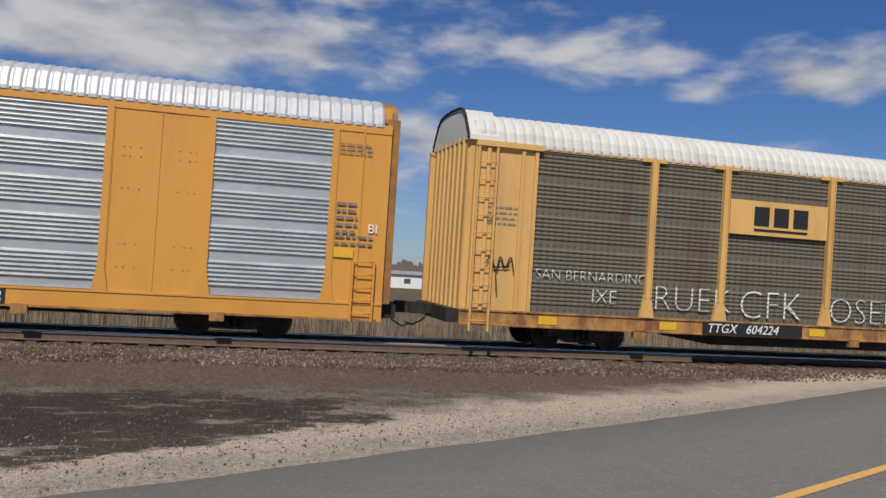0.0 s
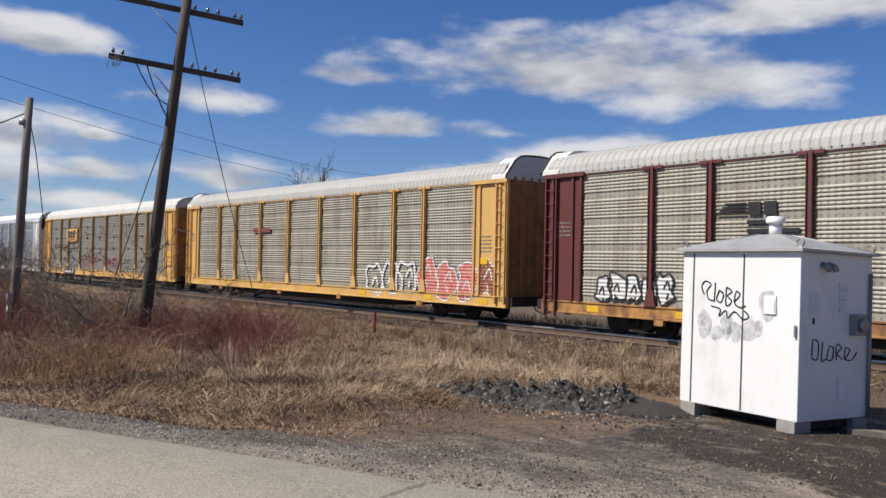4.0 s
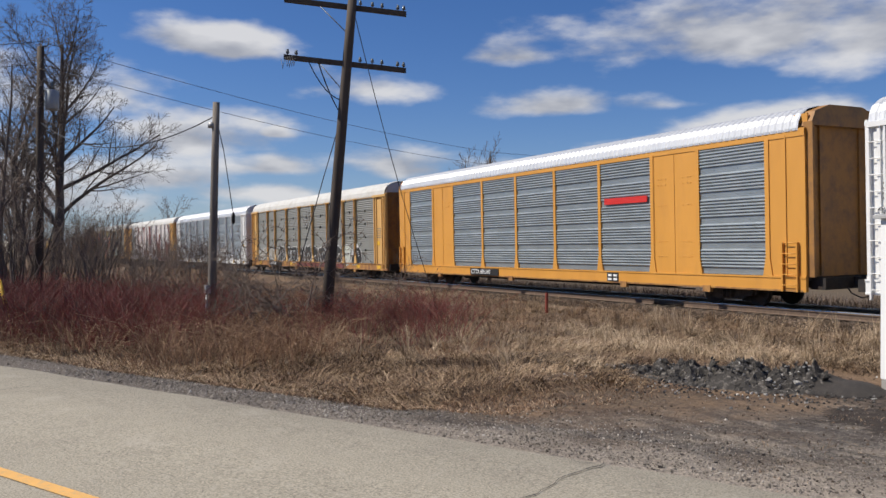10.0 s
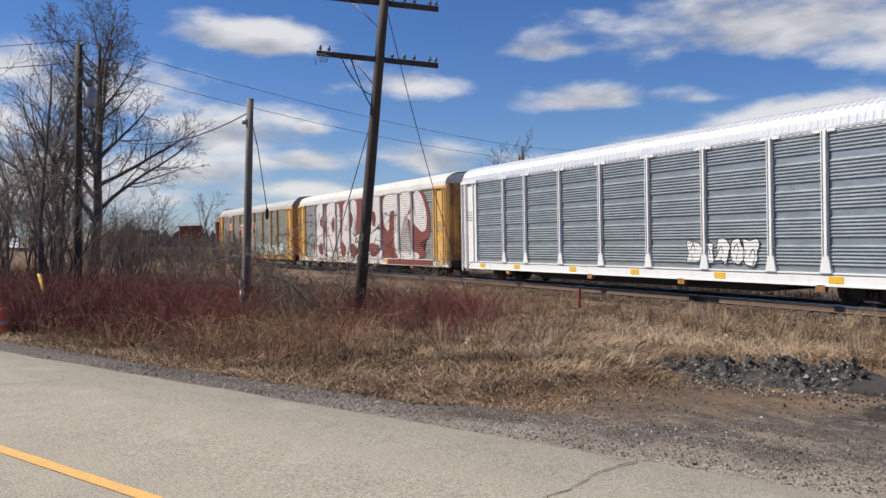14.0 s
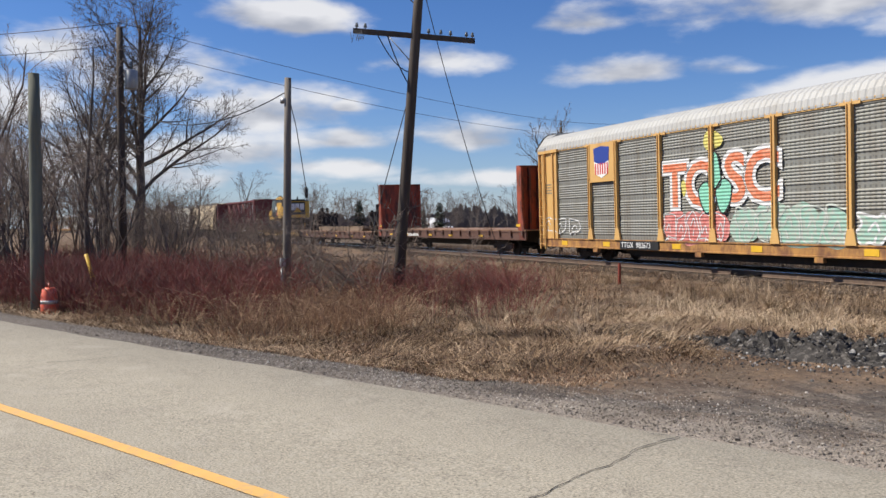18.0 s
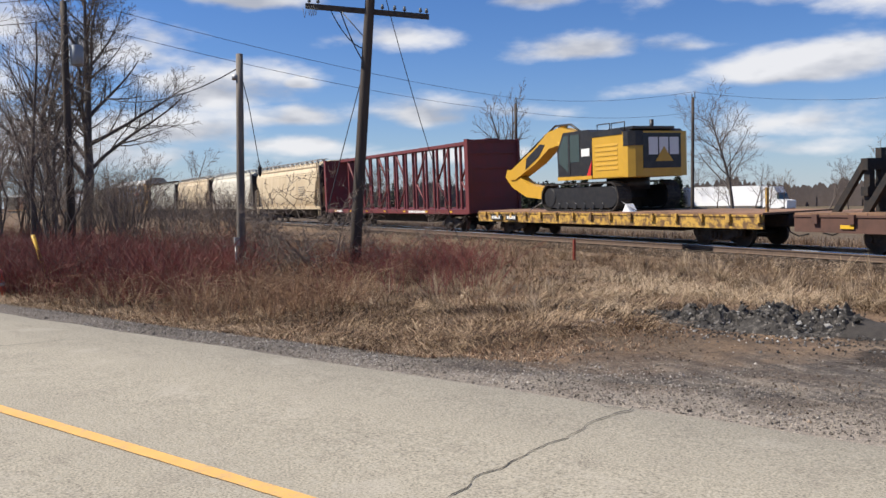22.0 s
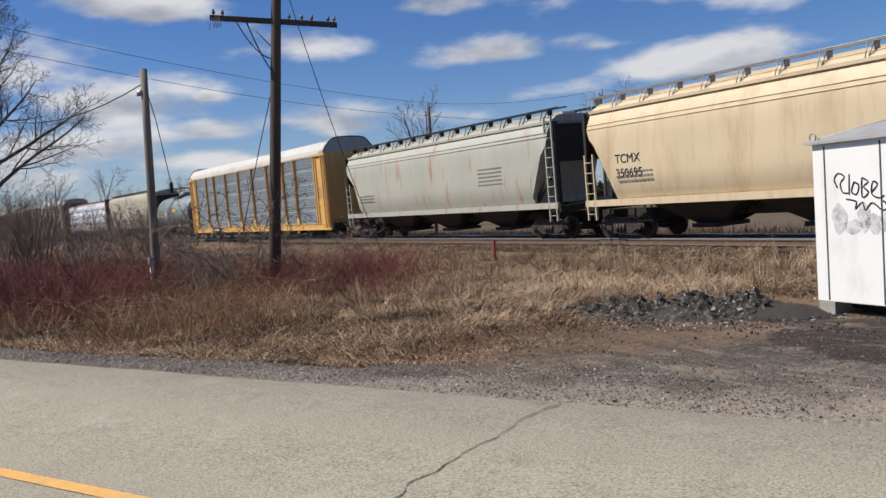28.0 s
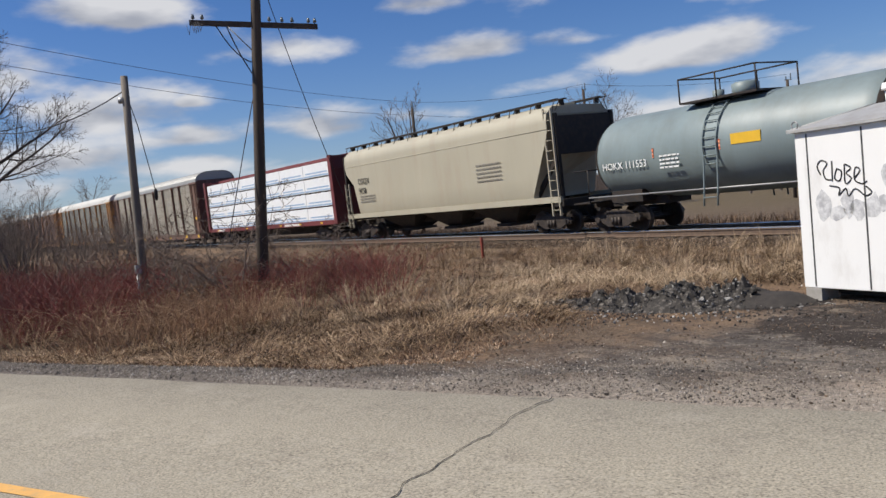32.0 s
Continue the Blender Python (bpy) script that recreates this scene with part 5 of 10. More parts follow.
    for i in range(25):
        row = []
        for k in range(21):
            u, v = (i / 12 - 1) * 0.85, (k / 10 - 1) * 0.62
            h = 0.24 * max(0.0, 1 - math.hypot(u / 0.82, v / 0.6)) ** 0.7 * (1 + 0.25 * noise.noise((u * 3, v * 3, 9))) - 0.02
            x, y = -7.85 + u * 0.95 - v * 0.3, 9.9 + u * 0.3 + v * 0.95
            row.append((x, y, ground_z(x, y) + h))
        rows.append(row)
    md.grid(rows, True)
    mo = part("dirt_mound", md, mat("dark crumbly mound surface", (0.034, 0.029, 0.025), 0.95, spots=(0.06, 0.05, 0.042), amount=0.6, scale=5, fine=70, bump=0.6))
    tagged(mo, "smooth low dark mound beside the rubble heap", "dirt mound")
    # crumbs round the heap and a dark windrow west of it
    cr = MB()
    for k in range(2600):
        if k < 1900:
            u, v = rnd.gauss(0.1, 1.3), rnd.gauss(-0.15, 0.75)
        else:
            u, v = rnd.uniform(-3.6, -1.2), rnd.gauss(0.45, 0.12)
        h = heap_h(u, v) if math.hypot(u / 1.7, v / 0.85) < 1 else 0.0
        r = rnd.uniform(0.008, 0.03) * (1.8 if k >= 1900 else 1)
        p = Vector(heap_at(u, v, max(0, h) + r * 0.3))
        q = Euler((rnd.uniform(0, 6), rnd.uniform(0, 6), rnd.uniform(0, 6))).to_matrix()
        vs = [tuple(p + q @ (Vector(w) * r * rnd.uniform(0.7, 1.3))) for w in ((1, 0, 0), (-1, 0, 0), (0, 0.8, 0), (0, -0.8, 0), (0, 0, 0.7), (0, 0, -0.7))]
        cr.add(vs, [(0, 2, 4), (2, 1, 4), (1, 3, 4), (3, 0, 4), (2, 0, 5), (1, 2, 5), (3, 1, 5), (0, 3, 5)])
    cb = part("crumbs", cr, island_mat("asphalt crumbs", [(0, (0.02, 0.019, 0.018)), (0.6, (0.07, 0.064, 0.058)), (0.85, (0.16, 0.15, 0.14)), (1.0, (0.5, 0.48, 0.44))]), hp, "scattered black and grey asphalt crumbs")
    cb["kind"] = "stuff"


make_poles()
make_small_ground_things()


# ---- railway cars: local x along the car (ahead: +x), -y faces the road, z from the rail tops ----
def wheel_shape():
    mb = MB()
    for s in (-1, 1):
        mb.tube([(0, s * y, 0.42) for y in (0.66, 0.69, 0.70, 0.73, 0.735, 0.80, 0.80, 0.76, 0.76, 0.80, 0.80)], [0.44, 0.45, 0.425, 0.42, 0.42, 0.417, 0.36, 0.34, 0.16, 0.13, 0.01], 20, True, False)
    mb.tube([(0, -0.8, 0.42), (0, 0.8, 0.42)], 0.085, 10)
    return mb


def side_frame_shape():
    mb = MB()
    out = [(-1.12, 0.50), (-1.05, 0.60), (-0.72, 0.62), (-0.45, 0.74), (0.45, 0.74), (0.72, 0.62), (1.05, 0.60), (1.12, 0.50), (1.05, 0.36), (0.78, 0.36), (0.45, 0.20), (-0.45, 0.20), (-0.78, 0.36), (-1.05, 0.36)]
    mb.prism(out, "y", -1.06, -0.92)
    for x in (-0.9, 0.9):
        mb.tube([(x, -1.13, 0.43), (x, -0.9, 0.43)], 0.105, 12)
    for x in (-0.16, 0.0, 0.16):
        mb.tube([(x, -1.09, 0.26), (x, -1.09, 0.52)], 0.065, 8)
    return mb


def add_truck(car, x):
    t = part("truck", shared("truck_bolster", lambda: MB().box(-0.2, 0.2, -0.98, 0.98, 0.40, 0.66).box(-0.9, 0.9, -0.2, 0.2, 0.45, 0.55)), M_TRUCKSTEEL, car, "grimy cast steel truck", pose(x, 0, 0))
    for s in (0, 180):
        part("side_frame", shared("side_frame", side_frame_shape), M_TRUCKSTEEL, t, "", pose(0, 0, 0, 0, 0, s))
    for dx in (-0.9, 0.9):
        part("wheelset", shared("wheelset", wheel_shape), M_WHEEL, t, "worn steel wheelset", pose(dx, 0, 0))
    return t


def add_coupler(car, x):
    s = 1 if x > 0 else -1
    c = MB().box(-0.75, 0.0, -0.1, 0.1, 0.72, 0.95).box(0.0, 0.34, -0.15, 0.15, 0.70, 0.99).box(0.26, 0.38, -0.05, 0.16, 0.72, 0.97)
    part("coupler", shared("coupler", lambda: c), M_STEELDARK, car, "dark steel knuckle coupler", pose(x, 0, 0, 0, 0, 0 if s > 0 else 180))
    part("brake_hose", shared("brake_hose", lambda: MB().tube([(-0.3, -0.4, 0.72), (-0.1, -0.42, 0.5), (0.15, -0.35, 0.38), (0.4, -0.2, 0.45)], 0.022, 5)), M_STEELDARK, car, "", pose(x, 0, 0, 0, 0, 0 if s > 0 else 180))


def ladder_shape(w, z0, z1, rung):
    mb = MB()
    for x in (-w / 2, w / 2):
        mb.box(x - 0.025, x + 0.025, -0.05, 0.03, z0, z1)
    z = z0 + rung * 0.6
    while z < z1:
        mb.tube([(-w / 2, -0.045, z), (w / 2, -0.045, z)], 0.014, 5)
        z += rung
    return mb


def car_thing(name, label, off, category="railway car"):
    ob = thing(name, label, category, "cars of the freight train")
    CARS.append((ob, off))
    return ob


CARS = []


def text_on(car, s, x, z, size, material, y=-1.66, label="", shear=0.0, offset=0.0, spacing=1.0):
    return part("lettering", text_mesh(s, size, shear, 0.004, spacing, offset), material, car, label or "painted lettering", pose(x, y, z))


def bars_on(car, x, z, w, rows, step, h, material, y=-1.655, seed=1):
    rnd = random.Random(seed)
    mb = MB()
    for k in range(rows):
        xx = x
        while xx < x + w - 0.02:
            d = min(rnd.uniform(0.08, 0.22), x + w - xx)
            mb.box(xx, xx + d, y - 0.004, y, z - k * step, z - k * step + h)
            xx += d + 0.04
    part("stencil", mb, material, car, "small unreadable stencilled lines")


def smooth_path(pts, closed=False, n=5):
    """A rounded line through points (Catmull-Rom)."""
    m = len(pts)
    out = []
    for i in range(m if closed else m - 1):
        q = [pts[(i + k) % m] if closed else pts[max(0, min(m - 1, i + k))] for k in (-1, 0, 1, 2)]
        for j in range(n):
            t = j / n
            out.append(tuple(0.5 * ((2 * q[1][c]) + (q[2][c] - q[0][c]) * t + (2 * q[0][c] - 5 * q[1][c] + 4 * q[2][c] - q[3][c]) * t * t + (3 * q[1][c] - q[0][c] - 3 * q[2][c] + q[3][c]) * t ** 3) for c in (0, 1)))
    out.append(out[0] if closed else tuple(pts[-1]))
    return out


def ribbon(mb, pts, r, y, closed=False, taper=0.25):
    """A flat painted stroke in the x-z plane along points (x, z)."""
    path = smooth_path(pts, closed)
    rows = []
    n = len(path)
    for i, p in enumerate(path):
        a, b = path[max(0, i - 1)], path[min(n - 1, i + 1)]
        dx, dz = b[0] - a[0], b[1] - a[1]
        k = math.hypot(dx, dz) or 1
        w = r * (1 if closed else 1 - taper * abs(2 * i / (n - 1) - 1) ** 3)
        rows.append([(p[0] - dz / k * w, y, p[1] + dx / k * w), (p[0] + dz / k * w, y, p[1] - dx / k * w)])
    mb.grid(rows)


def spray_letters(car, x0, x1, z0, z1, fill, line, y=-1.6, seed=1, count=5, r=0.045, label="spray painted bubble letters"):
    """Swollen letter shapes with an outline, as spray painters leave them, on the panel's ribs."""
    rnd = random.Random(seed)
    w = (x1 - x0) / count
    for k in range(count):
        cx, cz = x0 + (k + 0.5) * w, (z0 + z1) / 2 + rnd.uniform(-0.06, 0.06) * (z1 - z0)
        pts = []
        n = 11
        for i in range(n):
            a = 2 * math.pi * i / n + rnd.uniform(-0.15, 0.15)
            sq = 1 / max(abs(math.cos(a)), abs(math.sin(a))) ** 0.8
            pts.append((cx + w * 0.5 * math.cos(a) * sq * rnd.uniform(0.6, 1.2), cz + (z1 - z0) * 0.46 * math.sin(a) * sq * rnd.uniform(0.7, 1.15)))
        d = y - 0.003 * (k % 3)
        if fill:
            fm = MB()
            path = smooth_path(pts, True)[:-1]
            m = len(path)
            fm.add([(cx, d, cz)] + [(p[0], d, p[1]) for p in path], [(0, 1 + i, 1 + (i + 1) % m) for i in range(m)])
            part("spray_fill", fm, fill, car, label)
        if line:
            om = MB()
            ribbon(om, pts, r, d - 0.004, True)
            hx, hz = cx + rnd.uniform(-0.1, 0.1) * w, cz + rnd.uniform(-0.15, 0.15) * (z1 - z0)
            ribbon(om, [(hx - w * 0.2, hz - (z1 - z0) * 0.1), (hx + w * 0.05, hz + (z1 - z0) * 0.16), (hx + w * 0.18, hz - (z1 - z0) * 0.12)], r, d - 0.004)
            ribbon(om, [(hx, hz - (z1 - z0) * 0.42), (hx + w * rnd.uniform(-0.15, 0.15), hz - (z1 - z0) * 0.2)], r, d - 0.004)
            part("spray_outline", om, line, car, label)


def blob(car, cx, cz, rx, rz, material, y=-1.616, seed=1, name="spray_patch", label="uneven painted patch"):
    rnd = random.Random(seed)
    pts = [(cx + rx * math.cos(a) * rnd.uniform(0.75, 1.15), cz + rz * math.sin(a) * rnd.uniform(0.75, 1.15)) for a in np.linspace(0, 2 * math.pi, 10)[:-1]]
    path = smooth_path(pts, True)[:-1]
    m = len(path)
    part(name, MB().add([(cx, y, cz)] + [(q[0], y, q[1]) for q in path], [(0, 1 + i, 1 + (i + 1) % m) for i in range(m)]), material, car, label)


def letters(car, s, x, z, size, fill, edge, y=-1.612, shear=0.0, fat=0.06, spacing=1.0, label="spray painted letters with an outline"):
    """Fat sprayed capitals: an outline and a filling over it."""
    text_on(car, s, x, z, size, edge, y, label, shear, fat, spacing)
    text_on(car, s, x, z, size, fill, y - 0.007, label, shear, fat * 0.25, spacing)


def strokes(car, lines, x0, z0, sx, sz, r, material, y=-1.605, label="looping spray strokes"):
    for pts in lines:
        mb = MB()
        ribbon(mb, [(x0 + p[0] * sx, z0 + p[1] * sz) for p in pts], r, y)
        part("spray_stroke", mb, material, car, label)


def panel_shape(w, z0, z1, groups=5, ribs=6, deep=1.0):
    """A corrugated side panel: bands of round ribs with flat bolted strips between."""
    prof = []
    H = (z1 - z0) / groups
    for g in range(groups):
        b = z0 + g * H
        prof += [(0.0, b), (0.0, b + H * 0.24)]
        for k in range(ribs):
            a = b + H * (0.24 + 0.76 * k / ribs)
            s = H * 0.76 / ribs
            prof += [(0.0, a + s * 0.06), (-0.034 * deep, a + s * 0.18), (-0.046 * deep, a + s * 0.38), (-0.042 * deep, a + s * 0.56), (0.0, a + s * 0.94)]
    prof.append((0.0, z1))
    mb = MB()
    mb.grid([[(-w / 2 + 0.002, p[0], p[1]), (w / 2 - 0.002, p[0], p[1])] for p in prof][::-1])
    for g in range(1, groups):
        b = z0 + g * H + H * 0.12
        for i in range(max(2, int(w / 0.45))):
            x = -w / 2 + 0.2 + i * (w - 0.4) / max(1, int(w / 0.45) - 1)
            mb.box(x - 0.012, x + 0.012, -0.012, 0.0, b - 0.012, b + 0.012)
    for z in (z0, z1 - 0.03):
        mb.box(-w / 2, w / 2, -0.01, 0.05, z, z + 0.03)
    mb.box(-w / 2, w / 2, 0.03, 0.05, z0, z1)
    return mb


def roof_shape(half, eave, top):
    prof = [(-1.60, eave - 0.06), (-1.60, eave), (-1.555, eave + (top - eave) * 0.3), (-1.43, eave + (top - eave) * 0.58), (-1.15, eave + (top - eave) * 0.82), (-0.75, eave + (top - eave) * 0.95), (0, top)]
    prof = prof + [(-p[0], p[1]) for p in prof[-2::-1]]
    mb = MB()
    rows = []
    n = int(round(2 * half / 0.25))
    for i in range(n):
        for k, o in ((0, 0.0), (0.18, 0.0), (0.34, 0.02), (0.8, 0.02)):
            x = -half + (i + k) * 2 * half / n
            rows.append([(x, p[0] * (1 + o / 1.6), p[1] + (o if j not in (0, len(prof) - 1) else 0)) for j, p in enumerate(prof)])
    rows.append([(half, p[0], p[1]) for p in prof])
    mb.grid(rows)
    return mb


def post_shape(z0, z1):
    mb = MB()
    mb.box(-0.085, 0.085, -0.09, 0.0, z0 + 0.55, z1)
    mb.prism([(-0.2, z0), (0.2, z0), (0.085, z0 + 0.6), (-0.085, z0 + 0.6)], "y", -0.095, 0.0)
    mb.box(-0.085, -0.06, -0.13, -0.09, z0 + 0.5, z1 - 0.05)
    mb.box(0.06, 0.085, -0.13, -0.09, z0 + 0.5, z1 - 0.05)
    mb.box(-0.36, 0.36, -0.075, 0.0, z1 - 0.09, z1)
    return mb


def end_door_shape(z0, z1):
    """Folded end doors: one sheet pressed into upright ribs."""
    poly = [(-0.06, -1.5)]
    for y in (-1.2, -0.8, -0.4, 0.0, 0.4, 0.8, 1.2):
        poly += [(0.0, y - 0.08), (0.05, y - 0.05), (0.05, y + 0.05), (0.0, y + 0.08)]
    poly += [(0.0, 1.5), (-0.06, 1.5)]
    poly.insert(1, (0.0, -1.5))
    return MB().prism(poly, "z", z0, z1)


def seamed_panel_shape(w, z0, z1, groups=5, ribs=6):
    """A flatter side panel of older make: shallow ribs in bands, with deep open seams and clips between the bands."""
    prof = []
    H = (z1 - z0) / groups
    for g in range(groups):
        b = z0 + g * H
        prof += [(0.05, b + 0.005), (0.05, b + 0.035), (-0.012, b + 0.04)]
        for k in range(ribs):
            q = b + 0.06 + (H - 0.08) * k / ribs
            d = (H - 0.08) / ribs
            prof += [(0.004, q + d * 0.15), (-0.02, q + d * 0.4), (-0.02, q + d * 0.65), (0.004, q + d * 0.95)]
        prof.append((-0.012, b + H - 0.004))
    mb = MB()
    mb.grid([[(-w / 2 + 0.002, p[0], p[1]), (w / 2 - 0.002, p[0], p[1])] for p in prof][::-1])
    mb.box(-w / 2, w / 2, 0.052, 0.06, z0, z1)
    return mb


POSTS = (-9.0, -7.05, -4.25, -1.42, 1.42, 4.25, 7.05, 9.0)


def autorack(label, off, frame_mat, panel_mat, roof_mat, end_mat, end_label="", sill_mat=None, cap_mat=None, dark_end=None, posts=POSTS, ends=(-11.7, 11.85), seamed=False, hood=None):
    """Covered auto carrier: long flat sill, posts with flared feet, corrugated panels, ribbed roof, ladders at the ends."""
    car = car_thing("autorack_car", label, off)
    z0, z1 = 0.95, 4.97
    sill_mat = sill_mat or frame_mat
    deep = 1.0 if panel_mat is M_GALV else 0.6
    for s in (1, -1):
        side = 0 if s > 0 else 180
        part("side_sill", shared("rack_sill", lambda: MB().prism([(-1.5, 0.57), (-1.6, 0.57), (-1.63, 0.58), (-1.63, 0.62), (-1.6, 0.63), (-1.6, 0.91), (-1.63, 0.92), (-1.63, 0.965), (-1.5, 0.965)], "x", -13.45, 13.6)), sill_mat, car, "", pose(0, 0, 0, 0, 0, side))
        part("eave_rail", shared("rack_eave", lambda: MB().box(-13.3, 13.5, -1.6, -1.5, 4.9, 5.03)), frame_mat if cap_mat is None else cap_mat, car, "", pose(0, 0, 0, 0, 0, side))
        edges = [ends[0]] + list(posts) + [ends[1]]
        for a, b in zip(edges, edges[1:]):
            w = round(b - a, 2)
            shape = shared(("seamed_panel", w), lambda: seamed_panel_shape(w, z0, 4.92)) if seamed else shared(("panel", w, deep), lambda: panel_shape(w, z0, 4.92, deep=deep))
            part("panel", shape, panel_mat, car, "", pose(0, 0, 0, 0, 0, side) @ pose((a + b) / 2, -1.55, 0))
            for z in (1.74, 2.54, 3.33, 4.12) if seamed and s > 0 else ():
                part("panel_clip", shared("panel_clip", lambda: MB().box(-0.03, 0.03, -0.03, 0.02, -0.05, 0.09)), M_STEELDARK, car, "", pose((a + b) / 2, -1.57, z))
        for x in posts:
            part("post", shared("rack_post", lambda: post_shape(z0, z1)), frame_mat, car, "", pose(0, 0, 0, 0, 0, side) @ pose(x, -1.57, 0))
        for a, b in ((-13.3, ends[0]), (ends[1], 13.6)):
            ep = part("end_panel", shared(("rack_end", a, b), lambda: MB().box(a, b, -1.6, -1.54, z0, 4.93)), end_mat, car, "plain steel end panel", pose(0, 0, 0, 0, 0, side))
            for x in (a + 0.045, a + 0.33, b - 0.39, b - 0.045):
                part("stiffener", shared("rack_stiffener", lambda: MB().box(-0.045, 0.045, -1.66, -1.6, z0, 4.86)), end_mat, ep, "", pose(x, 0, 0))
            part("cap_strip", shared(("rack_cap", a, b), lambda: MB().box(a if a < 0 else a - 0.1, b if a > 0 else b + 0.1, -1.7, -1.54, 4.87, 5.0)), end_mat, ep)
        part("ladder", shared("rack_ladder", lambda: ladder_shape(0.46, 0.7, 4.85, 0.42)), end_mat, car, "steel ladder at the corner", pose(0, 0, 0, 0, 0, side) @ pose(13.3, -1.66, 0))
        part("low_ladder", shared("rack_ladder2", lambda: ladder_shape(0.46, 0.45, 4.85, 0.42)), end_mat, car, "steel ladder at the corner", pose(0, 0, 0, 0, 0, side) @ pose(-13.0, -1.66, 0))
    for x in (-11.2, -7.9, -3.4, 0.6, 4.9, 9.3, 12.4):
        part("reflector", shared("rack_reflector", lambda: MB().box(-0.24, 0.24, -1.612, -1.6, 0.67, 0.86)), M_MARKERYELLOW, car, "small yellow reflector on the sill", pose(x, 0, 0))
    for x in (-8.7, -2.2, 3.1, 8.8):
        part("jacking_pad", shared("jacking_pad", lambda: MB().box(-0.16, 0.16, -1.63, -1.5, 0.42, 0.62)), M_YELLOWDIRTY, car, "grimy jacking pad", pose(x, 0, 0))
    bars_on(car, -12.9, 3.4, 0.75, 4, 0.13, 0.05, M_STENCILGREY, -1.605, 31)
    bars_on(car, 12.1, 3.0, 0.7, 5, 0.13, 0.05, M_STENCILGREY, -1.605, 32)
    part("notice_plate", shared("rack_notice", lambda: MB().box(12.15, 12.6, -1.62, -1.6, 2.05, 2.28)), M_MARKERYELLOW, car, "small yellow notice")
    for q in ((0, 180) if hood else ()):
        sm = [(-1.64, 5.0), (-1.62, 5.12), (-1.2, 5.66), (-0.98, 5.8), (-0.7, 5.85), (0, 5.88)]
        sm = sm + [(-y, z) for y, z in sm[-2::-1]]
        part("roof_hood", shared("roof_hood", lambda: MB().prism(sm, "x", 12.75, 13.5)), hood, car, "smooth pale hood over the roof end", pose(0, 0, 0, 0, 0, q))
        part("hood_edge", shared("hood_edge", lambda: MB().tube([(13.51, y * 1.01, z + 0.01) for y, z in sm], 0.035, 5)), M_STEELDARK, car, "torn black edge of the hood", pose(0, 0, 0, 0, 0, q))
    part("roof", shared("rack_roof", lambda: roof_shape(13.3, 5.0, 5.78)), roof_mat, car, "ribbed sheet roof")
    for s in (0, 180):
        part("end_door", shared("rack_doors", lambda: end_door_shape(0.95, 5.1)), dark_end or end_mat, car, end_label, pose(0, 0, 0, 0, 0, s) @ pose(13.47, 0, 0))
        for z in (0.93, 4.95):
            part("door_track", shared("door_track", lambda: MB().box(13.3, 13.46, -1.54, 1.54, 0, 0.1)), end_mat, car, "", pose(0, 0, 0, 0, 0, s) @ pose(0, 0, z))
        for y in (-1.5, 1.5):
            part("corner_plate", shared("corner_plate", lambda: MB().box(13.3, 13.45, -0.03, 0.03, 1.0, 4.97)), end_mat, car, "", pose(0, 0, 0, 0, 0, s) @ pose(0, y, 0))
        part("roof_end", shared("rack_roof_end", lambda: MB().prism([(-1.52, 5.05), (1.52, 5.05), (1.48, 5.25), (1.36, 5.48), (1.1, 5.64), (0, 5.75), (-1.1, 5.64), (-1.36, 5.48), (-1.48, 5.25)], "x", 0, 0.1)), roof_mat, car, "", pose(0, 0, 0, 0, 0, s) @ pose(13.22, 0, 0))
        add_truck(car, 10.0 if s == 0 else -10.0)
        add_coupler(car, 13.95 if s == 0 else -13.95)
        part("end_sill", shared("rack_end_sill", lambda: MB().box(0, 0.35, -1.5, 1.5, 0.62, 0.95)), M_STEELDARK, car, "", pose(0, 0, 0, 0, 0, s) @ pose(13.4, 0, 0))
    part("underframe", shared("rack_under", lambda: MB().prism([(-13.4, 0.9), (-13.4, 0.66), (-8.0, 0.66), (-6.4, 0.3), (6.4, 0.3), (8.0, 0.66), (13.4, 0.66), (13.4, 0.9)], "y", -1.2, 1.2).box(-13.5, 13.5, -1.5, 1.5, 0.86, 0.93)), M_STEELDARK, car, "dark fish-bellied centre sill")
    return car


CN_EDGES = (-12.0, -9.25, -7.13, -4.28, -1.43, 1.43, 4.28, 7.13, 9.25, 12.0)


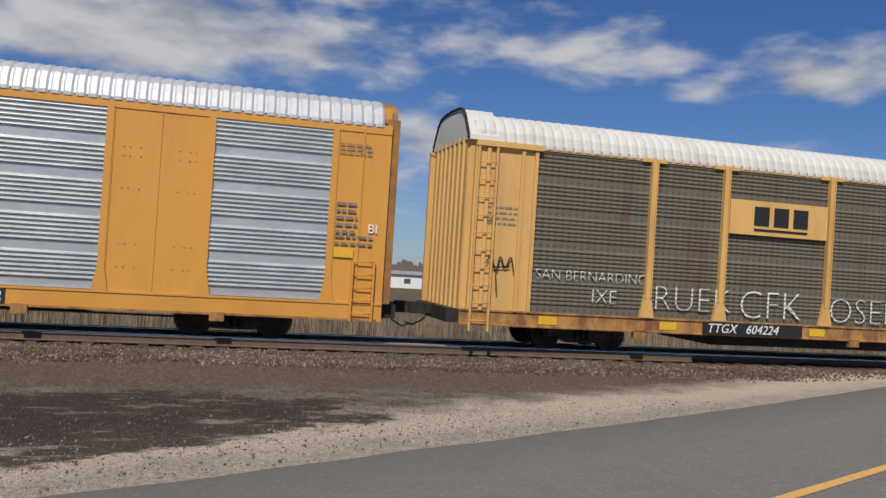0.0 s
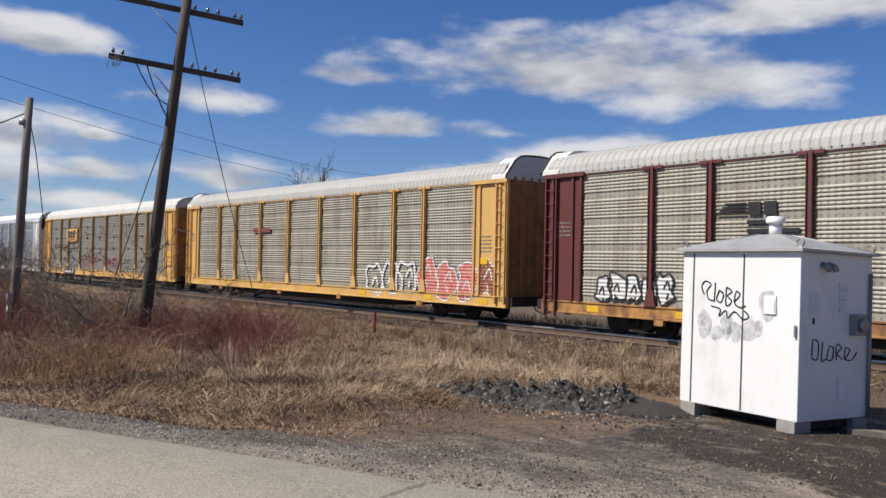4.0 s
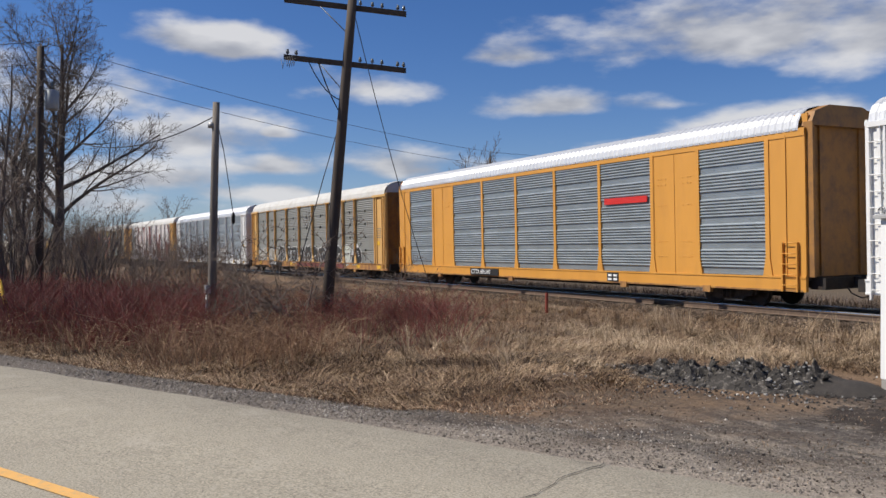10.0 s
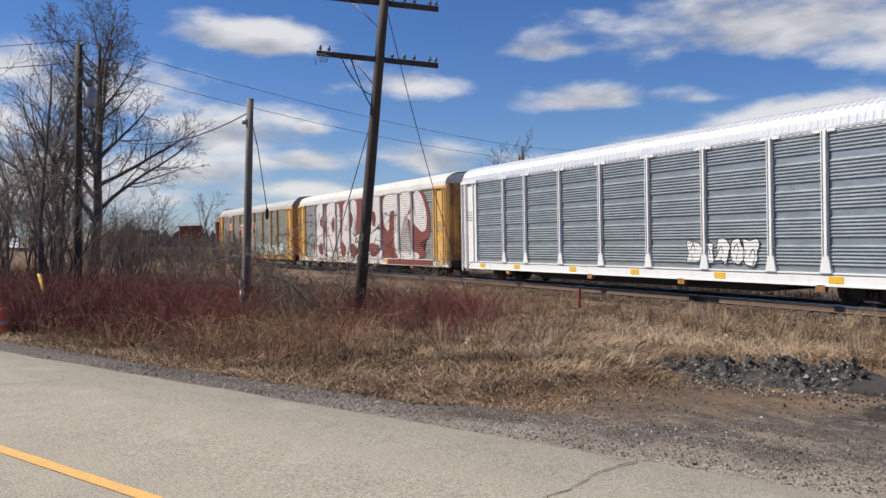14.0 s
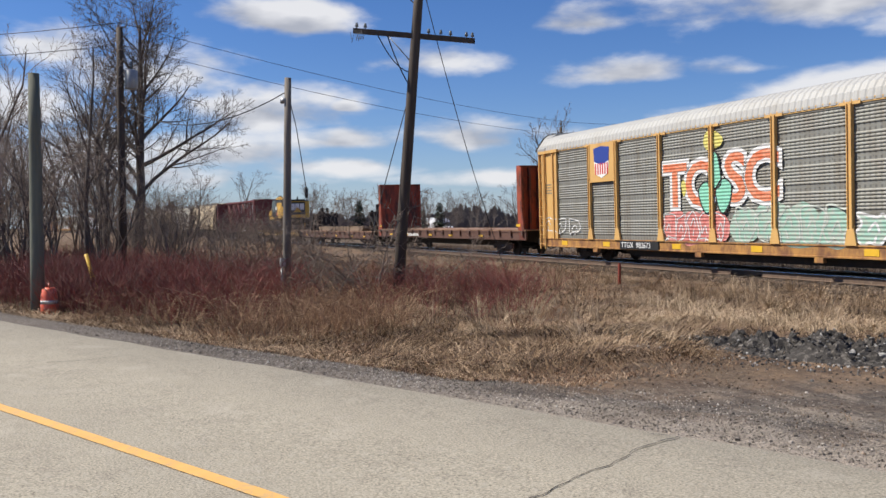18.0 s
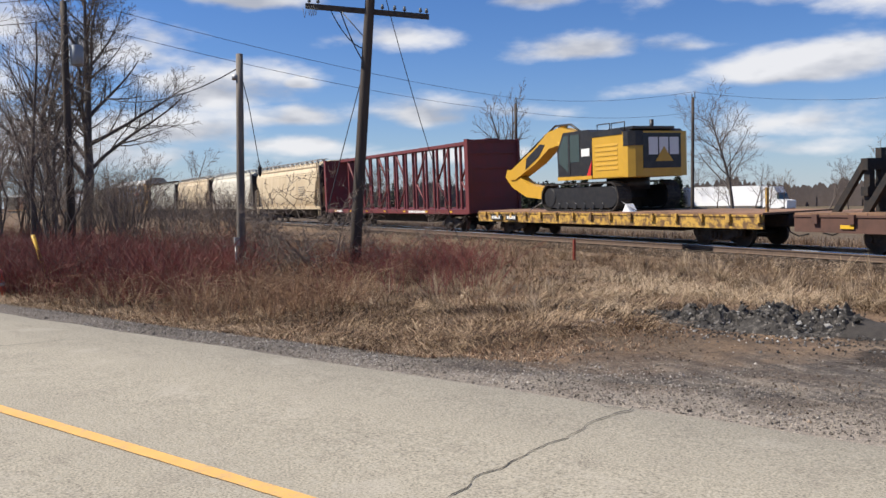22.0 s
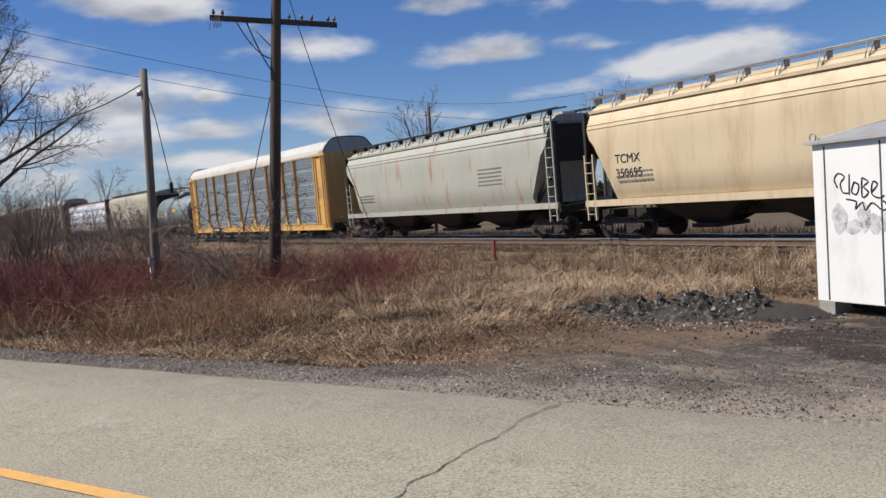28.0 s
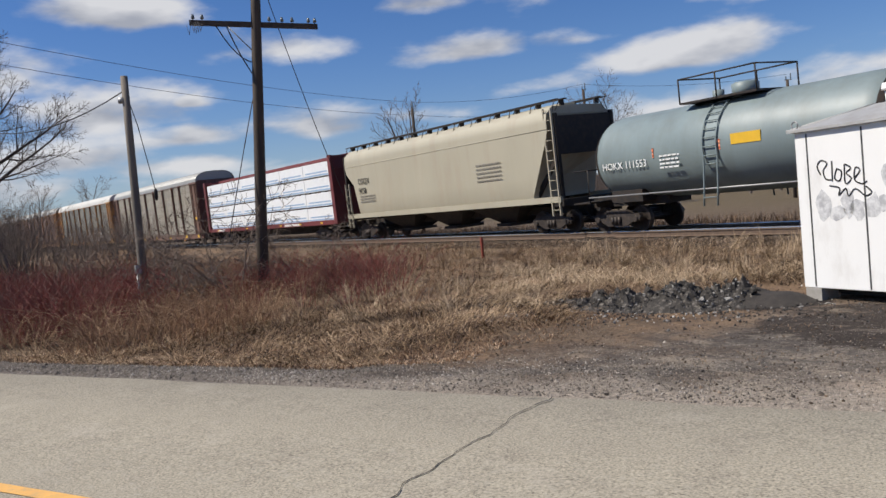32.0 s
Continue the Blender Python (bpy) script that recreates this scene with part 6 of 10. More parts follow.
def cn_rack(label, off, zinc=None):
    """Auto carrier with flush orange frame, wide plain orange bays and bright zinc panels."""
    car = car_thing("autorack_car", label, off)
    z0, z1 = 0.97, 4.98
    for s in (0, 180):
        q = pose(0, 0, 0, 0, 0, s)
        part("side_sill", shared("cn_sill", lambda: MB().box(-13.3, 13.3, -1.6, -1.5, 0.55, 0.97).box(-13.3, 13.3, -1.62, -1.5, 0.93, 0.98)), M_ORANGE, car, "", q)
        part("eave_rail", shared("cn_eave", lambda: MB().box(-13.3, 13.3, -1.6, -1.5, 4.92, 5.14)), M_ORANGE, car, "", q)
        for k, (a, b) in enumerate(zip(CN_EDGES, CN_EDGES[1:])):
            w = round(b - a, 2)
            if k in (1, 7):
                def wide():
                    mb = MB().box(-w / 2, w / 2, -0.04, 0.02, z0, 4.94).box(-0.012, 0.012, -0.055, -0.04, z0, 4.9).box(-w / 2 + 0.06, -w / 2 + 0.1, -0.055, -0.04, z0 + 0.5, 4.9).box(w / 2 - 0.1, w / 2 - 0.06, -0.055, -0.04, z0 + 0.5, 4.9)
                    for z in (1.5, 2.0, 3.2, 3.9, 4.1):
                        for x in (-0.75, -0.62, -0.4, 0.4, 0.62, 0.75):
                            mb.box(x - 0.015, x + 0.015, -0.056, -0.04, z, z + 0.03)
                    return mb
                part("wide_panel", shared(("cn_wide", w), wide), M_ORANGE, car, "plain orange panel with rivets", q @ pose((a + b) / 2, -1.54, 0))
            else:
                part("panel", shared(("cn_panel", w), lambda: panel_shape(w, z0 + 0.02, 4.92)), zinc or M_GALV, car, "bright corrugated zinc panel", q @ pose((a + b) / 2, -1.545, 0))
        for x in CN_EDGES:
            part("post", shared("cn_post", lambda: MB().box(-0.075, 0.075, -0.06, 0.02, z0 + 0.5, 4.95).prism([(-0.17, z0), (0.17, z0), (0.075, z0 + 0.55), (-0.075, z0 + 0.55)], "y", -0.065, 0.02)), M_ORANGE, car, "", q @ pose(x, -1.55, 0))
        for a, b in ((-13.3, -12.0), (12.0, 13.3)):
            ep = part("end_panel", shared(("cn_end", a), lambda: MB().box(a, b, -1.58, -1.5, z0, 5.1)), M_ORANGE, car, "plain orange end panel", q)
            part("stiffener", shared(("cn_stiff", a), lambda: MB().box((a + b) / 2 - 0.02, (a + b) / 2 + 0.02, -1.61, -1.58, z0, 5.0)), M_ORANGE, ep)
            part("corner_hood", shared(("cn_hood", a), lambda: MB().prism([(a, 5.1), (b, 5.1), (b, 5.55), (a, 5.5)] if a > 0 else [(a, 5.1), (b, 5.1), (b, 5.2), (a, 5.5)], "y", -1.45, -1.4)), M_ORANGE, ep)
        for x in (-8.6, -1.9, 5.6, 9.6):
            part("jacking_pad", shared("jacking_pad", lambda: MB().box(-0.16, 0.16, -1.63, -1.5, 0.42, 0.62)), M_YELLOWDIRTY, car, "grimy jacking pad", q @ pose(x, 0, 0))
        part("inspection_plate", shared("inspection_plate", lambda: MB().box(-0.32, 0.32, -1.612, -1.6, 0.6, 0.92)), M_BLACKSTENCIL, car, "black inspection plate", q @ pose(5.0, 0, 0))
        for dx, dz in ((-0.16, 0.68), (0.14, 0.68), (-0.16, 0.82), (0.14, 0.82)):
            part("inspection_mark", shared("inspection_mark", lambda: MB().box(-0.1, 0.1, -1.618, -1.612, -0.04, 0.04)), M_LETTERWHITE, car, "", q @ pose(5.0 + dx, 0, dz))
        part("brake_pipe", shared("brake_pipe", lambda: MB().tube([(-9.0, -1.3, 0.5), (-3.0, -1.3, 0.48), (3.0, -1.3, 0.5), (8.8, -1.3, 0.46)], 0.025, 5)), M_STEELDARK, car, "", q)
        part("sill_grime", shared("sill_grime", lambda: MB().box(-13.2, 13.2, -1.604, -1.6, 0.553, 0.60)), M_YELLOWDIRTY, car, "rusty lower edge of the sill", q)
        part("ladder", shared("cn_ladder", lambda: ladder_shape(0.5, 0.55, 1.95, 0.3)), M_ORANGE, car, "short orange corner ladder", q @ pose(12.8, -1.63, 0))
        part("low_ladder", shared("cn_ladder2", lambda: ladder_shape(0.5, 0.55, 1.95, 0.3)), M_ORANGE, car, "short orange corner ladder", q @ pose(-12.95, -1.63, 0))
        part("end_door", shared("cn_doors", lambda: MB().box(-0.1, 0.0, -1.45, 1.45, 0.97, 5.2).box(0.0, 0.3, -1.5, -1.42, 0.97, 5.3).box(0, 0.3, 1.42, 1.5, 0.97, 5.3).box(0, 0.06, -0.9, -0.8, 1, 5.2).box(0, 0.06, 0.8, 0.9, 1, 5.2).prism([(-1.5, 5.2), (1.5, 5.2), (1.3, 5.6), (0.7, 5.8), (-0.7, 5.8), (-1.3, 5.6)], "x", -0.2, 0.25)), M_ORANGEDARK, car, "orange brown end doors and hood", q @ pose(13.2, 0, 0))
        add_truck(car, 10.0 if s == 0 else -10.0)
        add_coupler(car, 13.95 if s == 0 else -13.95)
        part("end_sill", shared("cn_end_sill", lambda: MB().box(0, 0.5, -1.3, 1.3, 0.62, 0.95)), M_STEELDARK, car, "", q @ pose(13.2, 0, 0))
    part("roof", shared("cn_roof", lambda: roof_shape(13.1, 5.14, 5.84)), M_ROOFGALV, car, "bright ribbed zinc roof")
    part("underframe", shared("cn_under", lambda: MB().prism([(-13.4, 0.9), (-13.4, 0.6), (-8.0, 0.6), (-6.4, 0.38), (6.4, 0.38), (8.0, 0.6), (13.4, 0.6), (13.4, 0.9)], "y", -0.45, 0.45).box(-13.3, 13.3, -1.5, 1.5, 0.86, 0.93)), M_STEELDARK, car)
    return car


# about half as bright as the orange of the sides, with brown spots
M_ORANGEDARK = mat("dark orange end paint", (0.36, 0.17, 0.04), 0.6, spots=(0.12, 0.07, 0.04), amount=0.7, scale=1.2)


def flat_base(car, half, deck_z, sill_b, mat_frame, mat_deck, trucks, width=1.55, pockets=True):
    for s in (0, 180):
        q = pose(0, 0, 0, 0, 0, s)
        part("side_sill", MB().box(-half, half, -width, -width + 0.08, sill_b, deck_z - 0.06).box(-half, half, -width - 0.03, -width + 0.08, deck_z - 0.12, deck_z - 0.06), mat_frame, car, "", q)
        if pockets:
            x = -half + 0.8
            sm = shared(("stake_pocket", round(deck_z, 2)), lambda: MB().box(-0.09, 0.09, -0.1, 0.0, deck_z - 0.3, deck_z - 0.04))
            while x < half:
                part("stake_pocket", sm, mat_frame, car, "", q @ pose(x, -width, 0))
                x += 1.22
        add_truck(car, trucks if s == 0 else -trucks)
        add_coupler(car, half + 0.15 if s == 0 else -half - 0.15)
    part("centre_sill", MB().prism([(-half, deck_z - 0.1), (-half, 0.66), (-half + 3.5, 0.66), (-half + 4.8, 0.42), (half - 4.8, 0.42), (half - 3.5, 0.66), (half, 0.66), (half, deck_z - 0.1)], "y", -0.45, 0.45), M_STEELDARK, car)
    pm = shared(("deck_plank", round(width, 2)), lambda: MB().box(-0.298, 0.298, -width, width, -0.06, 0.0))
    n = int(2 * half / 0.6)
    for i in range(n):
        part("deck_plank", pm, mat_deck, car, "", pose(-half + (i + 0.5) * 2 * half / n, 0, deck_z))


def bulkhead_flat(off):
    car = car_thing("bulkhead_flatcar", "empty rusty red bulkhead flatcar with plank deck", off)
    flat_base(car, 10.9, 1.34, 0.82, M_FLATBROWN, M_DECKWOOD, 7.6)
    for s in (0, 180):
        q = pose(0, 0, 0, 0, 0, s)
        bh = part("bulkhead", shared("bulkhead", lambda: MB().box(-0.12, 0.0, -1.5, 1.5, 1.34, 4.45)), M_REDBULK, car, "tall rusty red end bulkhead", q @ pose(10.3, 0, 0))
        for y in (-1.0, -0.5, 0, 0.5, 1.0):
            part("rib", shared("bulkhead_rib", lambda: MB().box(0, 0.2, -0.05, 0.05, 1.34, 4.4)), M_REDBULK, bh, "", pose(0, y, 0))
        for y in (-1.475, 1.475):
            part("edge_post", shared("bulkhead_edge", lambda: MB().box(-0.2, 0.25, -0.075, 0.075, 1.34, 4.45)), M_REDBULK, bh, "", pose(0, y, 0))
        part("top_rail", shared("bulkhead_top", lambda: MB().box(-0.2, 0.1, -1.55, 1.55, 4.45, 4.52)), M_REDBULK, bh)
        part("bulkhead_brace", shared("bulkhead_brace", lambda: MB().prism([(0.2, 4.4), (0.75, 1.3), (0.75, 0.85), (0.2, 0.85)], "y", -1.56, -1.46).prism([(0.2, 4.4), (0.75, 1.3), (0.75, 0.85), (0.2, 0.85)], "y", 1.46, 1.56)), M_REDBULK, car, "", q @ pose(10.0, 0, 0))
        part("reflector", MB().box(-0.2, 0.2, -0.01, 0, 0, 0.12), M_MARKERYELLOW, car, "", pose(10.2 if s == 0 else -10.2, -1.565, 1.5))
    for x in (-8, -5, -1, 2, 6):
        part("reflector", MB().box(-0.25, 0.25, -0.01, 0, 0, 0.1), M_MARKERYELLOW, car, "faded yellow reflector", pose(x, -1.585, 0.95))
    bars_on(car, -5.2, 0.92, 2.2, 1, 0.2, 0.16, M_LETTERWHITE, y=-1.59, seed=4)
    return car


def lumber_flat(off):
    car = car_thing("stake_flatcar", "brown flatcar with stacked timber and upright stake frames", off)
    flat_base(car, 9.85, 1.15, 0.6, M_FLATBROWN, M_DECKWOOD, 6.8)
    for x0 in (-7.9, -6.9, 7.9, 8.9):
        fr = MB()
        for y, top in ((-0.85, 2.75), (-0.4, 3.2), (0.05, 3.2), (0.5, 2.85), (0.9, 2.7)):
            fr.box(-0.09, 0.09, y - 0.1, y + 0.1, 1.15, top if x0 in (-6.9, 7.9) else top - 0.3)
        fr.box(-0.11, 0.11, -1.05, 1.05, 2.3, 2.62).box(-0.11, 0.11, -1.05, 1.05, 1.6, 1.85)
        d = 1.0 if x0 < 0 else -1.0
        fr.prism([(-0.1, 2.6), (-0.1, 2.3), (-1.0 * d * 0.9, 1.15), (-1.25 * d * 0.9, 1.15)], "y", -1.0, -0.85)
        part("stake_frame", fr, M_STEELDARK, car, "dark steel stake frame", pose(x0, 0, 0))
    for x in (-8, -5.5, -2.5, 1.0, 5.0, 8):
        part("reflector", MB().box(-0.22, 0.22, -0.01, 0, 0, 0.1), M_MARKERYELLOW, car, "faded yellow reflector", pose(x, -1.585, 0.72))
    return car


def equipment_flat(off):
    car = car_thing("equipment_flatcar", "chipped yellow flatcar with a plank deck", off)
    flat_base(car, 9.0, 1.14, 0.64, M_FLATYELLOW, M_DECKWOOD, 6.6)
    part("stencil_plate", MB().box(-7.6, -6.6, -1.64, -1.6, 0.72, 0.98).box(-6.2, -5.3, -1.64, -1.6, 0.72, 0.98), M_BLACKSTENCIL, car, "black number plate")
    for x in (-7.6, -6.2):
        bars_on(car, x + 0.1, 0.78, 0.75, 1, 0.2, 0.14, M_LETTERWHITE, y=-1.645, seed=7)
    part("brake_stand", MB().box(8.5, 8.56, -0.9, -0.8, 1.14, 1.9), M_FLATYELLOW, car)
    return car


def excavator(car_off):
    """Tracked excavator on the flatcar, boom reaching back over the deck."""
    ex = thing("excavator", "yellow and black tracked excavator loaded on a flatcar", "excavator")
    CARS.append((ex, car_off))
    z = 1.14
    tx = -1.05
    for y in (-1.2, 1.2):
        fr = part("track", MB().prism([(tx - 2.4, z + 0.4), (tx - 2.1, z + 0.14), (tx + 2.1, z + 0.14), (tx + 2.4, z + 0.4), (tx + 2.4, z + 0.7), (tx + 2.1, z + 0.98), (tx - 2.1, z + 0.98), (tx - 2.4, z + 0.7)], "y", y - 0.22, y + 0.22), M_EXBLACK, ex, "black track frame")
        loop = [(lerp(-2.1, 2.1, k / 15), z + 1.12, 0) for k in range(16)]
        for k in range(1, 8):
            a = math.pi / 2 - math.pi * k / 8
            loop.append((2.1 + 0.54 * math.cos(a), z + 0.58 + 0.54 * math.sin(a), -math.degrees(math.pi / 2 - a)))
        loop += [(lerp(2.1, -2.1, k / 15), z + 0.04, 180) for k in range(16)]
        for k in range(1, 8):
            a = -math.pi / 2 - math.pi * k / 8
            loop.append((-2.1 + 0.54 * math.cos(a), z + 0.58 + 0.54 * math.sin(a), -math.degrees(math.pi / 2 - a)))
        sh = shared("track_shoe", lambda: MB().box(-0.135, 0.135, -0.32, 0.32, -0.03, 0.015).box(-0.02, 0.02, -0.32, 0.32, 0.015, 0.045))
        for px, pz, an in loop:
            part("track_shoe", sh, M_TRACKSTEEL, fr, "", pose(tx + px, y, pz, 0, -an, 0))
        for x in (-1.5, -0.9, -0.3, 0.3, 0.9, 1.5):
            part("roller", shared("roller", lambda: MB().tube([(0, -0.26, 0), (0, 0.26, 0)], 0.14, 10)), M_EXBLACK, fr, "", pose(tx + x, y, z + 0.22))
        for x in (-2.1, 2.1):
            part("sprocket", shared("sprocket", lambda: MB().tube([(0, -0.25, 0), (0, 0.25, 0)], 0.4, 14)), M_EXBLACK, fr, "", pose(tx + x, y, z + 0.58))
    part("turntable", MB().tube([(0.3, 0, z + 0.8), (0.3, 0, z + 1.3)], 0.85, 20).box(tx - 1.2, tx + 1.4, -0.9, 0.9, z + 0.5, z + 0.95), M_EXBLACK, ex)
    b = part("upper_body", MB().prism([(-0.08, z + 1.28), (1.85, z + 1.28), (1.9, z + 1.5), (1.9, z + 2.85), (1.85, z + 3.0), (-0.08, z + 3.0)], "y", -1.45, 1.45), M_EXYELLOW, ex, "yellow engine housing")
    bv = b.modifiers.new("edge", "BEVEL")
    bv.width, bv.segments = 0.05, 2
    part("black_trim", MB().box(2.34, 2.36, -0.9, 0.9, z + 1.6, z + 2.9).prism([(1.9, -1.47), (2.12, -1.43), (2.3, -1.21), (2.36, -0.9), (2.3, -0.9), (2.2, -1.1), (2.05, -1.3)], "z", z + 2.45, z + 2.99), M_EXBLACK, ex, "black rear panel")
    part("top_deck", MB().prism([(-0.1, z + 2.9), (1.84, z + 2.9), (1.84, z + 3.0), (1.7, z + 3.12), (-0.1, z + 3.12)], "y", -1.47, 1.47).box(0.4, 1.9, -1.0, 1.0, z + 3.1, z + 3.2), M_EXBLACK, ex, "black engine deck")
    part("logo_shape", MB().box(2.355, 2.372, -0.65, -0.22, z + 2.1, z + 2.75).box(2.355, 2.372, -0.15, 0.28, z + 2.1, z + 2.75).box(2.355, 2.372, 0.35, 0.78, z + 2.1, z + 2.75), M_LETTERWHITE, ex, "plain white logo blocks")
    part("logo_triangle", MB().prism([(-0.35, z + 1.85), (0.5, z + 1.85), (0.07, z + 2.4)], "x", 2.37, 2.385), M_EXYELLOW, ex, "yellow triangle")
    for k in range(6):
        part("grille_slat", shared("grille_slat", lambda: MB().prism([(-1.47, 0.0), (-1.445, 0.0), (-1.445, 0.1), (-1.455, 0.1)], "x", 0.15, 1.55)), M_EXYELLOW, ex, "", pose(0, 0, z + 1.6 + k * 0.18))
    part("hand_rail", MB().tube([(0.1, -1.3, z + 3.0), (0.1, -1.3, z + 3.38), (0.9, -1.3, z + 3.38), (0.9, -1.3, z + 3.0)], 0.025, 6), M_EXBLACK, ex)
    part("hand_rail", MB().tube([(1.0, -1.3, z + 3.0), (1.0, -1.3, z + 3.36), (1.8, -1.3, z + 3.36), (1.8, -1.3, z + 3.0)], 0.025, 6), M_EXBLACK, ex)
    part("exhaust", MB().tube([(1.3, 0.4, z + 3.0), (1.3, 0.4, z + 3.5)], 0.08, 8), M_EXBLACK, ex)
    cab = part("cab", MB().prism([(-2.5, z + 1.3), (-0.12, z + 1.3), (-0.12, z + 3.12), (-0.4, z + 3.24), (-2.1, z + 3.24), (-2.55, z + 2.5)], "y", -1.42, -0.35), M_EXBLACK, ex, "black operator cab")
    part("cab_window", MB().prism([(-2.4, z + 2.0), (-1.75, z + 1.6), (-1.75, z + 3.1), (-2.05, z + 3.1), (-2.42, z + 2.5)], "y", -1.432, -1.42), M_GLASS, cab, "dark cab glass")
    part("cab_window", MB().box(-1.6, -0.95, -1.432, -1.42, z + 2.0, z + 3.1), M_GLASS, cab, "dark cab glass")
    part("cab_step", MB().box(-2.5, -0.1, -1.46, -0.4, z + 1.28, z + 1.42), M_EXYELLOW, cab, "yellow rail under the cab")
    part("cab_post", MB().box(-1.74, -1.61, -1.44, -1.42, z + 1.5, z + 3.15), M_EXBLACK, cab)
    part("cab_logo", MB().box(-0.8, -0.25, -1.445, -1.43, z + 2.2, z + 2.5), M_LETTERWHITE, ex, "small white logo block")
    part("cab_flash", MB().prism([(-0.5, z + 1.35), (-0.2, z + 1.35), (-0.12, z + 2.0)], "y", -1.445, -1.43), M_RED, ex, "red flash")
    part("boom", MB().prism([(-1.6, z + 1.9), (-1.5, z + 2.5), (-2.8, z + 3.3), (-4.0, z + 3.62), (-4.9, z + 3.5), (-6.2, z + 2.8), (-8.2, z + 1.95), (-8.5, z + 1.75), (-8.35, z + 1.45), (-7.9, z + 1.45), (-6.0, z + 2.15), (-4.9, z + 2.75), (-4.2, z + 2.85), (-3.0, z + 2.5)], "y", -0.3, 0.3), M_EXYELLOW, ex, "yellow boom")
    part("boom_logo", MB().prism([(-6.9, z + 1.9), (-5.7, z + 2.45), (-5.2, z + 2.95), (-5.6, z + 3.0), (-6.8, z + 2.4)], "y", -0.315, -0.3), M_EXBLACK, ex, "black logo patch")
    part("stick", MB().prism([(-8.9, z + 1.6), (-8.7, z + 1.95), (-8.2, z + 1.9), (-6.8, z + 1.2), (-5.4, z + 1.0), (-5.2, z + 0.65), (-5.7, z + 0.5), (-7.0, z + 0.6), (-8.3, z + 1.1)], "y", -0.24, 0.24), M_EXYELLOW, ex, "yellow stick folded under the boom")
    part("boom_cylinder", MB().tube([(-1.2, -0.42, z + 1.5), (-2.9, -0.42, z + 2.4)], 0.1, 10).tube([(-2.9, -0.42, z + 2.4), (-3.9, -0.42, z + 2.95)], 0.055, 8), M_EXYELLOW, ex, "boom cylinder")
    part("stick_cylinder", MB().tube([(-3.9, 0, z + 3.7), (-5.6, 0, z + 3.35)], 0.1, 10), M_EXYELLOW, ex)
    part("stick_rod", MB().tube([(-5.6, 0, z + 3.35), (-8.4, 0, z + 2.1)], 0.055, 8), M_CHROME, ex, "bare steel rod")
    part("hoses", MB().tube([(-2.4, -0.1, z + 3.2), (-3.4, -0.1, z + 3.72), (-4.6, -0.1, z + 3.75), (-5.8, -0.1, z + 3.2), (-6.8, -0.1, z + 2.75)], 0.05, 6), M_EXBLACK, ex)
    part("linkage", MB().tube([(-5.4, -0.2, z + 0.75), (-4.9, -0.2, z + 0.35)], 0.09, 8).tube([(-5.9, 0.2, z + 0.9), (-5.0, 0.2, z + 0.4)], 0.07, 8), M_EXBLACK, ex)
    part("counterweight", MB().prism([(1.86, -1.46), (2.1, -1.42), (2.28, -1.2), (2.34, -0.9), (2.34, 0.9), (2.28, 1.2), (2.1, 1.42), (1.86, 1.46)], "z", z + 1.3, z + 2.98), M_EXYELLOW, ex, "yellow counterweight")
    for x0, x1 in ((1.2, 2.6), (-3.6, -4.8)):
        part("chain", MB().tube([(x0, -1.3, z + 0.5), (x1, -1.45, z + 0.03)], 0.022, 5), M_GREYMETAL, ex, "tie-down chain")
    part("sheeting", MB().prism([(1.75, z + 0.0), (2.2, z + 0.0), (2.1, z + 0.12), (1.95, z + 0.3)], "y", -1.45, -1.1), M_WRAP, ex, "crumpled white sheeting")
    return ex


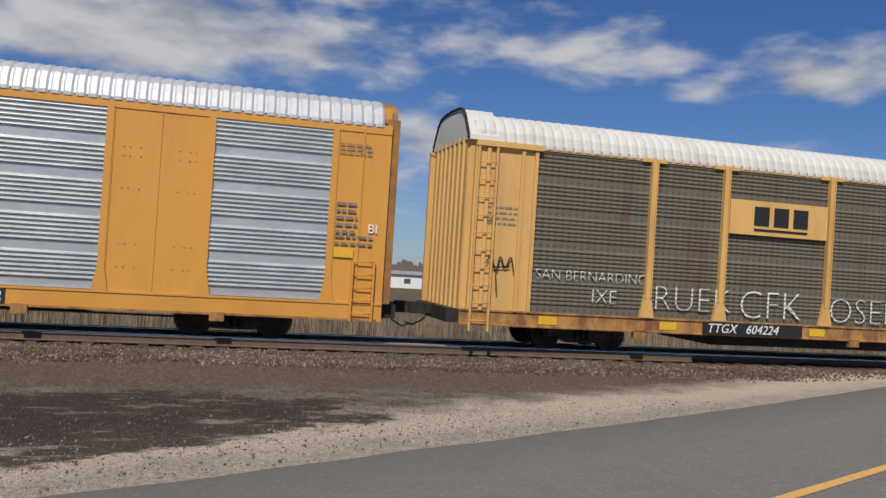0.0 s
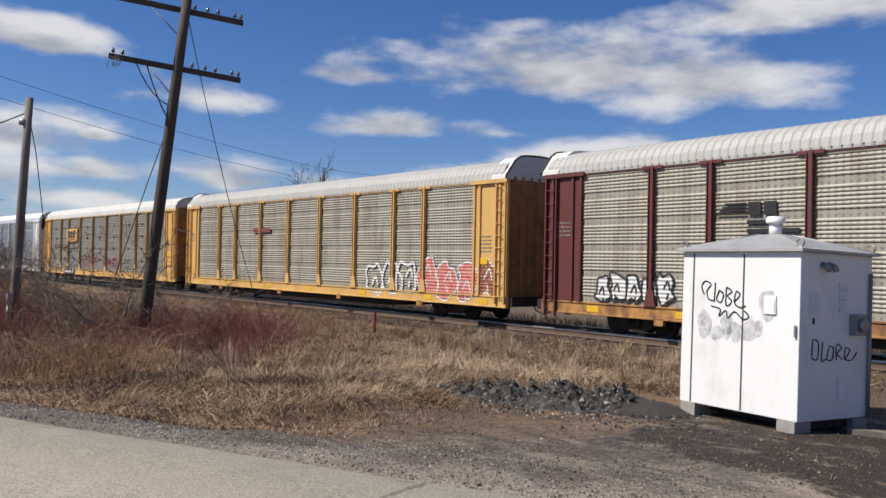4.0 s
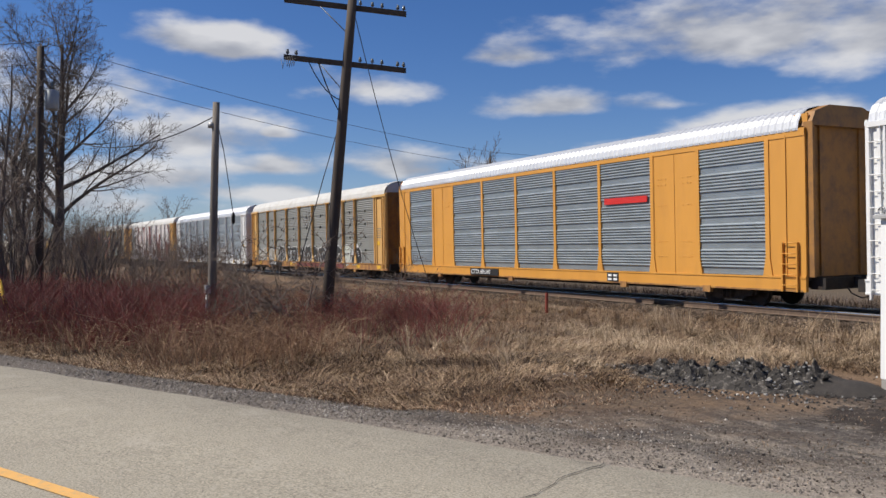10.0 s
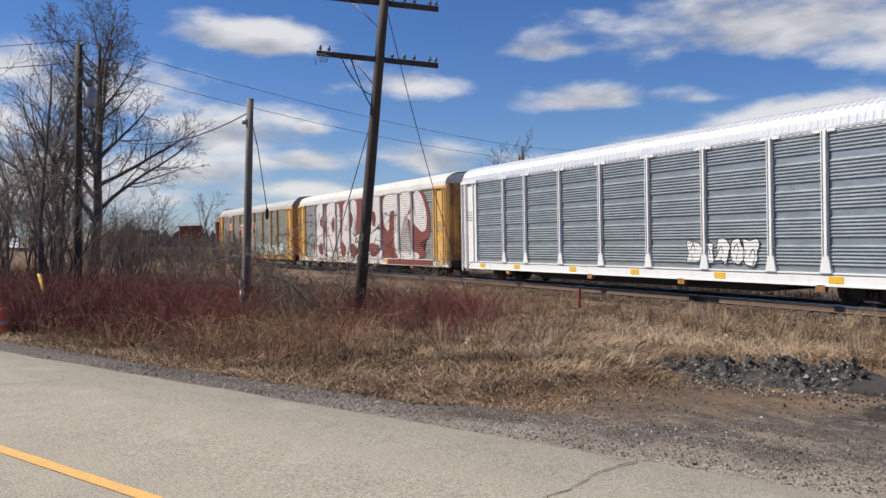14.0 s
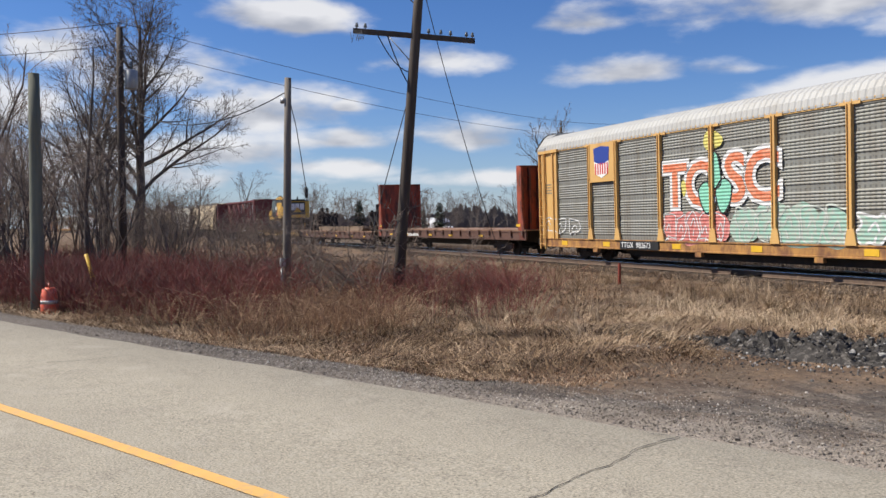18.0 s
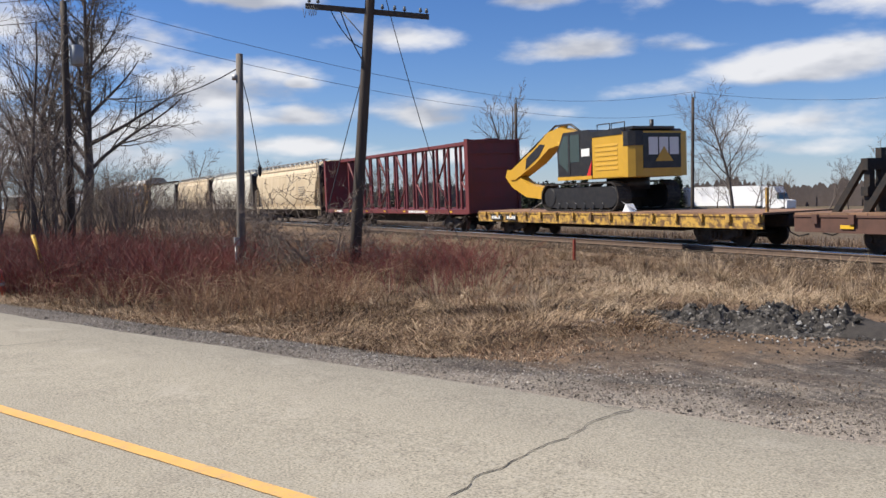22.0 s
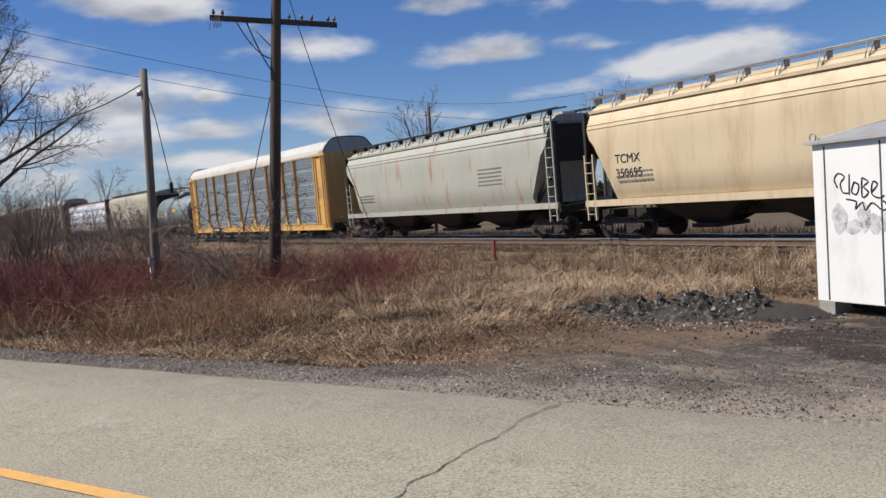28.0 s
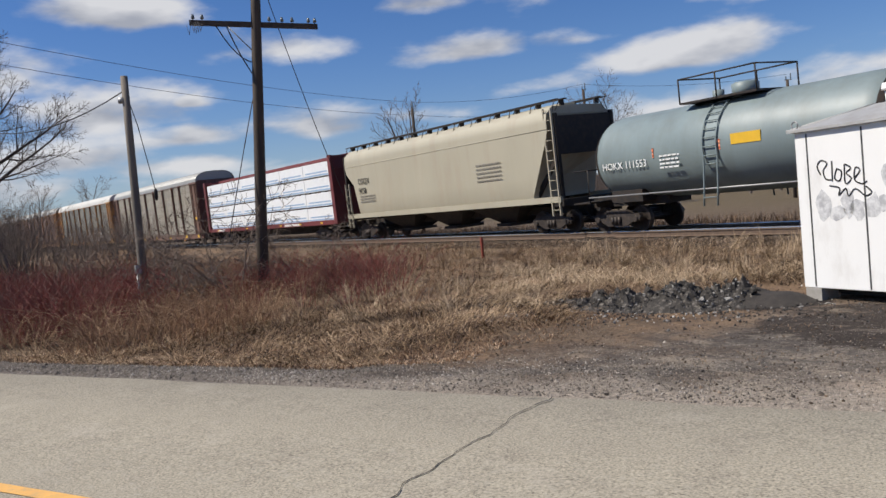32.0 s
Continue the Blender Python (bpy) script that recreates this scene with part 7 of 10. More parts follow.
def centerbeam(off, loaded=False):
    label = "empty maroon centerbeam flatcar with open truss" if not loaded else "maroon centerbeam flatcar stacked with white wrapped lumber"
    car = car_thing("centerbeam_car", label, off)
    half = 11.0
    for s in (0, 180):
        q = pose(0, 0, 0, 0, 0, s)
        part("side_sill", MB().box(-half, half, -1.5, -1.35, 0.95, 1.2), M_CENTERBEAM, car, "", q)
        eb = part("end_bulkhead", shared("cb_bulkhead", lambda: MB().box(-0.15, 0.0, -1.45, 1.45, 1.0, 4.72)), M_CENTERBEAM, car, "maroon ribbed end bulkhead", q @ pose(half, 0, 0))
        for z in (1.0, 1.75, 2.5, 3.25, 4.0, 4.62):
            part("rib", shared("cb_rib", lambda: MB().box(0, 0.08, -1.42, 1.42, 0, 0.1)), M_CENTERBEAM, eb, "", pose(0, 0, z))
        for y in (-1.485, 1.485):
            part("edge_post", shared("cb_edge", lambda: MB().box(-0.25, 0.1, -0.065, 0.065, 1.0, 4.75)), M_CENTERBEAM, eb, "", pose(0, y, 0))
        add_truck(car, 8.2 if s == 0 else -8.2)
        add_coupler(car, half + 0.2 if s == 0 else -half - 0.2)
        for x in (-9, -6, -3, 0, 3, 6, 9):
            part("reflector", MB().box(-0.15, 0.15, -0.01, 0, 0, 0.09), M_MARKERYELLOW, car, "", q @ pose(x, -1.505, 1.03))
    part("deck", MB().box(-half, half, -1.4, 1.4, 1.05, 1.16), M_CENTERBEAM, car)
    part("keel", MB().prism([(-10, 1.05), (-9.5, 0.8), (-6.0, 0.7), (-4.5, 0.42), (4.5, 0.42), (6.0, 0.7), (9.5, 0.8), (10, 1.05)], "y", -0.4, 0.4), M_STEELDARK, car, "dark deep keel")
    part("top_chord", MB().box(-half, half, -0.36, 0.36, 4.6, 4.78), M_CENTERBEAM, car)
    n = 15
    xs = [lerp(-half + 0.2, half - 0.2, i / n) for i in range(n + 1)]
    vm = shared("cb_post", lambda: MB().box(-0.07, 0.07, -0.3, -0.18, 1.16, 4.6).box(-0.07, 0.07, 0.18, 0.3, 1.16, 4.6))
    for x in xs[1:-1]:
        part("truss_post", vm, M_CENTERBEAM, car, "", pose(x, 0, 0))
    for i in range(1, n - 1):
        if i % 2 == 0 and i not in (n // 2,):
            continue
        a, b = (xs[i], xs[i + 1]) if i < n / 2 else (xs[i + 1], xs[i])
        part("diagonal", MB().tube([(a, -0.24, 4.5), (b, -0.24, 2.7)], 0.07, 4), M_CENTERBEAM, car)
        part("diagonal", MB().tube([(b, -0.24, 2.7), (a, -0.24, 1.2)], 0.06, 4), M_CENTERBEAM, car)
    bars_on(car, -9.2, 1.0, 1.6, 1, 0.2, 0.13, M_LETTERWHITE, -1.505, 61)
    bars_on(car, 3.6, 1.0, 2.4, 1, 0.2, 0.13, M_LETTERWHITE, -1.505, 62)
    if loaded:
        for r in range(4):
            for k in range(6):
                x = -half + 0.35 + (k + 0.5) * (2 * half - 0.7) / 6
                w = (2 * half - 0.7) / 6 / 2 - 0.03
                for y in (-0.92, 0.92):
                    bl = MB().box(-w, w, -0.5, 0.5, 0.02, 0.78)
                    o = part("lumber_pack", shared(("bundle", round(w, 2)), lambda: bl), M_WRAP, car, "white wrapped lumber bundle", pose(x, y, 1.16 + r * 0.84))
                    if y < 0:
                        part("wrap_print", shared(("wrap_print", round(w, 2)), lambda: MB().box(-w + 0.05, w - 0.05, -0.506, -0.5, 0.05, 0.14).box(-w + 0.3, w - 0.3, -0.506, -0.5, 0.22, 0.3)), M_WRAPBLUE, o, "pale blue print")
    return car


def hopper(label, off, length, paint, top_z=4.75, sill_z=1.3, number="", number_z=3.2, rounded=True, bays=3, extra=None, seed=0):
    """Covered hopper: bulging sides, slanted ends with ladders, roof walk, outlet bays."""
    car = car_thing("covered_hopper_car", label, off)
    half = length / 2 - 0.75
    e = 1.55
    # cross-section of the body
    sec = [(-1.36, sill_z + 0.05), (-1.52, sill_z + 0.35), (-1.58, 2.2), (-1.58, 2.6), (-1.58, 2.9), (-1.58, 3.2), (-1.58, 3.5), (-1.56, 3.8), (-1.52, 4.0), (-1.3, top_z - 0.25), (-0.9, top_z - 0.02), (0, top_z)] if rounded else [(-1.5, sill_z + 0.05), (-1.55, sill_z + 0.2), (-1.56, 2.2), (-1.56, 2.6), (-1.56, 2.9), (-1.56, 3.2), (-1.56, 3.5), (-1.56, 3.8), (-1.56, top_z - 0.6), (-1.52, top_z - 0.3), (-1.2, top_z - 0.02), (0, top_z)]
    full = sec + [(-p[0], p[1]) for p in sec[-2::-1]]
    body = MB()
    rows = []
    cap = half - 0.35
    for x in [-cap, -cap + 0.02] + list(np.linspace(-cap + 1.6, cap - 1.6, 9)) + [cap - 0.02, cap]:
        rows.append([(x, p[0], p[1]) for p in full])
    # slanted ends: lower edge set in, in an inverted trapezoid
    def setin(p):
        z = p[2]
        k = max(0.0, min(1.0, (3.75 - z) / 1.35))
        s = 1 if p[0] > 0 else -1
        return (p[0] - s * 1.15 * k * k * (3 - 2 * k), p[1], z)
    rows = [[setin(p) if abs(p[0]) > cap - 0.1 else p for p in r] for r in rows]
    body.grid(rows, True)
    n = len(full)
    body.add([p for p in rows[0]], [list(range(n))])
    body.add([p for p in rows[-1]], [list(range(n))[::-1]])
    part("body", body, paint, car, "bulging hopper body")
    for s in (0, 180):
        q = pose(0, 0, 0, 0, 0, s)
        part("side_sill", MB().box(-half, half, -1.55, -1.42, sill_z - 0.12, sill_z + 0.1), paint, car, "", q)
        part("top_rail", MB().box(-cap, cap, -1.42, -1.3, top_z - 0.35, top_z - 0.25), paint, car, "", q)
        for z, y in ((4.0, -1.525), (3.86, -1.555)):
            part("side_bead", shared(("side_bead", round(cap, 2)), lambda: MB().tube([(-cap, 0, 0), (cap, 0, 0)], 0.022, 6)), paint, car, "pressed bead along the upper side", q @ pose(0, y, z))
        part("end_frame", MB().box(half - 0.12, half, -1.45, -1.3, sill_z, top_z - 0.3).box(half - 0.12, half, 1.3, 1.45, sill_z, top_z - 0.3).box(half - 0.5, half + 0.1, -1.5, 1.5, sill_z - 0.25, sill_z - 0.02).prism([(half - 1.9, sill_z), (half - 0.1, 3.1), (half - 0.1, 2.9), (half - 1.6, sill_z)], "y", -1.3, -1.2).box(half - 0.06, half - 0.02, -1.3, 1.3, 2.9, top_z - 0.4), M_STEELDARK, car, "dark end framing", q)
        part("ladder", shared(("hop_ladder", round(top_z, 1)), lambda: ladder_shape(0.42, 0.7, top_z - 0.1, 0.36)), paint, car, "corner ladder", q @ pose(half - 0.3, -1.5, 0))
        part("low_ladder", shared(("hop_ladder2", round(top_z, 1)), lambda: ladder_shape(0.42, 0.7, 3.0, 0.36)), paint, car, "corner ladder", q @ pose(-half + 0.3, -1.5, 0))
        add_truck(car, half - 1.2 if s == 0 else -half + 1.2)
        add_coupler(car, half + 0.35 if s == 0 else -half - 0.35)
        walk_m = MB().box(-half, half, -0.95, -0.75, top_z + 0.18, top_z + 0.22)
        for i in range(int(2 * half / 1.3) + 1):
            x = -half + 0.2 + i * 1.3
            walk_m.tube([(x, -1.2, top_z - 0.2), (x, -0.95, top_z + 0.18)], 0.025, 4).box(x - 0.03, x + 0.03, -0.95, -0.75, top_z - 0.02, top_z + 0.2)
        walk_m.tube([(-half, -1.2, top_z + 0.2), (half, -1.2, top_z + 0.2)], 0.022, 5)
        for i in range(int(2 * half / 1.3) + 1):
            x = -half + 0.2 + i * 1.3
            walk_m.tube([(x, -1.2, top_z + 0.2), (x, -1.38, top_z - 0.3)], 0.02, 4)
        part("running_board", walk_m, M_GREYMETAL if paint in (M_HOPTAN, M_HOPWHITE) else M_STEELDARK, car, "roof running board and brackets", q)
    for k in range(bays):
        x = (k - (bays - 1) / 2) * (2 * half - 6.0) / max(1, bays - 0.2)
        ob = MB()
        w = (2 * half - 5.2) / bays / 2
        ob.add([(x - w, -1.3, sill_z), (x + w, -1.3, sill_z), (x + w, 1.3, sill_z), (x - w, 1.3, sill_z), (x - 0.45, -0.5, 0.45), (x + 0.45, -0.5, 0.45), (x + 0.45, 0.5, 0.45), (x - 0.45, 0.5, 0.45)], [(0, 1, 5, 4), (1, 2, 6, 5), (2, 3, 7, 6), (3, 0, 4, 7), (7, 6, 5, 4)])
        ob.box(x - 0.5, x + 0.5, -0.75, 0.75, 0.34, 0.47)
        part("outlet_bay", ob, M_STEELDARK, car, "dark hopper outlet")
    part("centre_sill", MB().box(-half, half, -0.3, 0.3, 0.7, 1.0), M_STEELDARK, car)
    part("roof_hatches", MB().box(-half + 0.8, half - 0.8, -0.32, 0.32, top_z - 0.02, top_z + 0.13), paint, car, "long trough hatches")
    if number:
        a, b = number.split(" ")
        text_on(car, a, -half + 1.7, number_z, 0.42, M_LETTERBLACK, -1.592)
        text_on(car, b, -half + 1.7, number_z - 0.48, 0.42, M_LETTERBLACK, -1.592)
    bars_on(car, -half + 1.8, 2.25, 1.6, 3, 0.14, 0.06, M_STENCILGREY, -1.588, seed)
    bars_on(car, half - 5.0, 2.9, 1.7, 5, 0.16, 0.06, M_STENCILGREY, -1.588, seed + 3)
    return car


M_STENCILGREY = mat("worn grey stencil paint", (0.16, 0.15, 0.13), 0.7, spots=(0.3, 0.28, 0.24), amount=0.6, scale=6)


def tank_car(off):
    car = car_thing("tank_car", "blue grey tank car with top platform and white lettering", off)
    half, r, cz = 5.55, 1.42, 2.45
    tk = MB()
    rows = []
    for x, k in ((-half, 0.02), (-half + 0.05, 0.35), (-half + 0.18, 0.62), (-half + 0.4, 0.84), (-half + 0.7, 0.96), (-half + 1.0, 1), (-1.9, 1), (-1.88, 1.008), (1.88, 1.008), (1.9, 1), (half - 1.0, 1), (half - 0.7, 0.96), (half - 0.4, 0.84), (half - 0.18, 0.62), (half - 0.05, 0.35), (half, 0.02)):
        rows.append([(x, r * k * math.sin(a), cz + r * k * math.cos(a)) for a in np.linspace(0, 2 * math.pi, 33)[:-1]])
    tk.grid(rows, True, closed=True)
    part("tank", tk, M_TANK, car, "blue grey cylindrical tank")
    for s in (0, 180):
        q = pose(0, 0, 0, 0, 0, s)
        part("stub_sill", MB().box(2.6, 6.2, -0.5, 0.5, 0.85, 1.15).box(3.2, 4.6, -1.1, 1.1, 1.0, 1.4), M_STEELDARK, car, "", q)
        part("end_platform", MB().box(5.3, 6.15, -1.5, 1.5, 1.05, 1.1).box(5.25, 5.33, -1.55, -1.5, 0.5, 1.1), M_STEELDARK, car, "", q)
        part("end_rail", MB().tube([(5.3, -1.5, 1.1), (5.3, -1.5, 2.2), (6.1, -1.4, 2.2), (6.1, 1.4, 2.2), (5.3, 1.5, 2.2), (5.3, 1.5, 1.1)], 0.025, 6).tube([(6.1, -1.4, 1.1), (6.1, -1.4, 2.2)], 0.025, 6), M_STEELDARK, car, "dark hand rail", q)
        part("side_rail", MB().tube([(-5.3, -1.52, 1.25), (5.3, -1.52, 1.25)], 0.03, 6), M_GREYMETAL, car, "", q)
        add_truck(car, 4.55 if s == 0 else -4.55)
        add_coupler(car, 6.2 if s == 0 else -6.2)
        lad = MB()
        for x in (-0.25, 0.25):
            pts = [(x, -1.62, 0.75), (x, -1.55, 1.3)] + [(x, -(r + 0.06) * math.sin(a), cz + (r + 0.06) * math.cos(a)) for a in np.linspace(1.75, 0.45, 8)]
            lad.tube(pts, 0.028, 5)
        for a in np.linspace(1.9, 0.5, 9):
            lad.tube([(-0.25, -(r + 0.07) * math.sin(a), cz + (r + 0.07) * math.cos(a)), (0.25, -(r + 0.07) * math.sin(a), cz + (r + 0.07) * math.cos(a))], 0.018, 5)
        lad.tube([(-0.25, -1.6, 1.0), (0.25, -1.6, 1.0)], 0.018, 5)
        part("ladder", lad, M_TANK, car, "curved side ladder", q)
    pl = MB()
    top = cz + r
    pl.box(-1.4, 1.4, -0.95, 0.95, top - 0.02, top + 0.04)
    for x in (-1.4, 0.0, 1.4):
        for y in (-0.95, 0.95):
            pl.tube([(x, y, top), (x, y, top + 0.75)], 0.025, 5)
    for y in (-0.95, 0.95):
        pl.tube([(-1.4, y, top + 0.75), (1.4, y, top + 0.75)], 0.025, 5)
    for x in (-1.4, 1.4):
        pl.tube([(x, -0.95, top + 0.75), (x, 0.95, top + 0.75)], 0.025, 5)
    part("platform", pl, M_STEELDARK, car, "top platform with hand rails")
    part("dome", MB().tube([(0.3, 0, top - 0.05), (0.3, 0, top + 0.35), (0.3, 0, top + 0.4)], [0.4, 0.4, 0.3], 16).tube([(-0.7, 0, top - 0.05), (-0.7, 0, top + 0.3)], 0.18, 12), M_TANK, car, "manway and valve housing")
    for e in (-1, 1):
        end = MB()
        end.grid([[(e * (half + 0.004 - d), (r + 0.006) * k * math.sin(a), cz + (r + 0.006) * k * math.cos(a)) for a in np.linspace(0, 2 * math.pi, 33)[:-1]] for d, k in ((0, 0.02), (0.05, 0.35), (0.18, 0.62), (0.4, 0.84), (0.62, 0.935))], True, closed=True)
        part("end_coat", end, M_STEELDARK, car, "black coated tank end")
    text_on(car, "HOKX 111553", -4.6, 2.12, 0.33, M_LETTERWHITE, -1.43)
    part("yellow_plate", MB().box(0.75, 1.75, -1.445, -1.40, 2.45, 2.75), M_MARKERYELLOW, car, "small yellow notice plate")
    bars_on(car, -2.0, 2.35, 0.8, 4, 0.12, 0.05, M_LETTERWHITE, -1.44, 3)
    for x in (-2.3, 0.3):
        part("orange_mark", MB().box(x, x + 0.06, -1.432, -1.40, 2.35, 2.65), M_SPRAYORANGE, car, "orange stripe")
    return car


# ---- the train, front to back; off: distance of the car's middle behind the head reference ----
def mid(a, b):
    return -(a + b) / 2


def rack_mid(g):
    """Middle of the auto carrier between couplings g - 1 and g."""
    return -28.6 * (g - 1) + 14.3


RACK = {}


def logo_board(car, x, z0, w, h, bg):
    part("logo_board", MB().box(x - w / 2, x + w / 2, -1.675, -1.6, z0, z0 + h), bg, car, "flat logo board")


def make_racks():
    # 1: brown panels, yellow frame
    c = autorack("yellow framed auto carrier with rusty brown side panels and white tags", rack_mid(1), M_YELLOW, M_GALVBROWN, M_ROOFWHITE, M_YELLOW, sill_mat=M_YELLOWDIRTY, posts=(-8.55, -6.45, -3.2, -0.1, 3.0, 6.1, 8.6), ends=(-11.7, 11.6), hood=M_ROOFWHITE)
    logo_board(c, -4.82, 3.25, 3.0, 0.9, M_YELLOW)
    part("logo_shape", MB().box(-5.6, -5.15, -1.69, -1.675, 3.5, 4.0).box(-5.0, -4.55, -1.69, -1.675, 3.5, 4.0).box(-4.4, -3.95, -1.69, -1.675, 3.5, 4.0).box(-5.6, -3.95, -1.69, -1.675, 3.36, 3.42), M_LETTERBLACK, c, "plain black logo blocks")
    part("stencil_plate", MB().box(-6.9, -3.9, -1.645, -1.6, 0.6, 0.93), M_BLACKSTENCIL, c)
    text_on(c, "TTGX   604224", -6.8, 0.66, 0.33, M_LETTERWHITE, -1.65, shear=0.25)
    for s, x, z, h in (("SAN BERNARDINO", -11.6, 1.78, 0.36), ("IXE", -10.1, 1.25, 0.5), ("RUEK", -8.4, 1.15, 0.95), ("CFK", -5.9, 1.05, 1.1), ("OSER", -3.1, 1.05, 1.0)):
        o = text_on(c, s, x, z, h, M_SPRAYWHITE, -1.612, "thin white spray letters", offset=-0.028 if h > 0.6 else -0.008)
    strokes(c, [[(0, 0.3), (0.15, 0.5), (0.3, 0.1), (0.4, 0.5), (0.55, 0.2), (0.7, 0.5), (0.8, 0.1)], [(0.1, 0.2), (0.7, 0.25)], [(0.3, 0), (0.35, -0.5)]], -12.9, 1.8, 0.9, 0.9, 0.02, M_SPRAYBLACK, -1.665)
    # 2: orange
    c = cn_rack("orange auto carrier with bright zinc panels and large black spray tags", rack_mid(2), M_GALVBRIGHT)
    RACK[2] = c
    part("stencil_plate", MB().box(-6.9, -4.2, -1.64, -1.6, 0.6, 0.9), M_BLACKSTENCIL, c)
    text_on(c, "CTTX 694244", -6.8, 0.66, 0.31, M_LETTERWHITE, -1.645)
    part("logo_shape", MB().box(-8.75, -8.0, -1.61, -1.6, 4.1, 4.2).box(-8.75, -8.62, -1.61, -1.6, 3.6, 4.2).box(-8.75, -8.1, -1.61, -1.6, 3.55, 3.66).box(-8.1, -7.98, -1.61, -1.6, 3.55, 4.2).box(-7.98, -7.6, -1.61, -1.6, 4.1, 4.2).box(-7.7, -7.58, -1.61, -1.6, 3.55, 4.2), M_LETTERWHITE, c, "plain white looped logo shape")
    bars_on(c, -8.7, 3.3, 1.1, 1, 0.2, 0.12, M_LETTERWHITE, -1.605, 9)
    # big round spray capitals
    strokes(c, [[(0.06, 0.36), (0.0, 1.3), (0.15, 1.8)], [(0.12, 1.75), (0.8, 2.2), (1.15, 1.95), (0.95, 1.35), (0.2, 0.85)], [(1.1, 0.3), (1.8, 1.95), (2.15, 0.36)], [(1.3, 0.95), (2.1, 1.08)], [(2.35, 1.6), (3.4, 1.62), (3.6, 1.3), (2.4, 0.5), (2.95, 0.14), (3.5, 0.8)],
                [(4.55, 1.8), (3.95, 1.35), (3.8, 0.6), (4.2, 0.12), (4.7, 0.3)], [(4.95, 0.18), (4.8, 1.8), (5.7, 1.92), (5.95, 1.32), (5.2, 0.84), (6.4, 0.6), (5.8, 0.36), (5.75, 0.0), (6.45, 0.24)]], -11.5, 0.82, 1.0, 1.0, 0.10, M_SPRAYBLACK, -1.612, "large black sprayed capitals")
    strokes(c, [[(0, 0.15), (0.12, 0.6), (0.3, 0.35)], [(0.25, 0.95), (0.55, 0.1), (0.75, 0.1), (0.6, 0.95)], [(1.35, 0.85), (1.1, 0.9), (0.9, 0.5), (1.05, 0.1), (1.35, 0.25), (1.35, 0.5), (1.15, 0.5)],
                [(1.95, 0.85), (1.65, 0.8), (1.6, 0.5), (1.85, 0.5), (1.6, 0.4), (1.65, 0.05), (1.95, 0.15)], [(2.1, 0.05), (2.1, 0.85), (2.4, 0.75), (2.35, 0.5), (2.1, 0.45), (2.5, 0.05)], [(2.6, 0.0), (2.72, 0.1)]], -2.4, 0.95, 2.75, 2.1, 0.11, M_SPRAYBLACK, -1.615)
    bars_on(c, 12.1, 3.2, 0.5, 5, 0.16, 0.07, M_STENCILGREY, -1.615, 2)
    text_on(c, "BI", 12.85, 2.6, 0.3, M_LETTERWHITE, -1.612)
    bars_on(c, 12.1, 4.6, 0.75, 3, 0.1, 0.03, M_STENCILGREY, -1.615, 21)
    bars_on(c, 12.1, 2.45, 0.9, 2, 0.16, 0.06, M_STENCILGREY, -1.615, 22)
    part("notice_plate", MB().box(12.1, 12.55, -1.62, -1.58, 2.0, 2.2), M_MARKERYELLOW, c, "small yellow notice")
    # 3: shield car
    c = autorack("yellow framed auto carrier with weathered grey panels and a shield board", rack_mid(3), M_PEACH, M_GALVTAN, M_ROOFPALE, M_YELLOW, sill_mat=M_SILLMIX, dark_end=M_ORANGEDARK, hood=M_ROOFPALE)
    logo_board(c, -8.02, 3.35, 1.9, 1.6, M_PEACH)
    sh = [(-8.6, 4.75), (-8.02, 4.82), (-7.45, 4.75), (-7.5, 4.2), (-8.02, 4.05), (-8.55, 4.2)]
    part("shield_top", MB().prism(sh, "y", -1.69, -1.675), M_BLUE, c, "blue shield head")
    part("shield_field", MB().prism([(-8.55, 4.2), (-8.02, 4.05), (-7.5, 4.2), (-7.55, 3.7), (-8.02, 3.5), (-8.5, 3.7)], "y", -1.688, -1.675), M_LETTERWHITE, c, "white shield field")
    st = MB()
    for k in range(6):
        st.box(-8.48 + k * 0.17, -8.4 + k * 0.17, -1.695, -1.688, 3.66, 4.12)
    part("shield_stripe", st, M_RED, c, "red stripes")
    part("shield_letters", MB().box(-8.35, -7.7, -1.694, -1.69, 4.5, 4.62).box(-8.4, -7.65, -1.694, -1.69, 4.3, 4.42), M_LETTERWHITE, c, "plain white bars")
    part("stencil_plate", MB().box(-8.3, -5.7, -1.645, -1.6, 0.6, 0.93), M_BLACKSTENCIL, c)
    text_on(c, "TTGX  973438", -8.2, 0.66, 0.31, M_LETTERWHITE, -1.65)
    spray_letters(c, -12.2, -5.2, 1.1, 2.2, None, M_SPRAYWHITE, seed=3, count=9, r=0.02)
    # white block letters, then a wide piece in pale green and white
    for k, (x, w, z, h) in enumerate(((-3.8, 0.75, 0.66, 1.5), (-3.05, 0.7, 1.35, 0.3), (-2.95, 0.55, 1.85, 0.28), (-2.2, 0.75, 0.66, 1.45), (-1.35, 0.4, 1.4, 0.75), (-1.05, 0.75, 0.66, 1.45), (-0.2, 0.7, 1.85, 0.3), (-0.1, 0.5, 0.95, 0.42), (0.55, 0.75, 0.66, 1.5), (1.3, 0.2, 1.8, 0.32), (1.75, 0.2, 1.45, 0.62), (1.95, 0.2, 1.6, 0.3), (2.15, 0.2, 1.45, 0.62), (2.35, 0.3, 1.25, 0.16), (2.4, 0.25, 0.75, 0.5), (2.75, 0.65, 1.75, 0.2), (2.95, 0.22, 1.3, 0.45))):
        part("spray_block", MB().box(x, x + w, -1.604, -1.598, z, z + h), M_SPRAYWHITE, c, "white spray block")
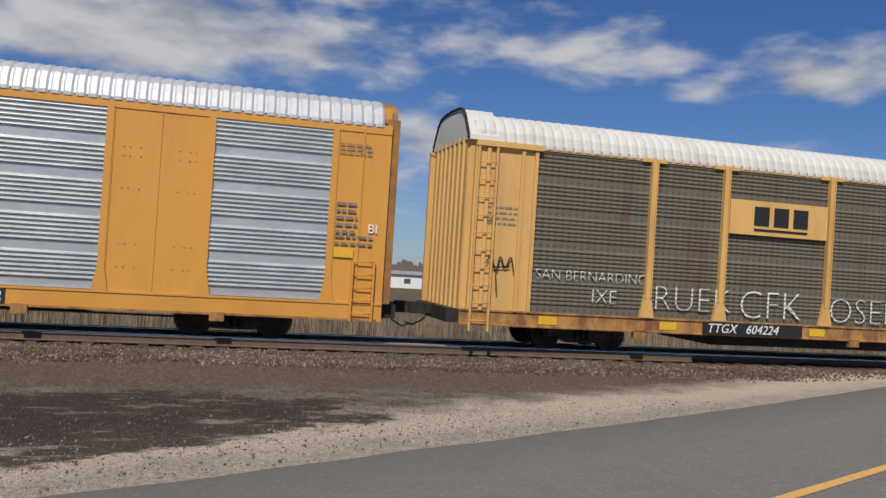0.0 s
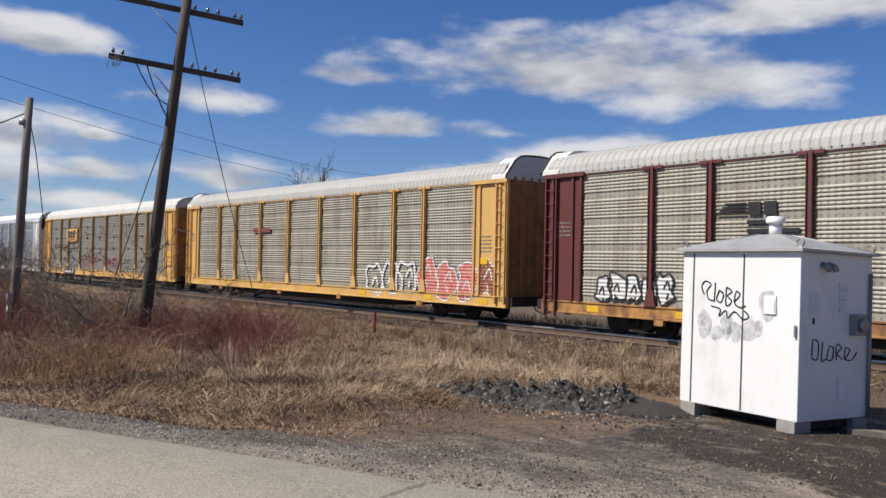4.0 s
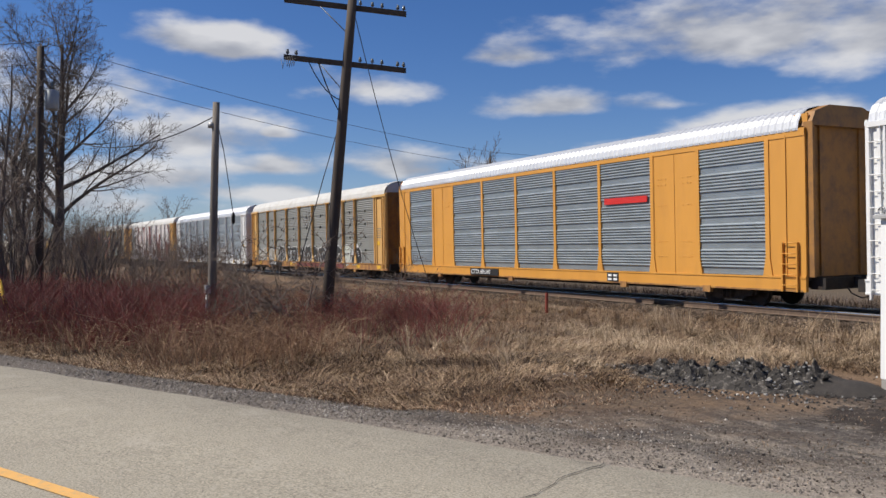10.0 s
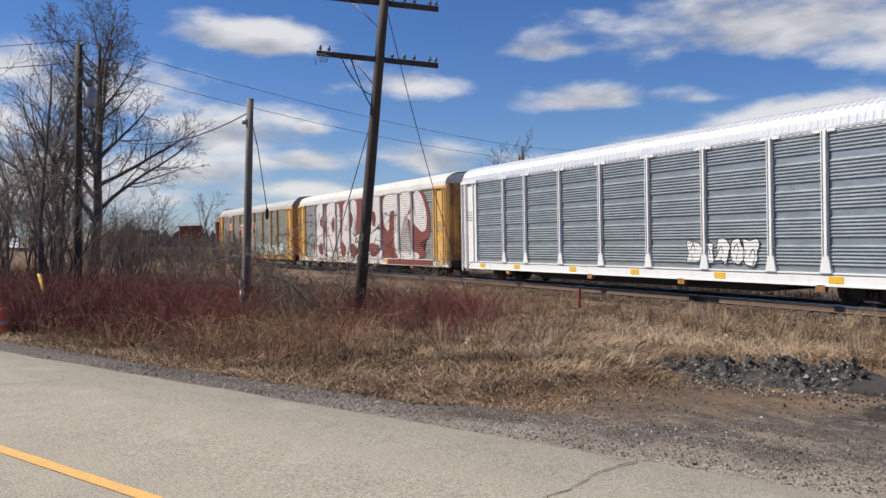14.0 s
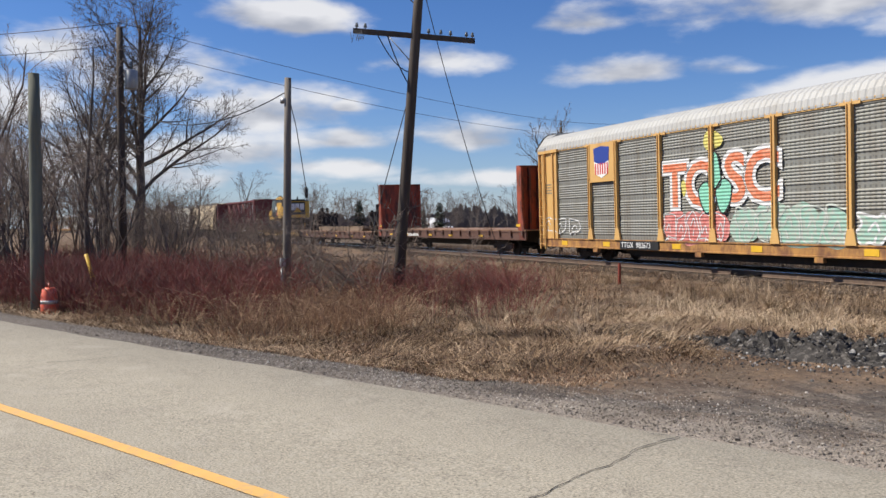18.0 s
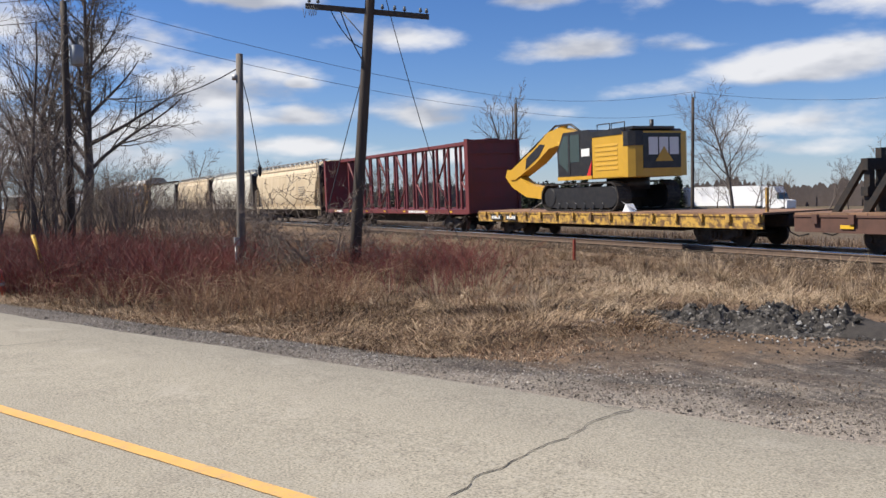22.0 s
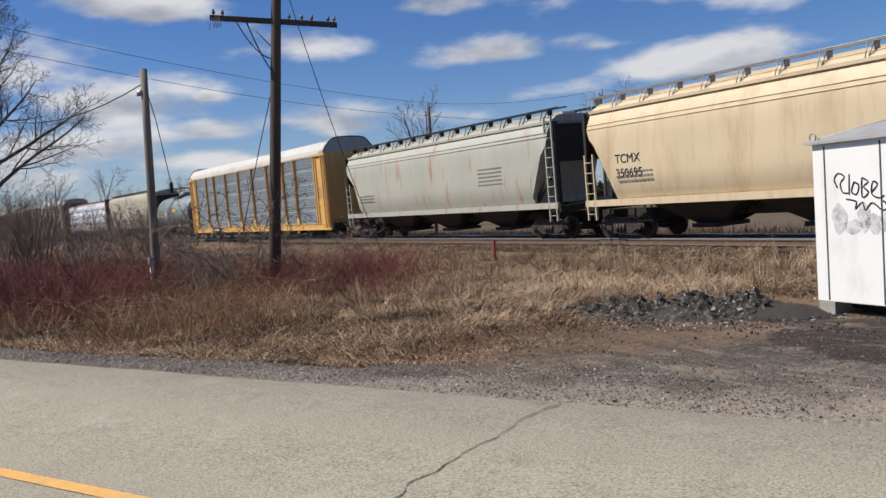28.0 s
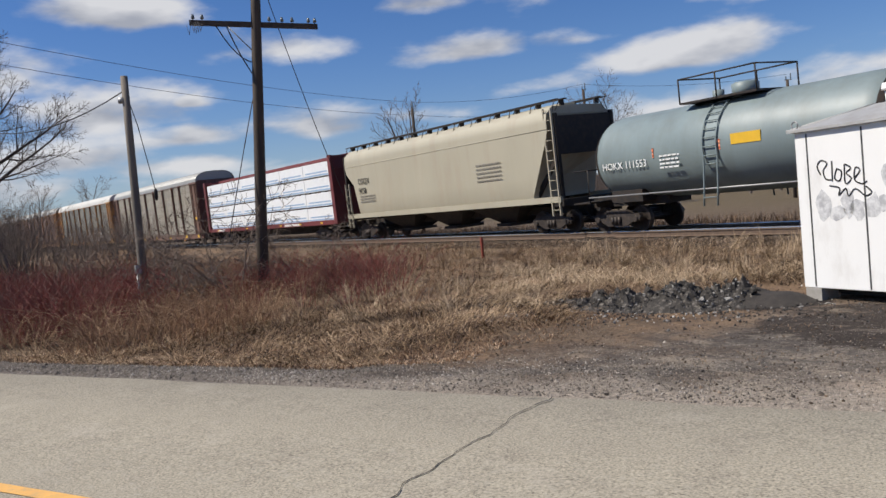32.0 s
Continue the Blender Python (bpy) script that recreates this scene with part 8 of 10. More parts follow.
    for k in range(9):
        blob(c, 4.0 + k * 0.95, 1.15 + 0.12 * (k % 2), 0.6, 0.5, M_SPRAYPALE if k % 3 else M_SPRAYTEAL, -1.603 - 0.0005 * k, 50 + k)
    letters(c, "XaKLAiN", 3.3, 0.8, 1.6, M_GALVSEAM, M_SPRAYWHITE, -1.612, fat=0.06, spacing=1.12)
    strokes(c, [[(0, 0), (0.6, 1.1), (1.2, 1.3), (3.2, 1.25), (3.6, 0.9)], [(3.6, 0.2), (4.4, 1.2), (5.4, 1.3), (6.6, 0.6), (8.0, 1.3)], [(0.2, -0.1), (2.0, 0.15), (4.2, -0.05), (8.1, 0.05)]], 3.1, 0.78, 1.0, 1.0, 0.045, M_SPRAYWHITE, -1.622)
    text_on(c, "TNUT", -3.2, 2.25, 0.34, M_SPRAYWHITE, -1.605, "thin white scrawl", offset=-0.01)
    text_on(c, "I HATE IT", -0.7, 2.25, 0.36, M_SPRAYWHITE, -1.605, "thin white scrawl", offset=-0.01)
    # 4: maroon
    c = autorack("maroon framed auto carrier with tan weathered panels", rack_mid(4), M_MAROON, M_GALVTAN, M_ROOFPALE, M_MAROON, sill_mat=M_YELLOWDIRTY, cap_mat=M_MAROON, hood=M_ROOFWHITE)
    lg = MB()
    for k in range(4):
        lg.box(-6.85 + k * 0.08, -5.98, -1.62, -1.6, 3.48 + k * 0.09, 3.52 + k * 0.09)
    lg.box(-5.92, -5.56, -1.62, -1.6, 3.46, 3.8).box(-5.48, -5.12, -1.62, -1.6, 3.46, 3.8).box(-5.95, -5.0, -1.62, -1.6, 3.22, 3.33).box(-5.95, -4.5, -1.62, -1.6, 3.0, 3.11)
    part("logo_shape", lg, M_LETTERBLACK, c, "plain black striped logo")
    part("stencil_plate", MB().box(-7.6, -4.8, -1.645, -1.6, 0.6, 0.93), M_BLACKSTENCIL, c)
    text_on(c, "TTGX   971014", -7.5, 0.66, 0.31, M_LETTERWHITE, -1.65)
    spray_letters(c, -11.1, -8.2, 1.0, 1.9, M_SPRAYWHITE, M_SPRAYBLACK, seed=8, count=5, r=0.035)
    letters(c, "KEN", -6.8, 0.98, 1.45, M_SPRAYPALE, M_GALVSEAM, -1.598, fat=0.07, spacing=1.25, label="faded pale grey sprayed capitals")
    spray_letters(c, -1.6, 1.0, 1.05, 1.8, M_SPRAYGREEN, M_SPRAYGREEN, seed=10, count=4, r=0.03)
    text_on(c, "REN", 2.7, 1.05, 1.2, M_SPRAYWHITE, -1.605, "white outlined spray letters", offset=0.05)
    text_on(c, "REN", 2.7, 1.05, 1.2, M_SPRAYBLACK, -1.612, "", offset=-0.03)
    spray_letters(c, 7.0, 11.3, 1.05, 1.9, M_SPRAYLILAC, M_SPRAYLILAC, seed=12, count=4, r=0.03)
    # 5: grey, pink tag
    c = autorack("yellow framed auto carrier with weathered grey panels and pink graffiti", rack_mid(5), M_YELLOW, M_GALVTAN, M_ROOFPALE, M_YELLOW, dark_end=M_ORANGEDARK, hood=M_ROOFWHITE)
    spray_letters(c, 5.2, 8.6, 0.8, 2.1, None, M_SPRAYWHITE, seed=14, count=3, r=0.06)
    spray_letters(c, 8.7, 13.2, 0.75, 2.2, M_SPRAYPINK, M_SPRAYWHITE, seed=15, count=4, r=0.03)
    part("logo_bar", MB().box(-5.0, -3.2, -1.65, -1.62, 3.4, 3.6), M_SPRAYMAROON, c, "small faded red lettering bar")
    # 6: board car with magenta strokes
    c = autorack("yellow framed auto carrier with grey panels and magenta spray strokes", rack_mid(6), M_YELLOW, M_GALVGREY, M_ROOFWHITE, M_YELLOW, dark_end=M_ORANGEDARK, seamed=True)
    logo_board(c, -6.15, 3.1, 2.6, 1.0, M_YELLOW)
    part("logo_shape", MB().box(-6.95, -6.55, -1.69, -1.675, 3.35, 3.9).box(-6.4, -6.0, -1.69, -1.675, 3.35, 3.9).box(-5.85, -5.4, -1.69, -1.675, 3.35, 3.9).box(-6.95, -5.4, -1.69, -1.675, 3.2, 3.26), M_LETTERBLACK, c, "plain black logo blocks")
    part("stencil_plate", MB().box(-7.9, -5.4, -1.645, -1.6, 0.6, 0.93), M_BLACKSTENCIL, c)
    bars_on(c, -7.7, 0.68, 2.1, 1, 0.2, 0.18, M_LETTERWHITE, -1.65, 5)
    rnd = random.Random(6)
    lines = []
    for k in range(9):
        if k == 4:
            continue
        x = k * 1.0
        lines += [[(x, 0), (x + 0.05, 1)], [(x, 0.95), (x + 0.6, 1.0)] if k % 2 else [(x, 0.5), (x + 0.6, 0.9)], [(x + 0.55, 0), (x + 0.6, 0.8)]]
    strokes(c, lines, -4.2, 1.15, 1.0, 0.75, 0.045, M_SPRAYMAGENTA, label="magenta spray bars")
    # 7: white
    c = autorack("white framed auto carrier with bright zinc panels and a red logo", rack_mid(7), M_WHITE, M_GALV, M_ROOFGALV, M_WHITE, dark_end=M_WHITE)
    lg = MB()
    for b in ((-6.9, -6.1, 4.05, 4.15), (-6.95, -6.82, 3.55, 4.15), (-6.9, -6.15, 3.5, 3.6), (-6.1, -5.98, 3.5, 4.15), (-6.0, -5.5, 4.05, 4.15), (-5.55, -5.42, 3.5, 4.15)):
        lg.box(b[0], b[1], -1.606, -1.59, b[2], b[3])
    part("logo_shape", lg, M_RED, c, "plain red looped logo shape")
    bars_on(c, -6.9, 3.15, 1.7, 1, 0.2, 0.16, M_LETTERBLACK, -1.6, 12)
    text_on(c, "NKCR 9328", -6.9, 0.68, 0.26, M_LETTERBLACK, -1.645)
    part("brake_wheel", MB().tube([(12.6, -1.7, 1.5), (12.6, -1.62, 1.5)], 0.22, 12).box(12.4, 12.85, -1.7, -1.62, 1.1, 1.8), M_GREYMETAL, c, "hand brake")
    # 8: orange with red bar
    c = cn_rack("orange auto carrier with bright zinc panels and a red logo bar", rack_mid(8))
    part("logo_shape", MB().box(4.6, 6.9, -1.62, -1.58, 3.4, 3.62), M_RED, c, "plain red logo bar")
    part("stencil_plate", MB().box(-5.4, -2.9, -1.64, -1.6, 0.6, 0.9), M_BLACKSTENCIL, c)
    text_on(c, "CTTX 695390", -5.3, 0.66, 0.29, M_LETTERWHITE, -1.645)
    # 9: cream yellow, grey panels, black letters
    c = autorack("pale yellow auto carrier with grey panels and black graffiti", rack_mid(9), M_YELLOW, M_GALVSEAM, M_ROOFWHITE, M_YELLOW, sill_mat=M_YELLOWDIRTY, dark_end=M_ORANGEDARK, seamed=True)
    part("stencil_plate", MB().box(-8.8, -5.6, -1.645, -1.6, 0.6, 0.93), M_BLACKSTENCIL, c)
    text_on(c, "CNA  712304", -8.6, 0.67, 0.3, M_LETTERWHITE, -1.65)
    spray_letters(c, -12.2, -6.4, 1.0, 2.0, M_GALVTAN, M_SPRAYWHITE, seed=21, count=6, r=0.02)
    for k in range(14):
        blob(c, -5.8 + k * 0.95, 1.35 + 0.1 * (k % 3), 0.8, 0.55, M_SPRAYBLACK, -1.597 - 0.0002 * k, 200 + k)
    spray_letters(c, -6.2, 9.8, 0.85, 2.1, M_SPRAYBLACK, M_SPRAYWHITE, seed=22, count=11, r=0.028, label="black graffiti letters with white edges")
    blob(c, 9.0, 1.5, 0.8, 0.6, M_SPRAYWHITE, -1.6, 71)
    blob(c, 7.6, 1.4, 0.6, 0.7, M_SPRAYPALE, -1.601, 72)
    part("spray_band", MB().box(-2, 7.0, -1.64, -1.6, 0.62, 0.9), M_SPRAYMAROON, c, "dark red spray band")
    # 10: white, white tag
    c = autorack("white framed auto carrier with zinc panels and a white tag", rack_mid(10), M_WHITE, M_GALV, M_ROOFGALV, M_WHITE, dark_end=M_WHITE)
    spray_letters(c, 3.4, 6.6, 1.1, 2.0, M_SPRAYWHITE, M_SPRAYBLACK, seed=25, count=5, r=0.015)
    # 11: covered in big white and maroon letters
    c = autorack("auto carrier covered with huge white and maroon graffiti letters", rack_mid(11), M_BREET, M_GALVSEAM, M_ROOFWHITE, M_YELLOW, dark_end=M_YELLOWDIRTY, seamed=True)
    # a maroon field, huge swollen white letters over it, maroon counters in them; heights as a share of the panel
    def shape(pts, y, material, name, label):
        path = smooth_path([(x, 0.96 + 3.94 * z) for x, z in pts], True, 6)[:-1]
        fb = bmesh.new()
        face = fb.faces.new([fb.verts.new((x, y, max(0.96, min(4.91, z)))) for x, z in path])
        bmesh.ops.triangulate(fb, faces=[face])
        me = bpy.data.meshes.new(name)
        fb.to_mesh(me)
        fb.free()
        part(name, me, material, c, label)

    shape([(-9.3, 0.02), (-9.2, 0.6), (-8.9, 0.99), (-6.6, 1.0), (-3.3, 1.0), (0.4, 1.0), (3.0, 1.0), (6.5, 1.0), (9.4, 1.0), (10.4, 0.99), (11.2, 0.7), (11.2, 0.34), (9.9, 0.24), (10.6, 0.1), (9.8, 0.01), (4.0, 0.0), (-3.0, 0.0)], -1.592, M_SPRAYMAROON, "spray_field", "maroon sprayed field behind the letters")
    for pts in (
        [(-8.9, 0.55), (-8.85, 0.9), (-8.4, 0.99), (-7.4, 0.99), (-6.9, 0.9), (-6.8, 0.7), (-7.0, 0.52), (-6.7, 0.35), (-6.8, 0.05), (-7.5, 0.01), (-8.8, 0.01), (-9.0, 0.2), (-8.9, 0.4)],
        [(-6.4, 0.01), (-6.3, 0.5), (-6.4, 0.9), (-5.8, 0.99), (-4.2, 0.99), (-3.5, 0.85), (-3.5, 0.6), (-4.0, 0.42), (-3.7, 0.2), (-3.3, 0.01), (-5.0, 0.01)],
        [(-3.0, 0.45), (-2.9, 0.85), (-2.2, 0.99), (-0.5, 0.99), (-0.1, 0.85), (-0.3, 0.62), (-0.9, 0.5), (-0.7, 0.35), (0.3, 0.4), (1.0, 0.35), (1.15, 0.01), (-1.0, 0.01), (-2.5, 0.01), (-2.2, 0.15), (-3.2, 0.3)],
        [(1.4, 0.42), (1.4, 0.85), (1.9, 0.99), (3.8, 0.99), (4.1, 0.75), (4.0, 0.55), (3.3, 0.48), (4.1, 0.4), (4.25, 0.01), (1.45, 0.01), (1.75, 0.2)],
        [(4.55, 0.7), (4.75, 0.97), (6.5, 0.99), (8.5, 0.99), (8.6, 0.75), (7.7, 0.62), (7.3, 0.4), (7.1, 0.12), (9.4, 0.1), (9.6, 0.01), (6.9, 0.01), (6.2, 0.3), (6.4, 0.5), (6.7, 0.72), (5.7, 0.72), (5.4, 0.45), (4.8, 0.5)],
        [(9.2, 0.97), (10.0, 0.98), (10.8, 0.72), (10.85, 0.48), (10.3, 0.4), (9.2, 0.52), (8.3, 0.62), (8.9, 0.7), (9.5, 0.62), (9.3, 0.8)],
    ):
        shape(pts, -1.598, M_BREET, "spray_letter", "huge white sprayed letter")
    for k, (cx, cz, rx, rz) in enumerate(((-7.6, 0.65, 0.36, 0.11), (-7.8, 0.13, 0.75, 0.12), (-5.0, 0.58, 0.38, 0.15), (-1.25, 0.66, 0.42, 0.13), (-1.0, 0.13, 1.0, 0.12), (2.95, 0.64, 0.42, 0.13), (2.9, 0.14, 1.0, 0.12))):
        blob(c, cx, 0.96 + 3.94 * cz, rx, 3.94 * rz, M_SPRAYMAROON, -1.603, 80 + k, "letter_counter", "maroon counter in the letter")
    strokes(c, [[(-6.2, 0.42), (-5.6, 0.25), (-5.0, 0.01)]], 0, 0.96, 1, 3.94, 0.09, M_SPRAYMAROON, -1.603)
    bars_on(c, -8.4, 0.68, 2.0, 1, 0.2, 0.14, M_STENCILGREY, -1.645, 15)
    part("spray_band", MB().box(5.2, 11.6, -1.64, -1.6, 0.62, 0.93), M_SPRAYMAROON, c, "maroon spray band")
    # 12: shield car with coloured tags
    c = autorack("yellow auto carrier with weathered panels and colourful graffiti", rack_mid(12), M_YELLOW, M_GALVGREY, M_ROOFPALE, M_YELLOW, sill_mat=M_YELLOWDIRTY, hood=M_ROOFGREY)
    logo_board(c, -8.02, 3.35, 1.9, 1.6, M_YELLOW)
    part("shield_top", MB().prism(sh, "y", -1.69, -1.675), M_BLUE, c, "blue shield head")
    part("shield_field", MB().prism([(-8.55, 4.2), (-8.02, 4.05), (-7.5, 4.2), (-7.55, 3.7), (-8.02, 3.5), (-8.5, 3.7)], "y", -1.688, -1.675), M_LETTERWHITE, c, "white shield field")
    part("shield_stripe", st.mesh("shield_stripe"), M_RED, c, "red stripes")
    for k, (x, z, w, h, m) in enumerate(((-3.4, 1.5, 0.9, 0.65, M_SPRAYPINK), (-2.4, 1.4, 0.9, 0.6, M_SPRAYPINK), (-1.5, 1.5, 0.8, 0.7, M_SPRAYPINK), (0.1, 1.5, 0.7, 0.65, M_SPRAYTEAL), (1.2, 1.6, 0.9, 0.7, M_SPRAYTEAL), (2.4, 1.5, 0.9, 0.7, M_SPRAYTEAL), (3.6, 1.4, 0.8, 0.6, M_SPRAYTEAL))):
        blob(c, x, z, w, h, m, -1.6 - 0.0007 * k, 300 + k, label="faded sprayed colour")
    spray_letters(c, -4.1, -0.8, 0.95, 2.0, None, M_SPRAYWHITE, y=-1.607, seed=33, count=5, r=0.022)
    spray_letters(c, -0.3, 4.2, 0.95, 2.15, None, M_SPRAYPALE, y=-1.607, seed=36, count=5, r=0.03)
    spray_letters(c, 4.4, 10.5, 0.9, 1.9, M_SPRAYTEAL, M_SPRAYWHITE, seed=34, count=6, r=0.04)
    for word, x, z, size in (("TO", -4.05, 2.25, 2.15), ("SC", -0.85, 2.35, 2.25)):
        letters(c, word, x, z, size, M_SPRAYORANGE, M_SPRAYWHITE, -1.612, fat=0.19, spacing=0.9, label="orange sprayed letters edged in white")
    blob(c, -1.42, 4.45, 0.5, 0.36, M_SPRAYYELLOW, -1.61, 311, label="yellow sprayed splash")
    blob(c, -2.9, 2.9, 0.14, 0.3, M_SPRAYYELLOW, -1.622, 312, label="yellow sprayed splash")
    # pale green figure between the letters: a tall top and two swollen feet, edged in black
    for pts in ([(-1.6, 2.9), (-1.5, 3.8), (-1.3, 4.05), (-1.1, 3.8), (-1.0, 2.9)], [(-2.1, 2.8), (-1.7, 3.05), (-1.35, 2.7), (-1.5, 2.1), (-1.75, 1.95), (-2.0, 2.3)], [(-0.5, 2.9), (-0.9, 3.1), (-1.25, 2.7), (-1.1, 2.1), (-0.85, 1.95), (-0.55, 2.35)]):
        path = smooth_path(pts, True, 5)[:-1]
        cx, cz = sum(p[0] for p in pts) / len(pts), sum(p[1] for p in pts) / len(pts)
        part("spray_figure", MB().add([(cx, -1.626, cz)] + [(p[0], -1.626, p[1]) for p in path], [(0, 1 + i, 1 + (i + 1) % len(path)) for i in range(len(path))]), M_SPRAYMINT, c, "mint green sprayed figure")
        edge = MB()
        ribbon(edge, pts, 0.03, -1.63, True)
        part("spray_outline", edge, M_SPRAYBLACK, c)
    part("stencil_plate", MB().box(-6.9, -4.4, -1.645, -1.6, 0.6, 0.93), M_BLACKSTENCIL, c)
    text_on(c, "TTGX  982673", -6.8, 0.66, 0.31, M_LETTERWHITE, -1.65)
    spray_letters(c, -13.3, -9.8, 1.2, 1.9, None, M_SPRAYWHITE, seed=35, count=3, r=0.025)


make_racks()
bulkhead_flat(mid(314.6, 337.6))
lumber_flat(mid(337.6, 358.4))
equipment_flat(mid(358.4, 377.6))
excavator(-367.6)
centerbeam(mid(377.6, 400.6))
hopper("tan covered hopper with dark end cage", mid(400.6, 419.9), 19.3, M_HOPTAN, seed=2)
h = hopper("off-white covered hopper with black logo blocks", mid(419.9, 437.8), 17.9, M_HOPWHITE, number="GACX 8356", number_z=2.95, seed=5)
part("logo_shape", MB().box(4.0, 4.45, -1.6, -1.585, 3.2, 3.65).box(4.55, 4.95, -1.6, -1.585, 3.2, 3.65).box(5.05, 5.45, -1.6, -1.585, 3.2, 3.65).box(5.55, 6.0, -1.6, -1.585, 3.2, 3.65), M_LETTERBLACK, h, "plain black logo blocks")
hopper("tan covered hopper with black numbers and light graffiti", mid(437.8, 456.7), 18.9, M_HOPTAN, number="TCMX 350695", number_z=2.6, seed=8)
hopper("grey covered hopper streaked with rust", mid(456.7, 476.2), 19.5, M_HOPGREY, top_z=4.7, seed=11)
c21 = autorack("yellow framed auto carrier with zinc panels and a red logo", mid(477.0, 505.6), M_YELLOW, M_GALV, M_ROOFWHITE, M_YELLOW, hood=M_ROOFGREY)
part("logo_shape", MB().box(4.65, 6.9, -1.645, -1.6, 3.4, 3.66), M_RED, c21, "plain red logo bar")
part("stencil_plate", MB().box(-8.4, -6.3, -1.645, -1.6, 0.6, 0.93), M_BLACKSTENCIL, c21)
text_on(c21, "TTGX 254469", -8.3, 0.67, 0.27, M_LETTERWHITE, -1.65)
tank_car(mid(505.45, 518.45))
hopper("cream covered hopper with black number", mid(518.0, 536.8), 18.8, M_HOPCREAM, top_z=4.7, number="CGQX 9158", number_z=2.9, rounded=False, seed=14)
centerbeam(mid(536.8, 560.3), True)
autorack("brown weathered auto carrier with faded panels", mid(560.3, 588.9), M_BOXBROWN, M_GALVTAN, M_ROOFGREY, M_BOXBROWN)
c26 = autorack("faded yellow auto carrier with tagged panels", mid(588.9, 617.5), M_YELLOWDIRTY, M_GALVGREY, M_ROOFWHITE, M_YELLOWDIRTY)
spray_letters(c26, 1.0, 9.0, 0.9, 2.0, M_SPRAYWHITE, M_SPRAYBLACK, seed=41, count=8, r=0.03)
autorack("orange brown auto carrier far back in the train", mid(617.5, 646.1), M_YELLOWDIRTY, M_BOXBROWN, M_ROOFGREY, M_YELLOWDIRTY)
autorack("dark brown auto carrier at the far end of the view", mid(646.1, 674.7), M_BOXBROWN, M_GALVBROWN, M_ROOFGREY, M_BOXBROWN)

# stacked timber on the stake flatcar
for k, (x0, x1) in enumerate(((-5.0, -0.9), (-0.7, 2.8), (3.0, 6.9))):
    tb = thing("timber_stack", "low stack of grey brown sawn timbers tied on the flatcar", "timber stack")
    CARS.append((tb, mid(337.6, 358.4)))
    for r in range(2):
        for i in range(6):
            part("timber", shared(("timber", round(x1 - x0, 1)), lambda: MB().box(0, x1 - x0, -0.21, 0.21, 0.0, 0.165)), M_LUMBER, tb, "", pose(x0 + 0.06 * ((i * 7 + r * 3) % 5 - 2) / 2, -1.1 + i * 0.44, 1.17 + 0.17 * r + 0.02))
    for x in (x0 + 0.7, x1 - 0.7):
        part("strap", MB().box(x - 0.03, x + 0.03, -1.34, 1.34, 1.52, 1.54).box(x - 0.03, x + 0.03, -1.35, -1.33, 1.15, 1.54), M_STEELDARK, tb)


# ---- road truck on the far road ----
def far_truck():
    t = thing("semi_truck", "white tractor trailer on the far road", "truck")
    tr = part("trailer", MB().box(-8.6, 5.0, -1.3, 1.3, 1.15, 4.05).box(-8.6, 5.0, -0.5, 0.5, 0.85, 1.15), M_TRAILER, t, "long white box trailer")
    part("cab", MB().prism([(5.3, 0.8), (9.0, 0.8), (9.05, 1.9), (7.9, 2.05), (7.5, 3.0), (6.9, 3.9), (5.3, 3.9)], "y", -1.2, 1.2), M_TRAILER, t, "white tractor cab")
    part("windshield", MB().prism([(7.92, 2.1), (7.55, 3.0), (7.45, 3.0), (7.5, 2.1)], "y", -1.21, 1.21), M_GLASS, t)
    for x in (-7.6, -6.3, 4.4, 5.7, 8.4):
        w = part("wheel", MB().tube([(x, -1.25, 0.5), (x, 1.25, 0.5)], 0.5, 16), M_EXBLACK, t, "black tyre")
    return t


FAR_TRUCK = far_truck()

def motions():
    times = list(range(0, 33))
    for ob, off in CARS:
        walk(ob, [(t, on_track(train_x(t) + off)) for t in times])
    # the road truck runs at 24 m/s along the far road, which bears 12 degrees off the track
    c, d = math.cos(radians(12)), math.sin(radians(12))
    walk(FAR_TRUCK, [(t, pose(-86.8 - 9.05 * c + 24 * c * (t - 22), 95 - 9.05 * d + 24 * d * (t - 22), -0.68, 0, 0, 12)) for t in (0, 8, 16, 24, 32)])


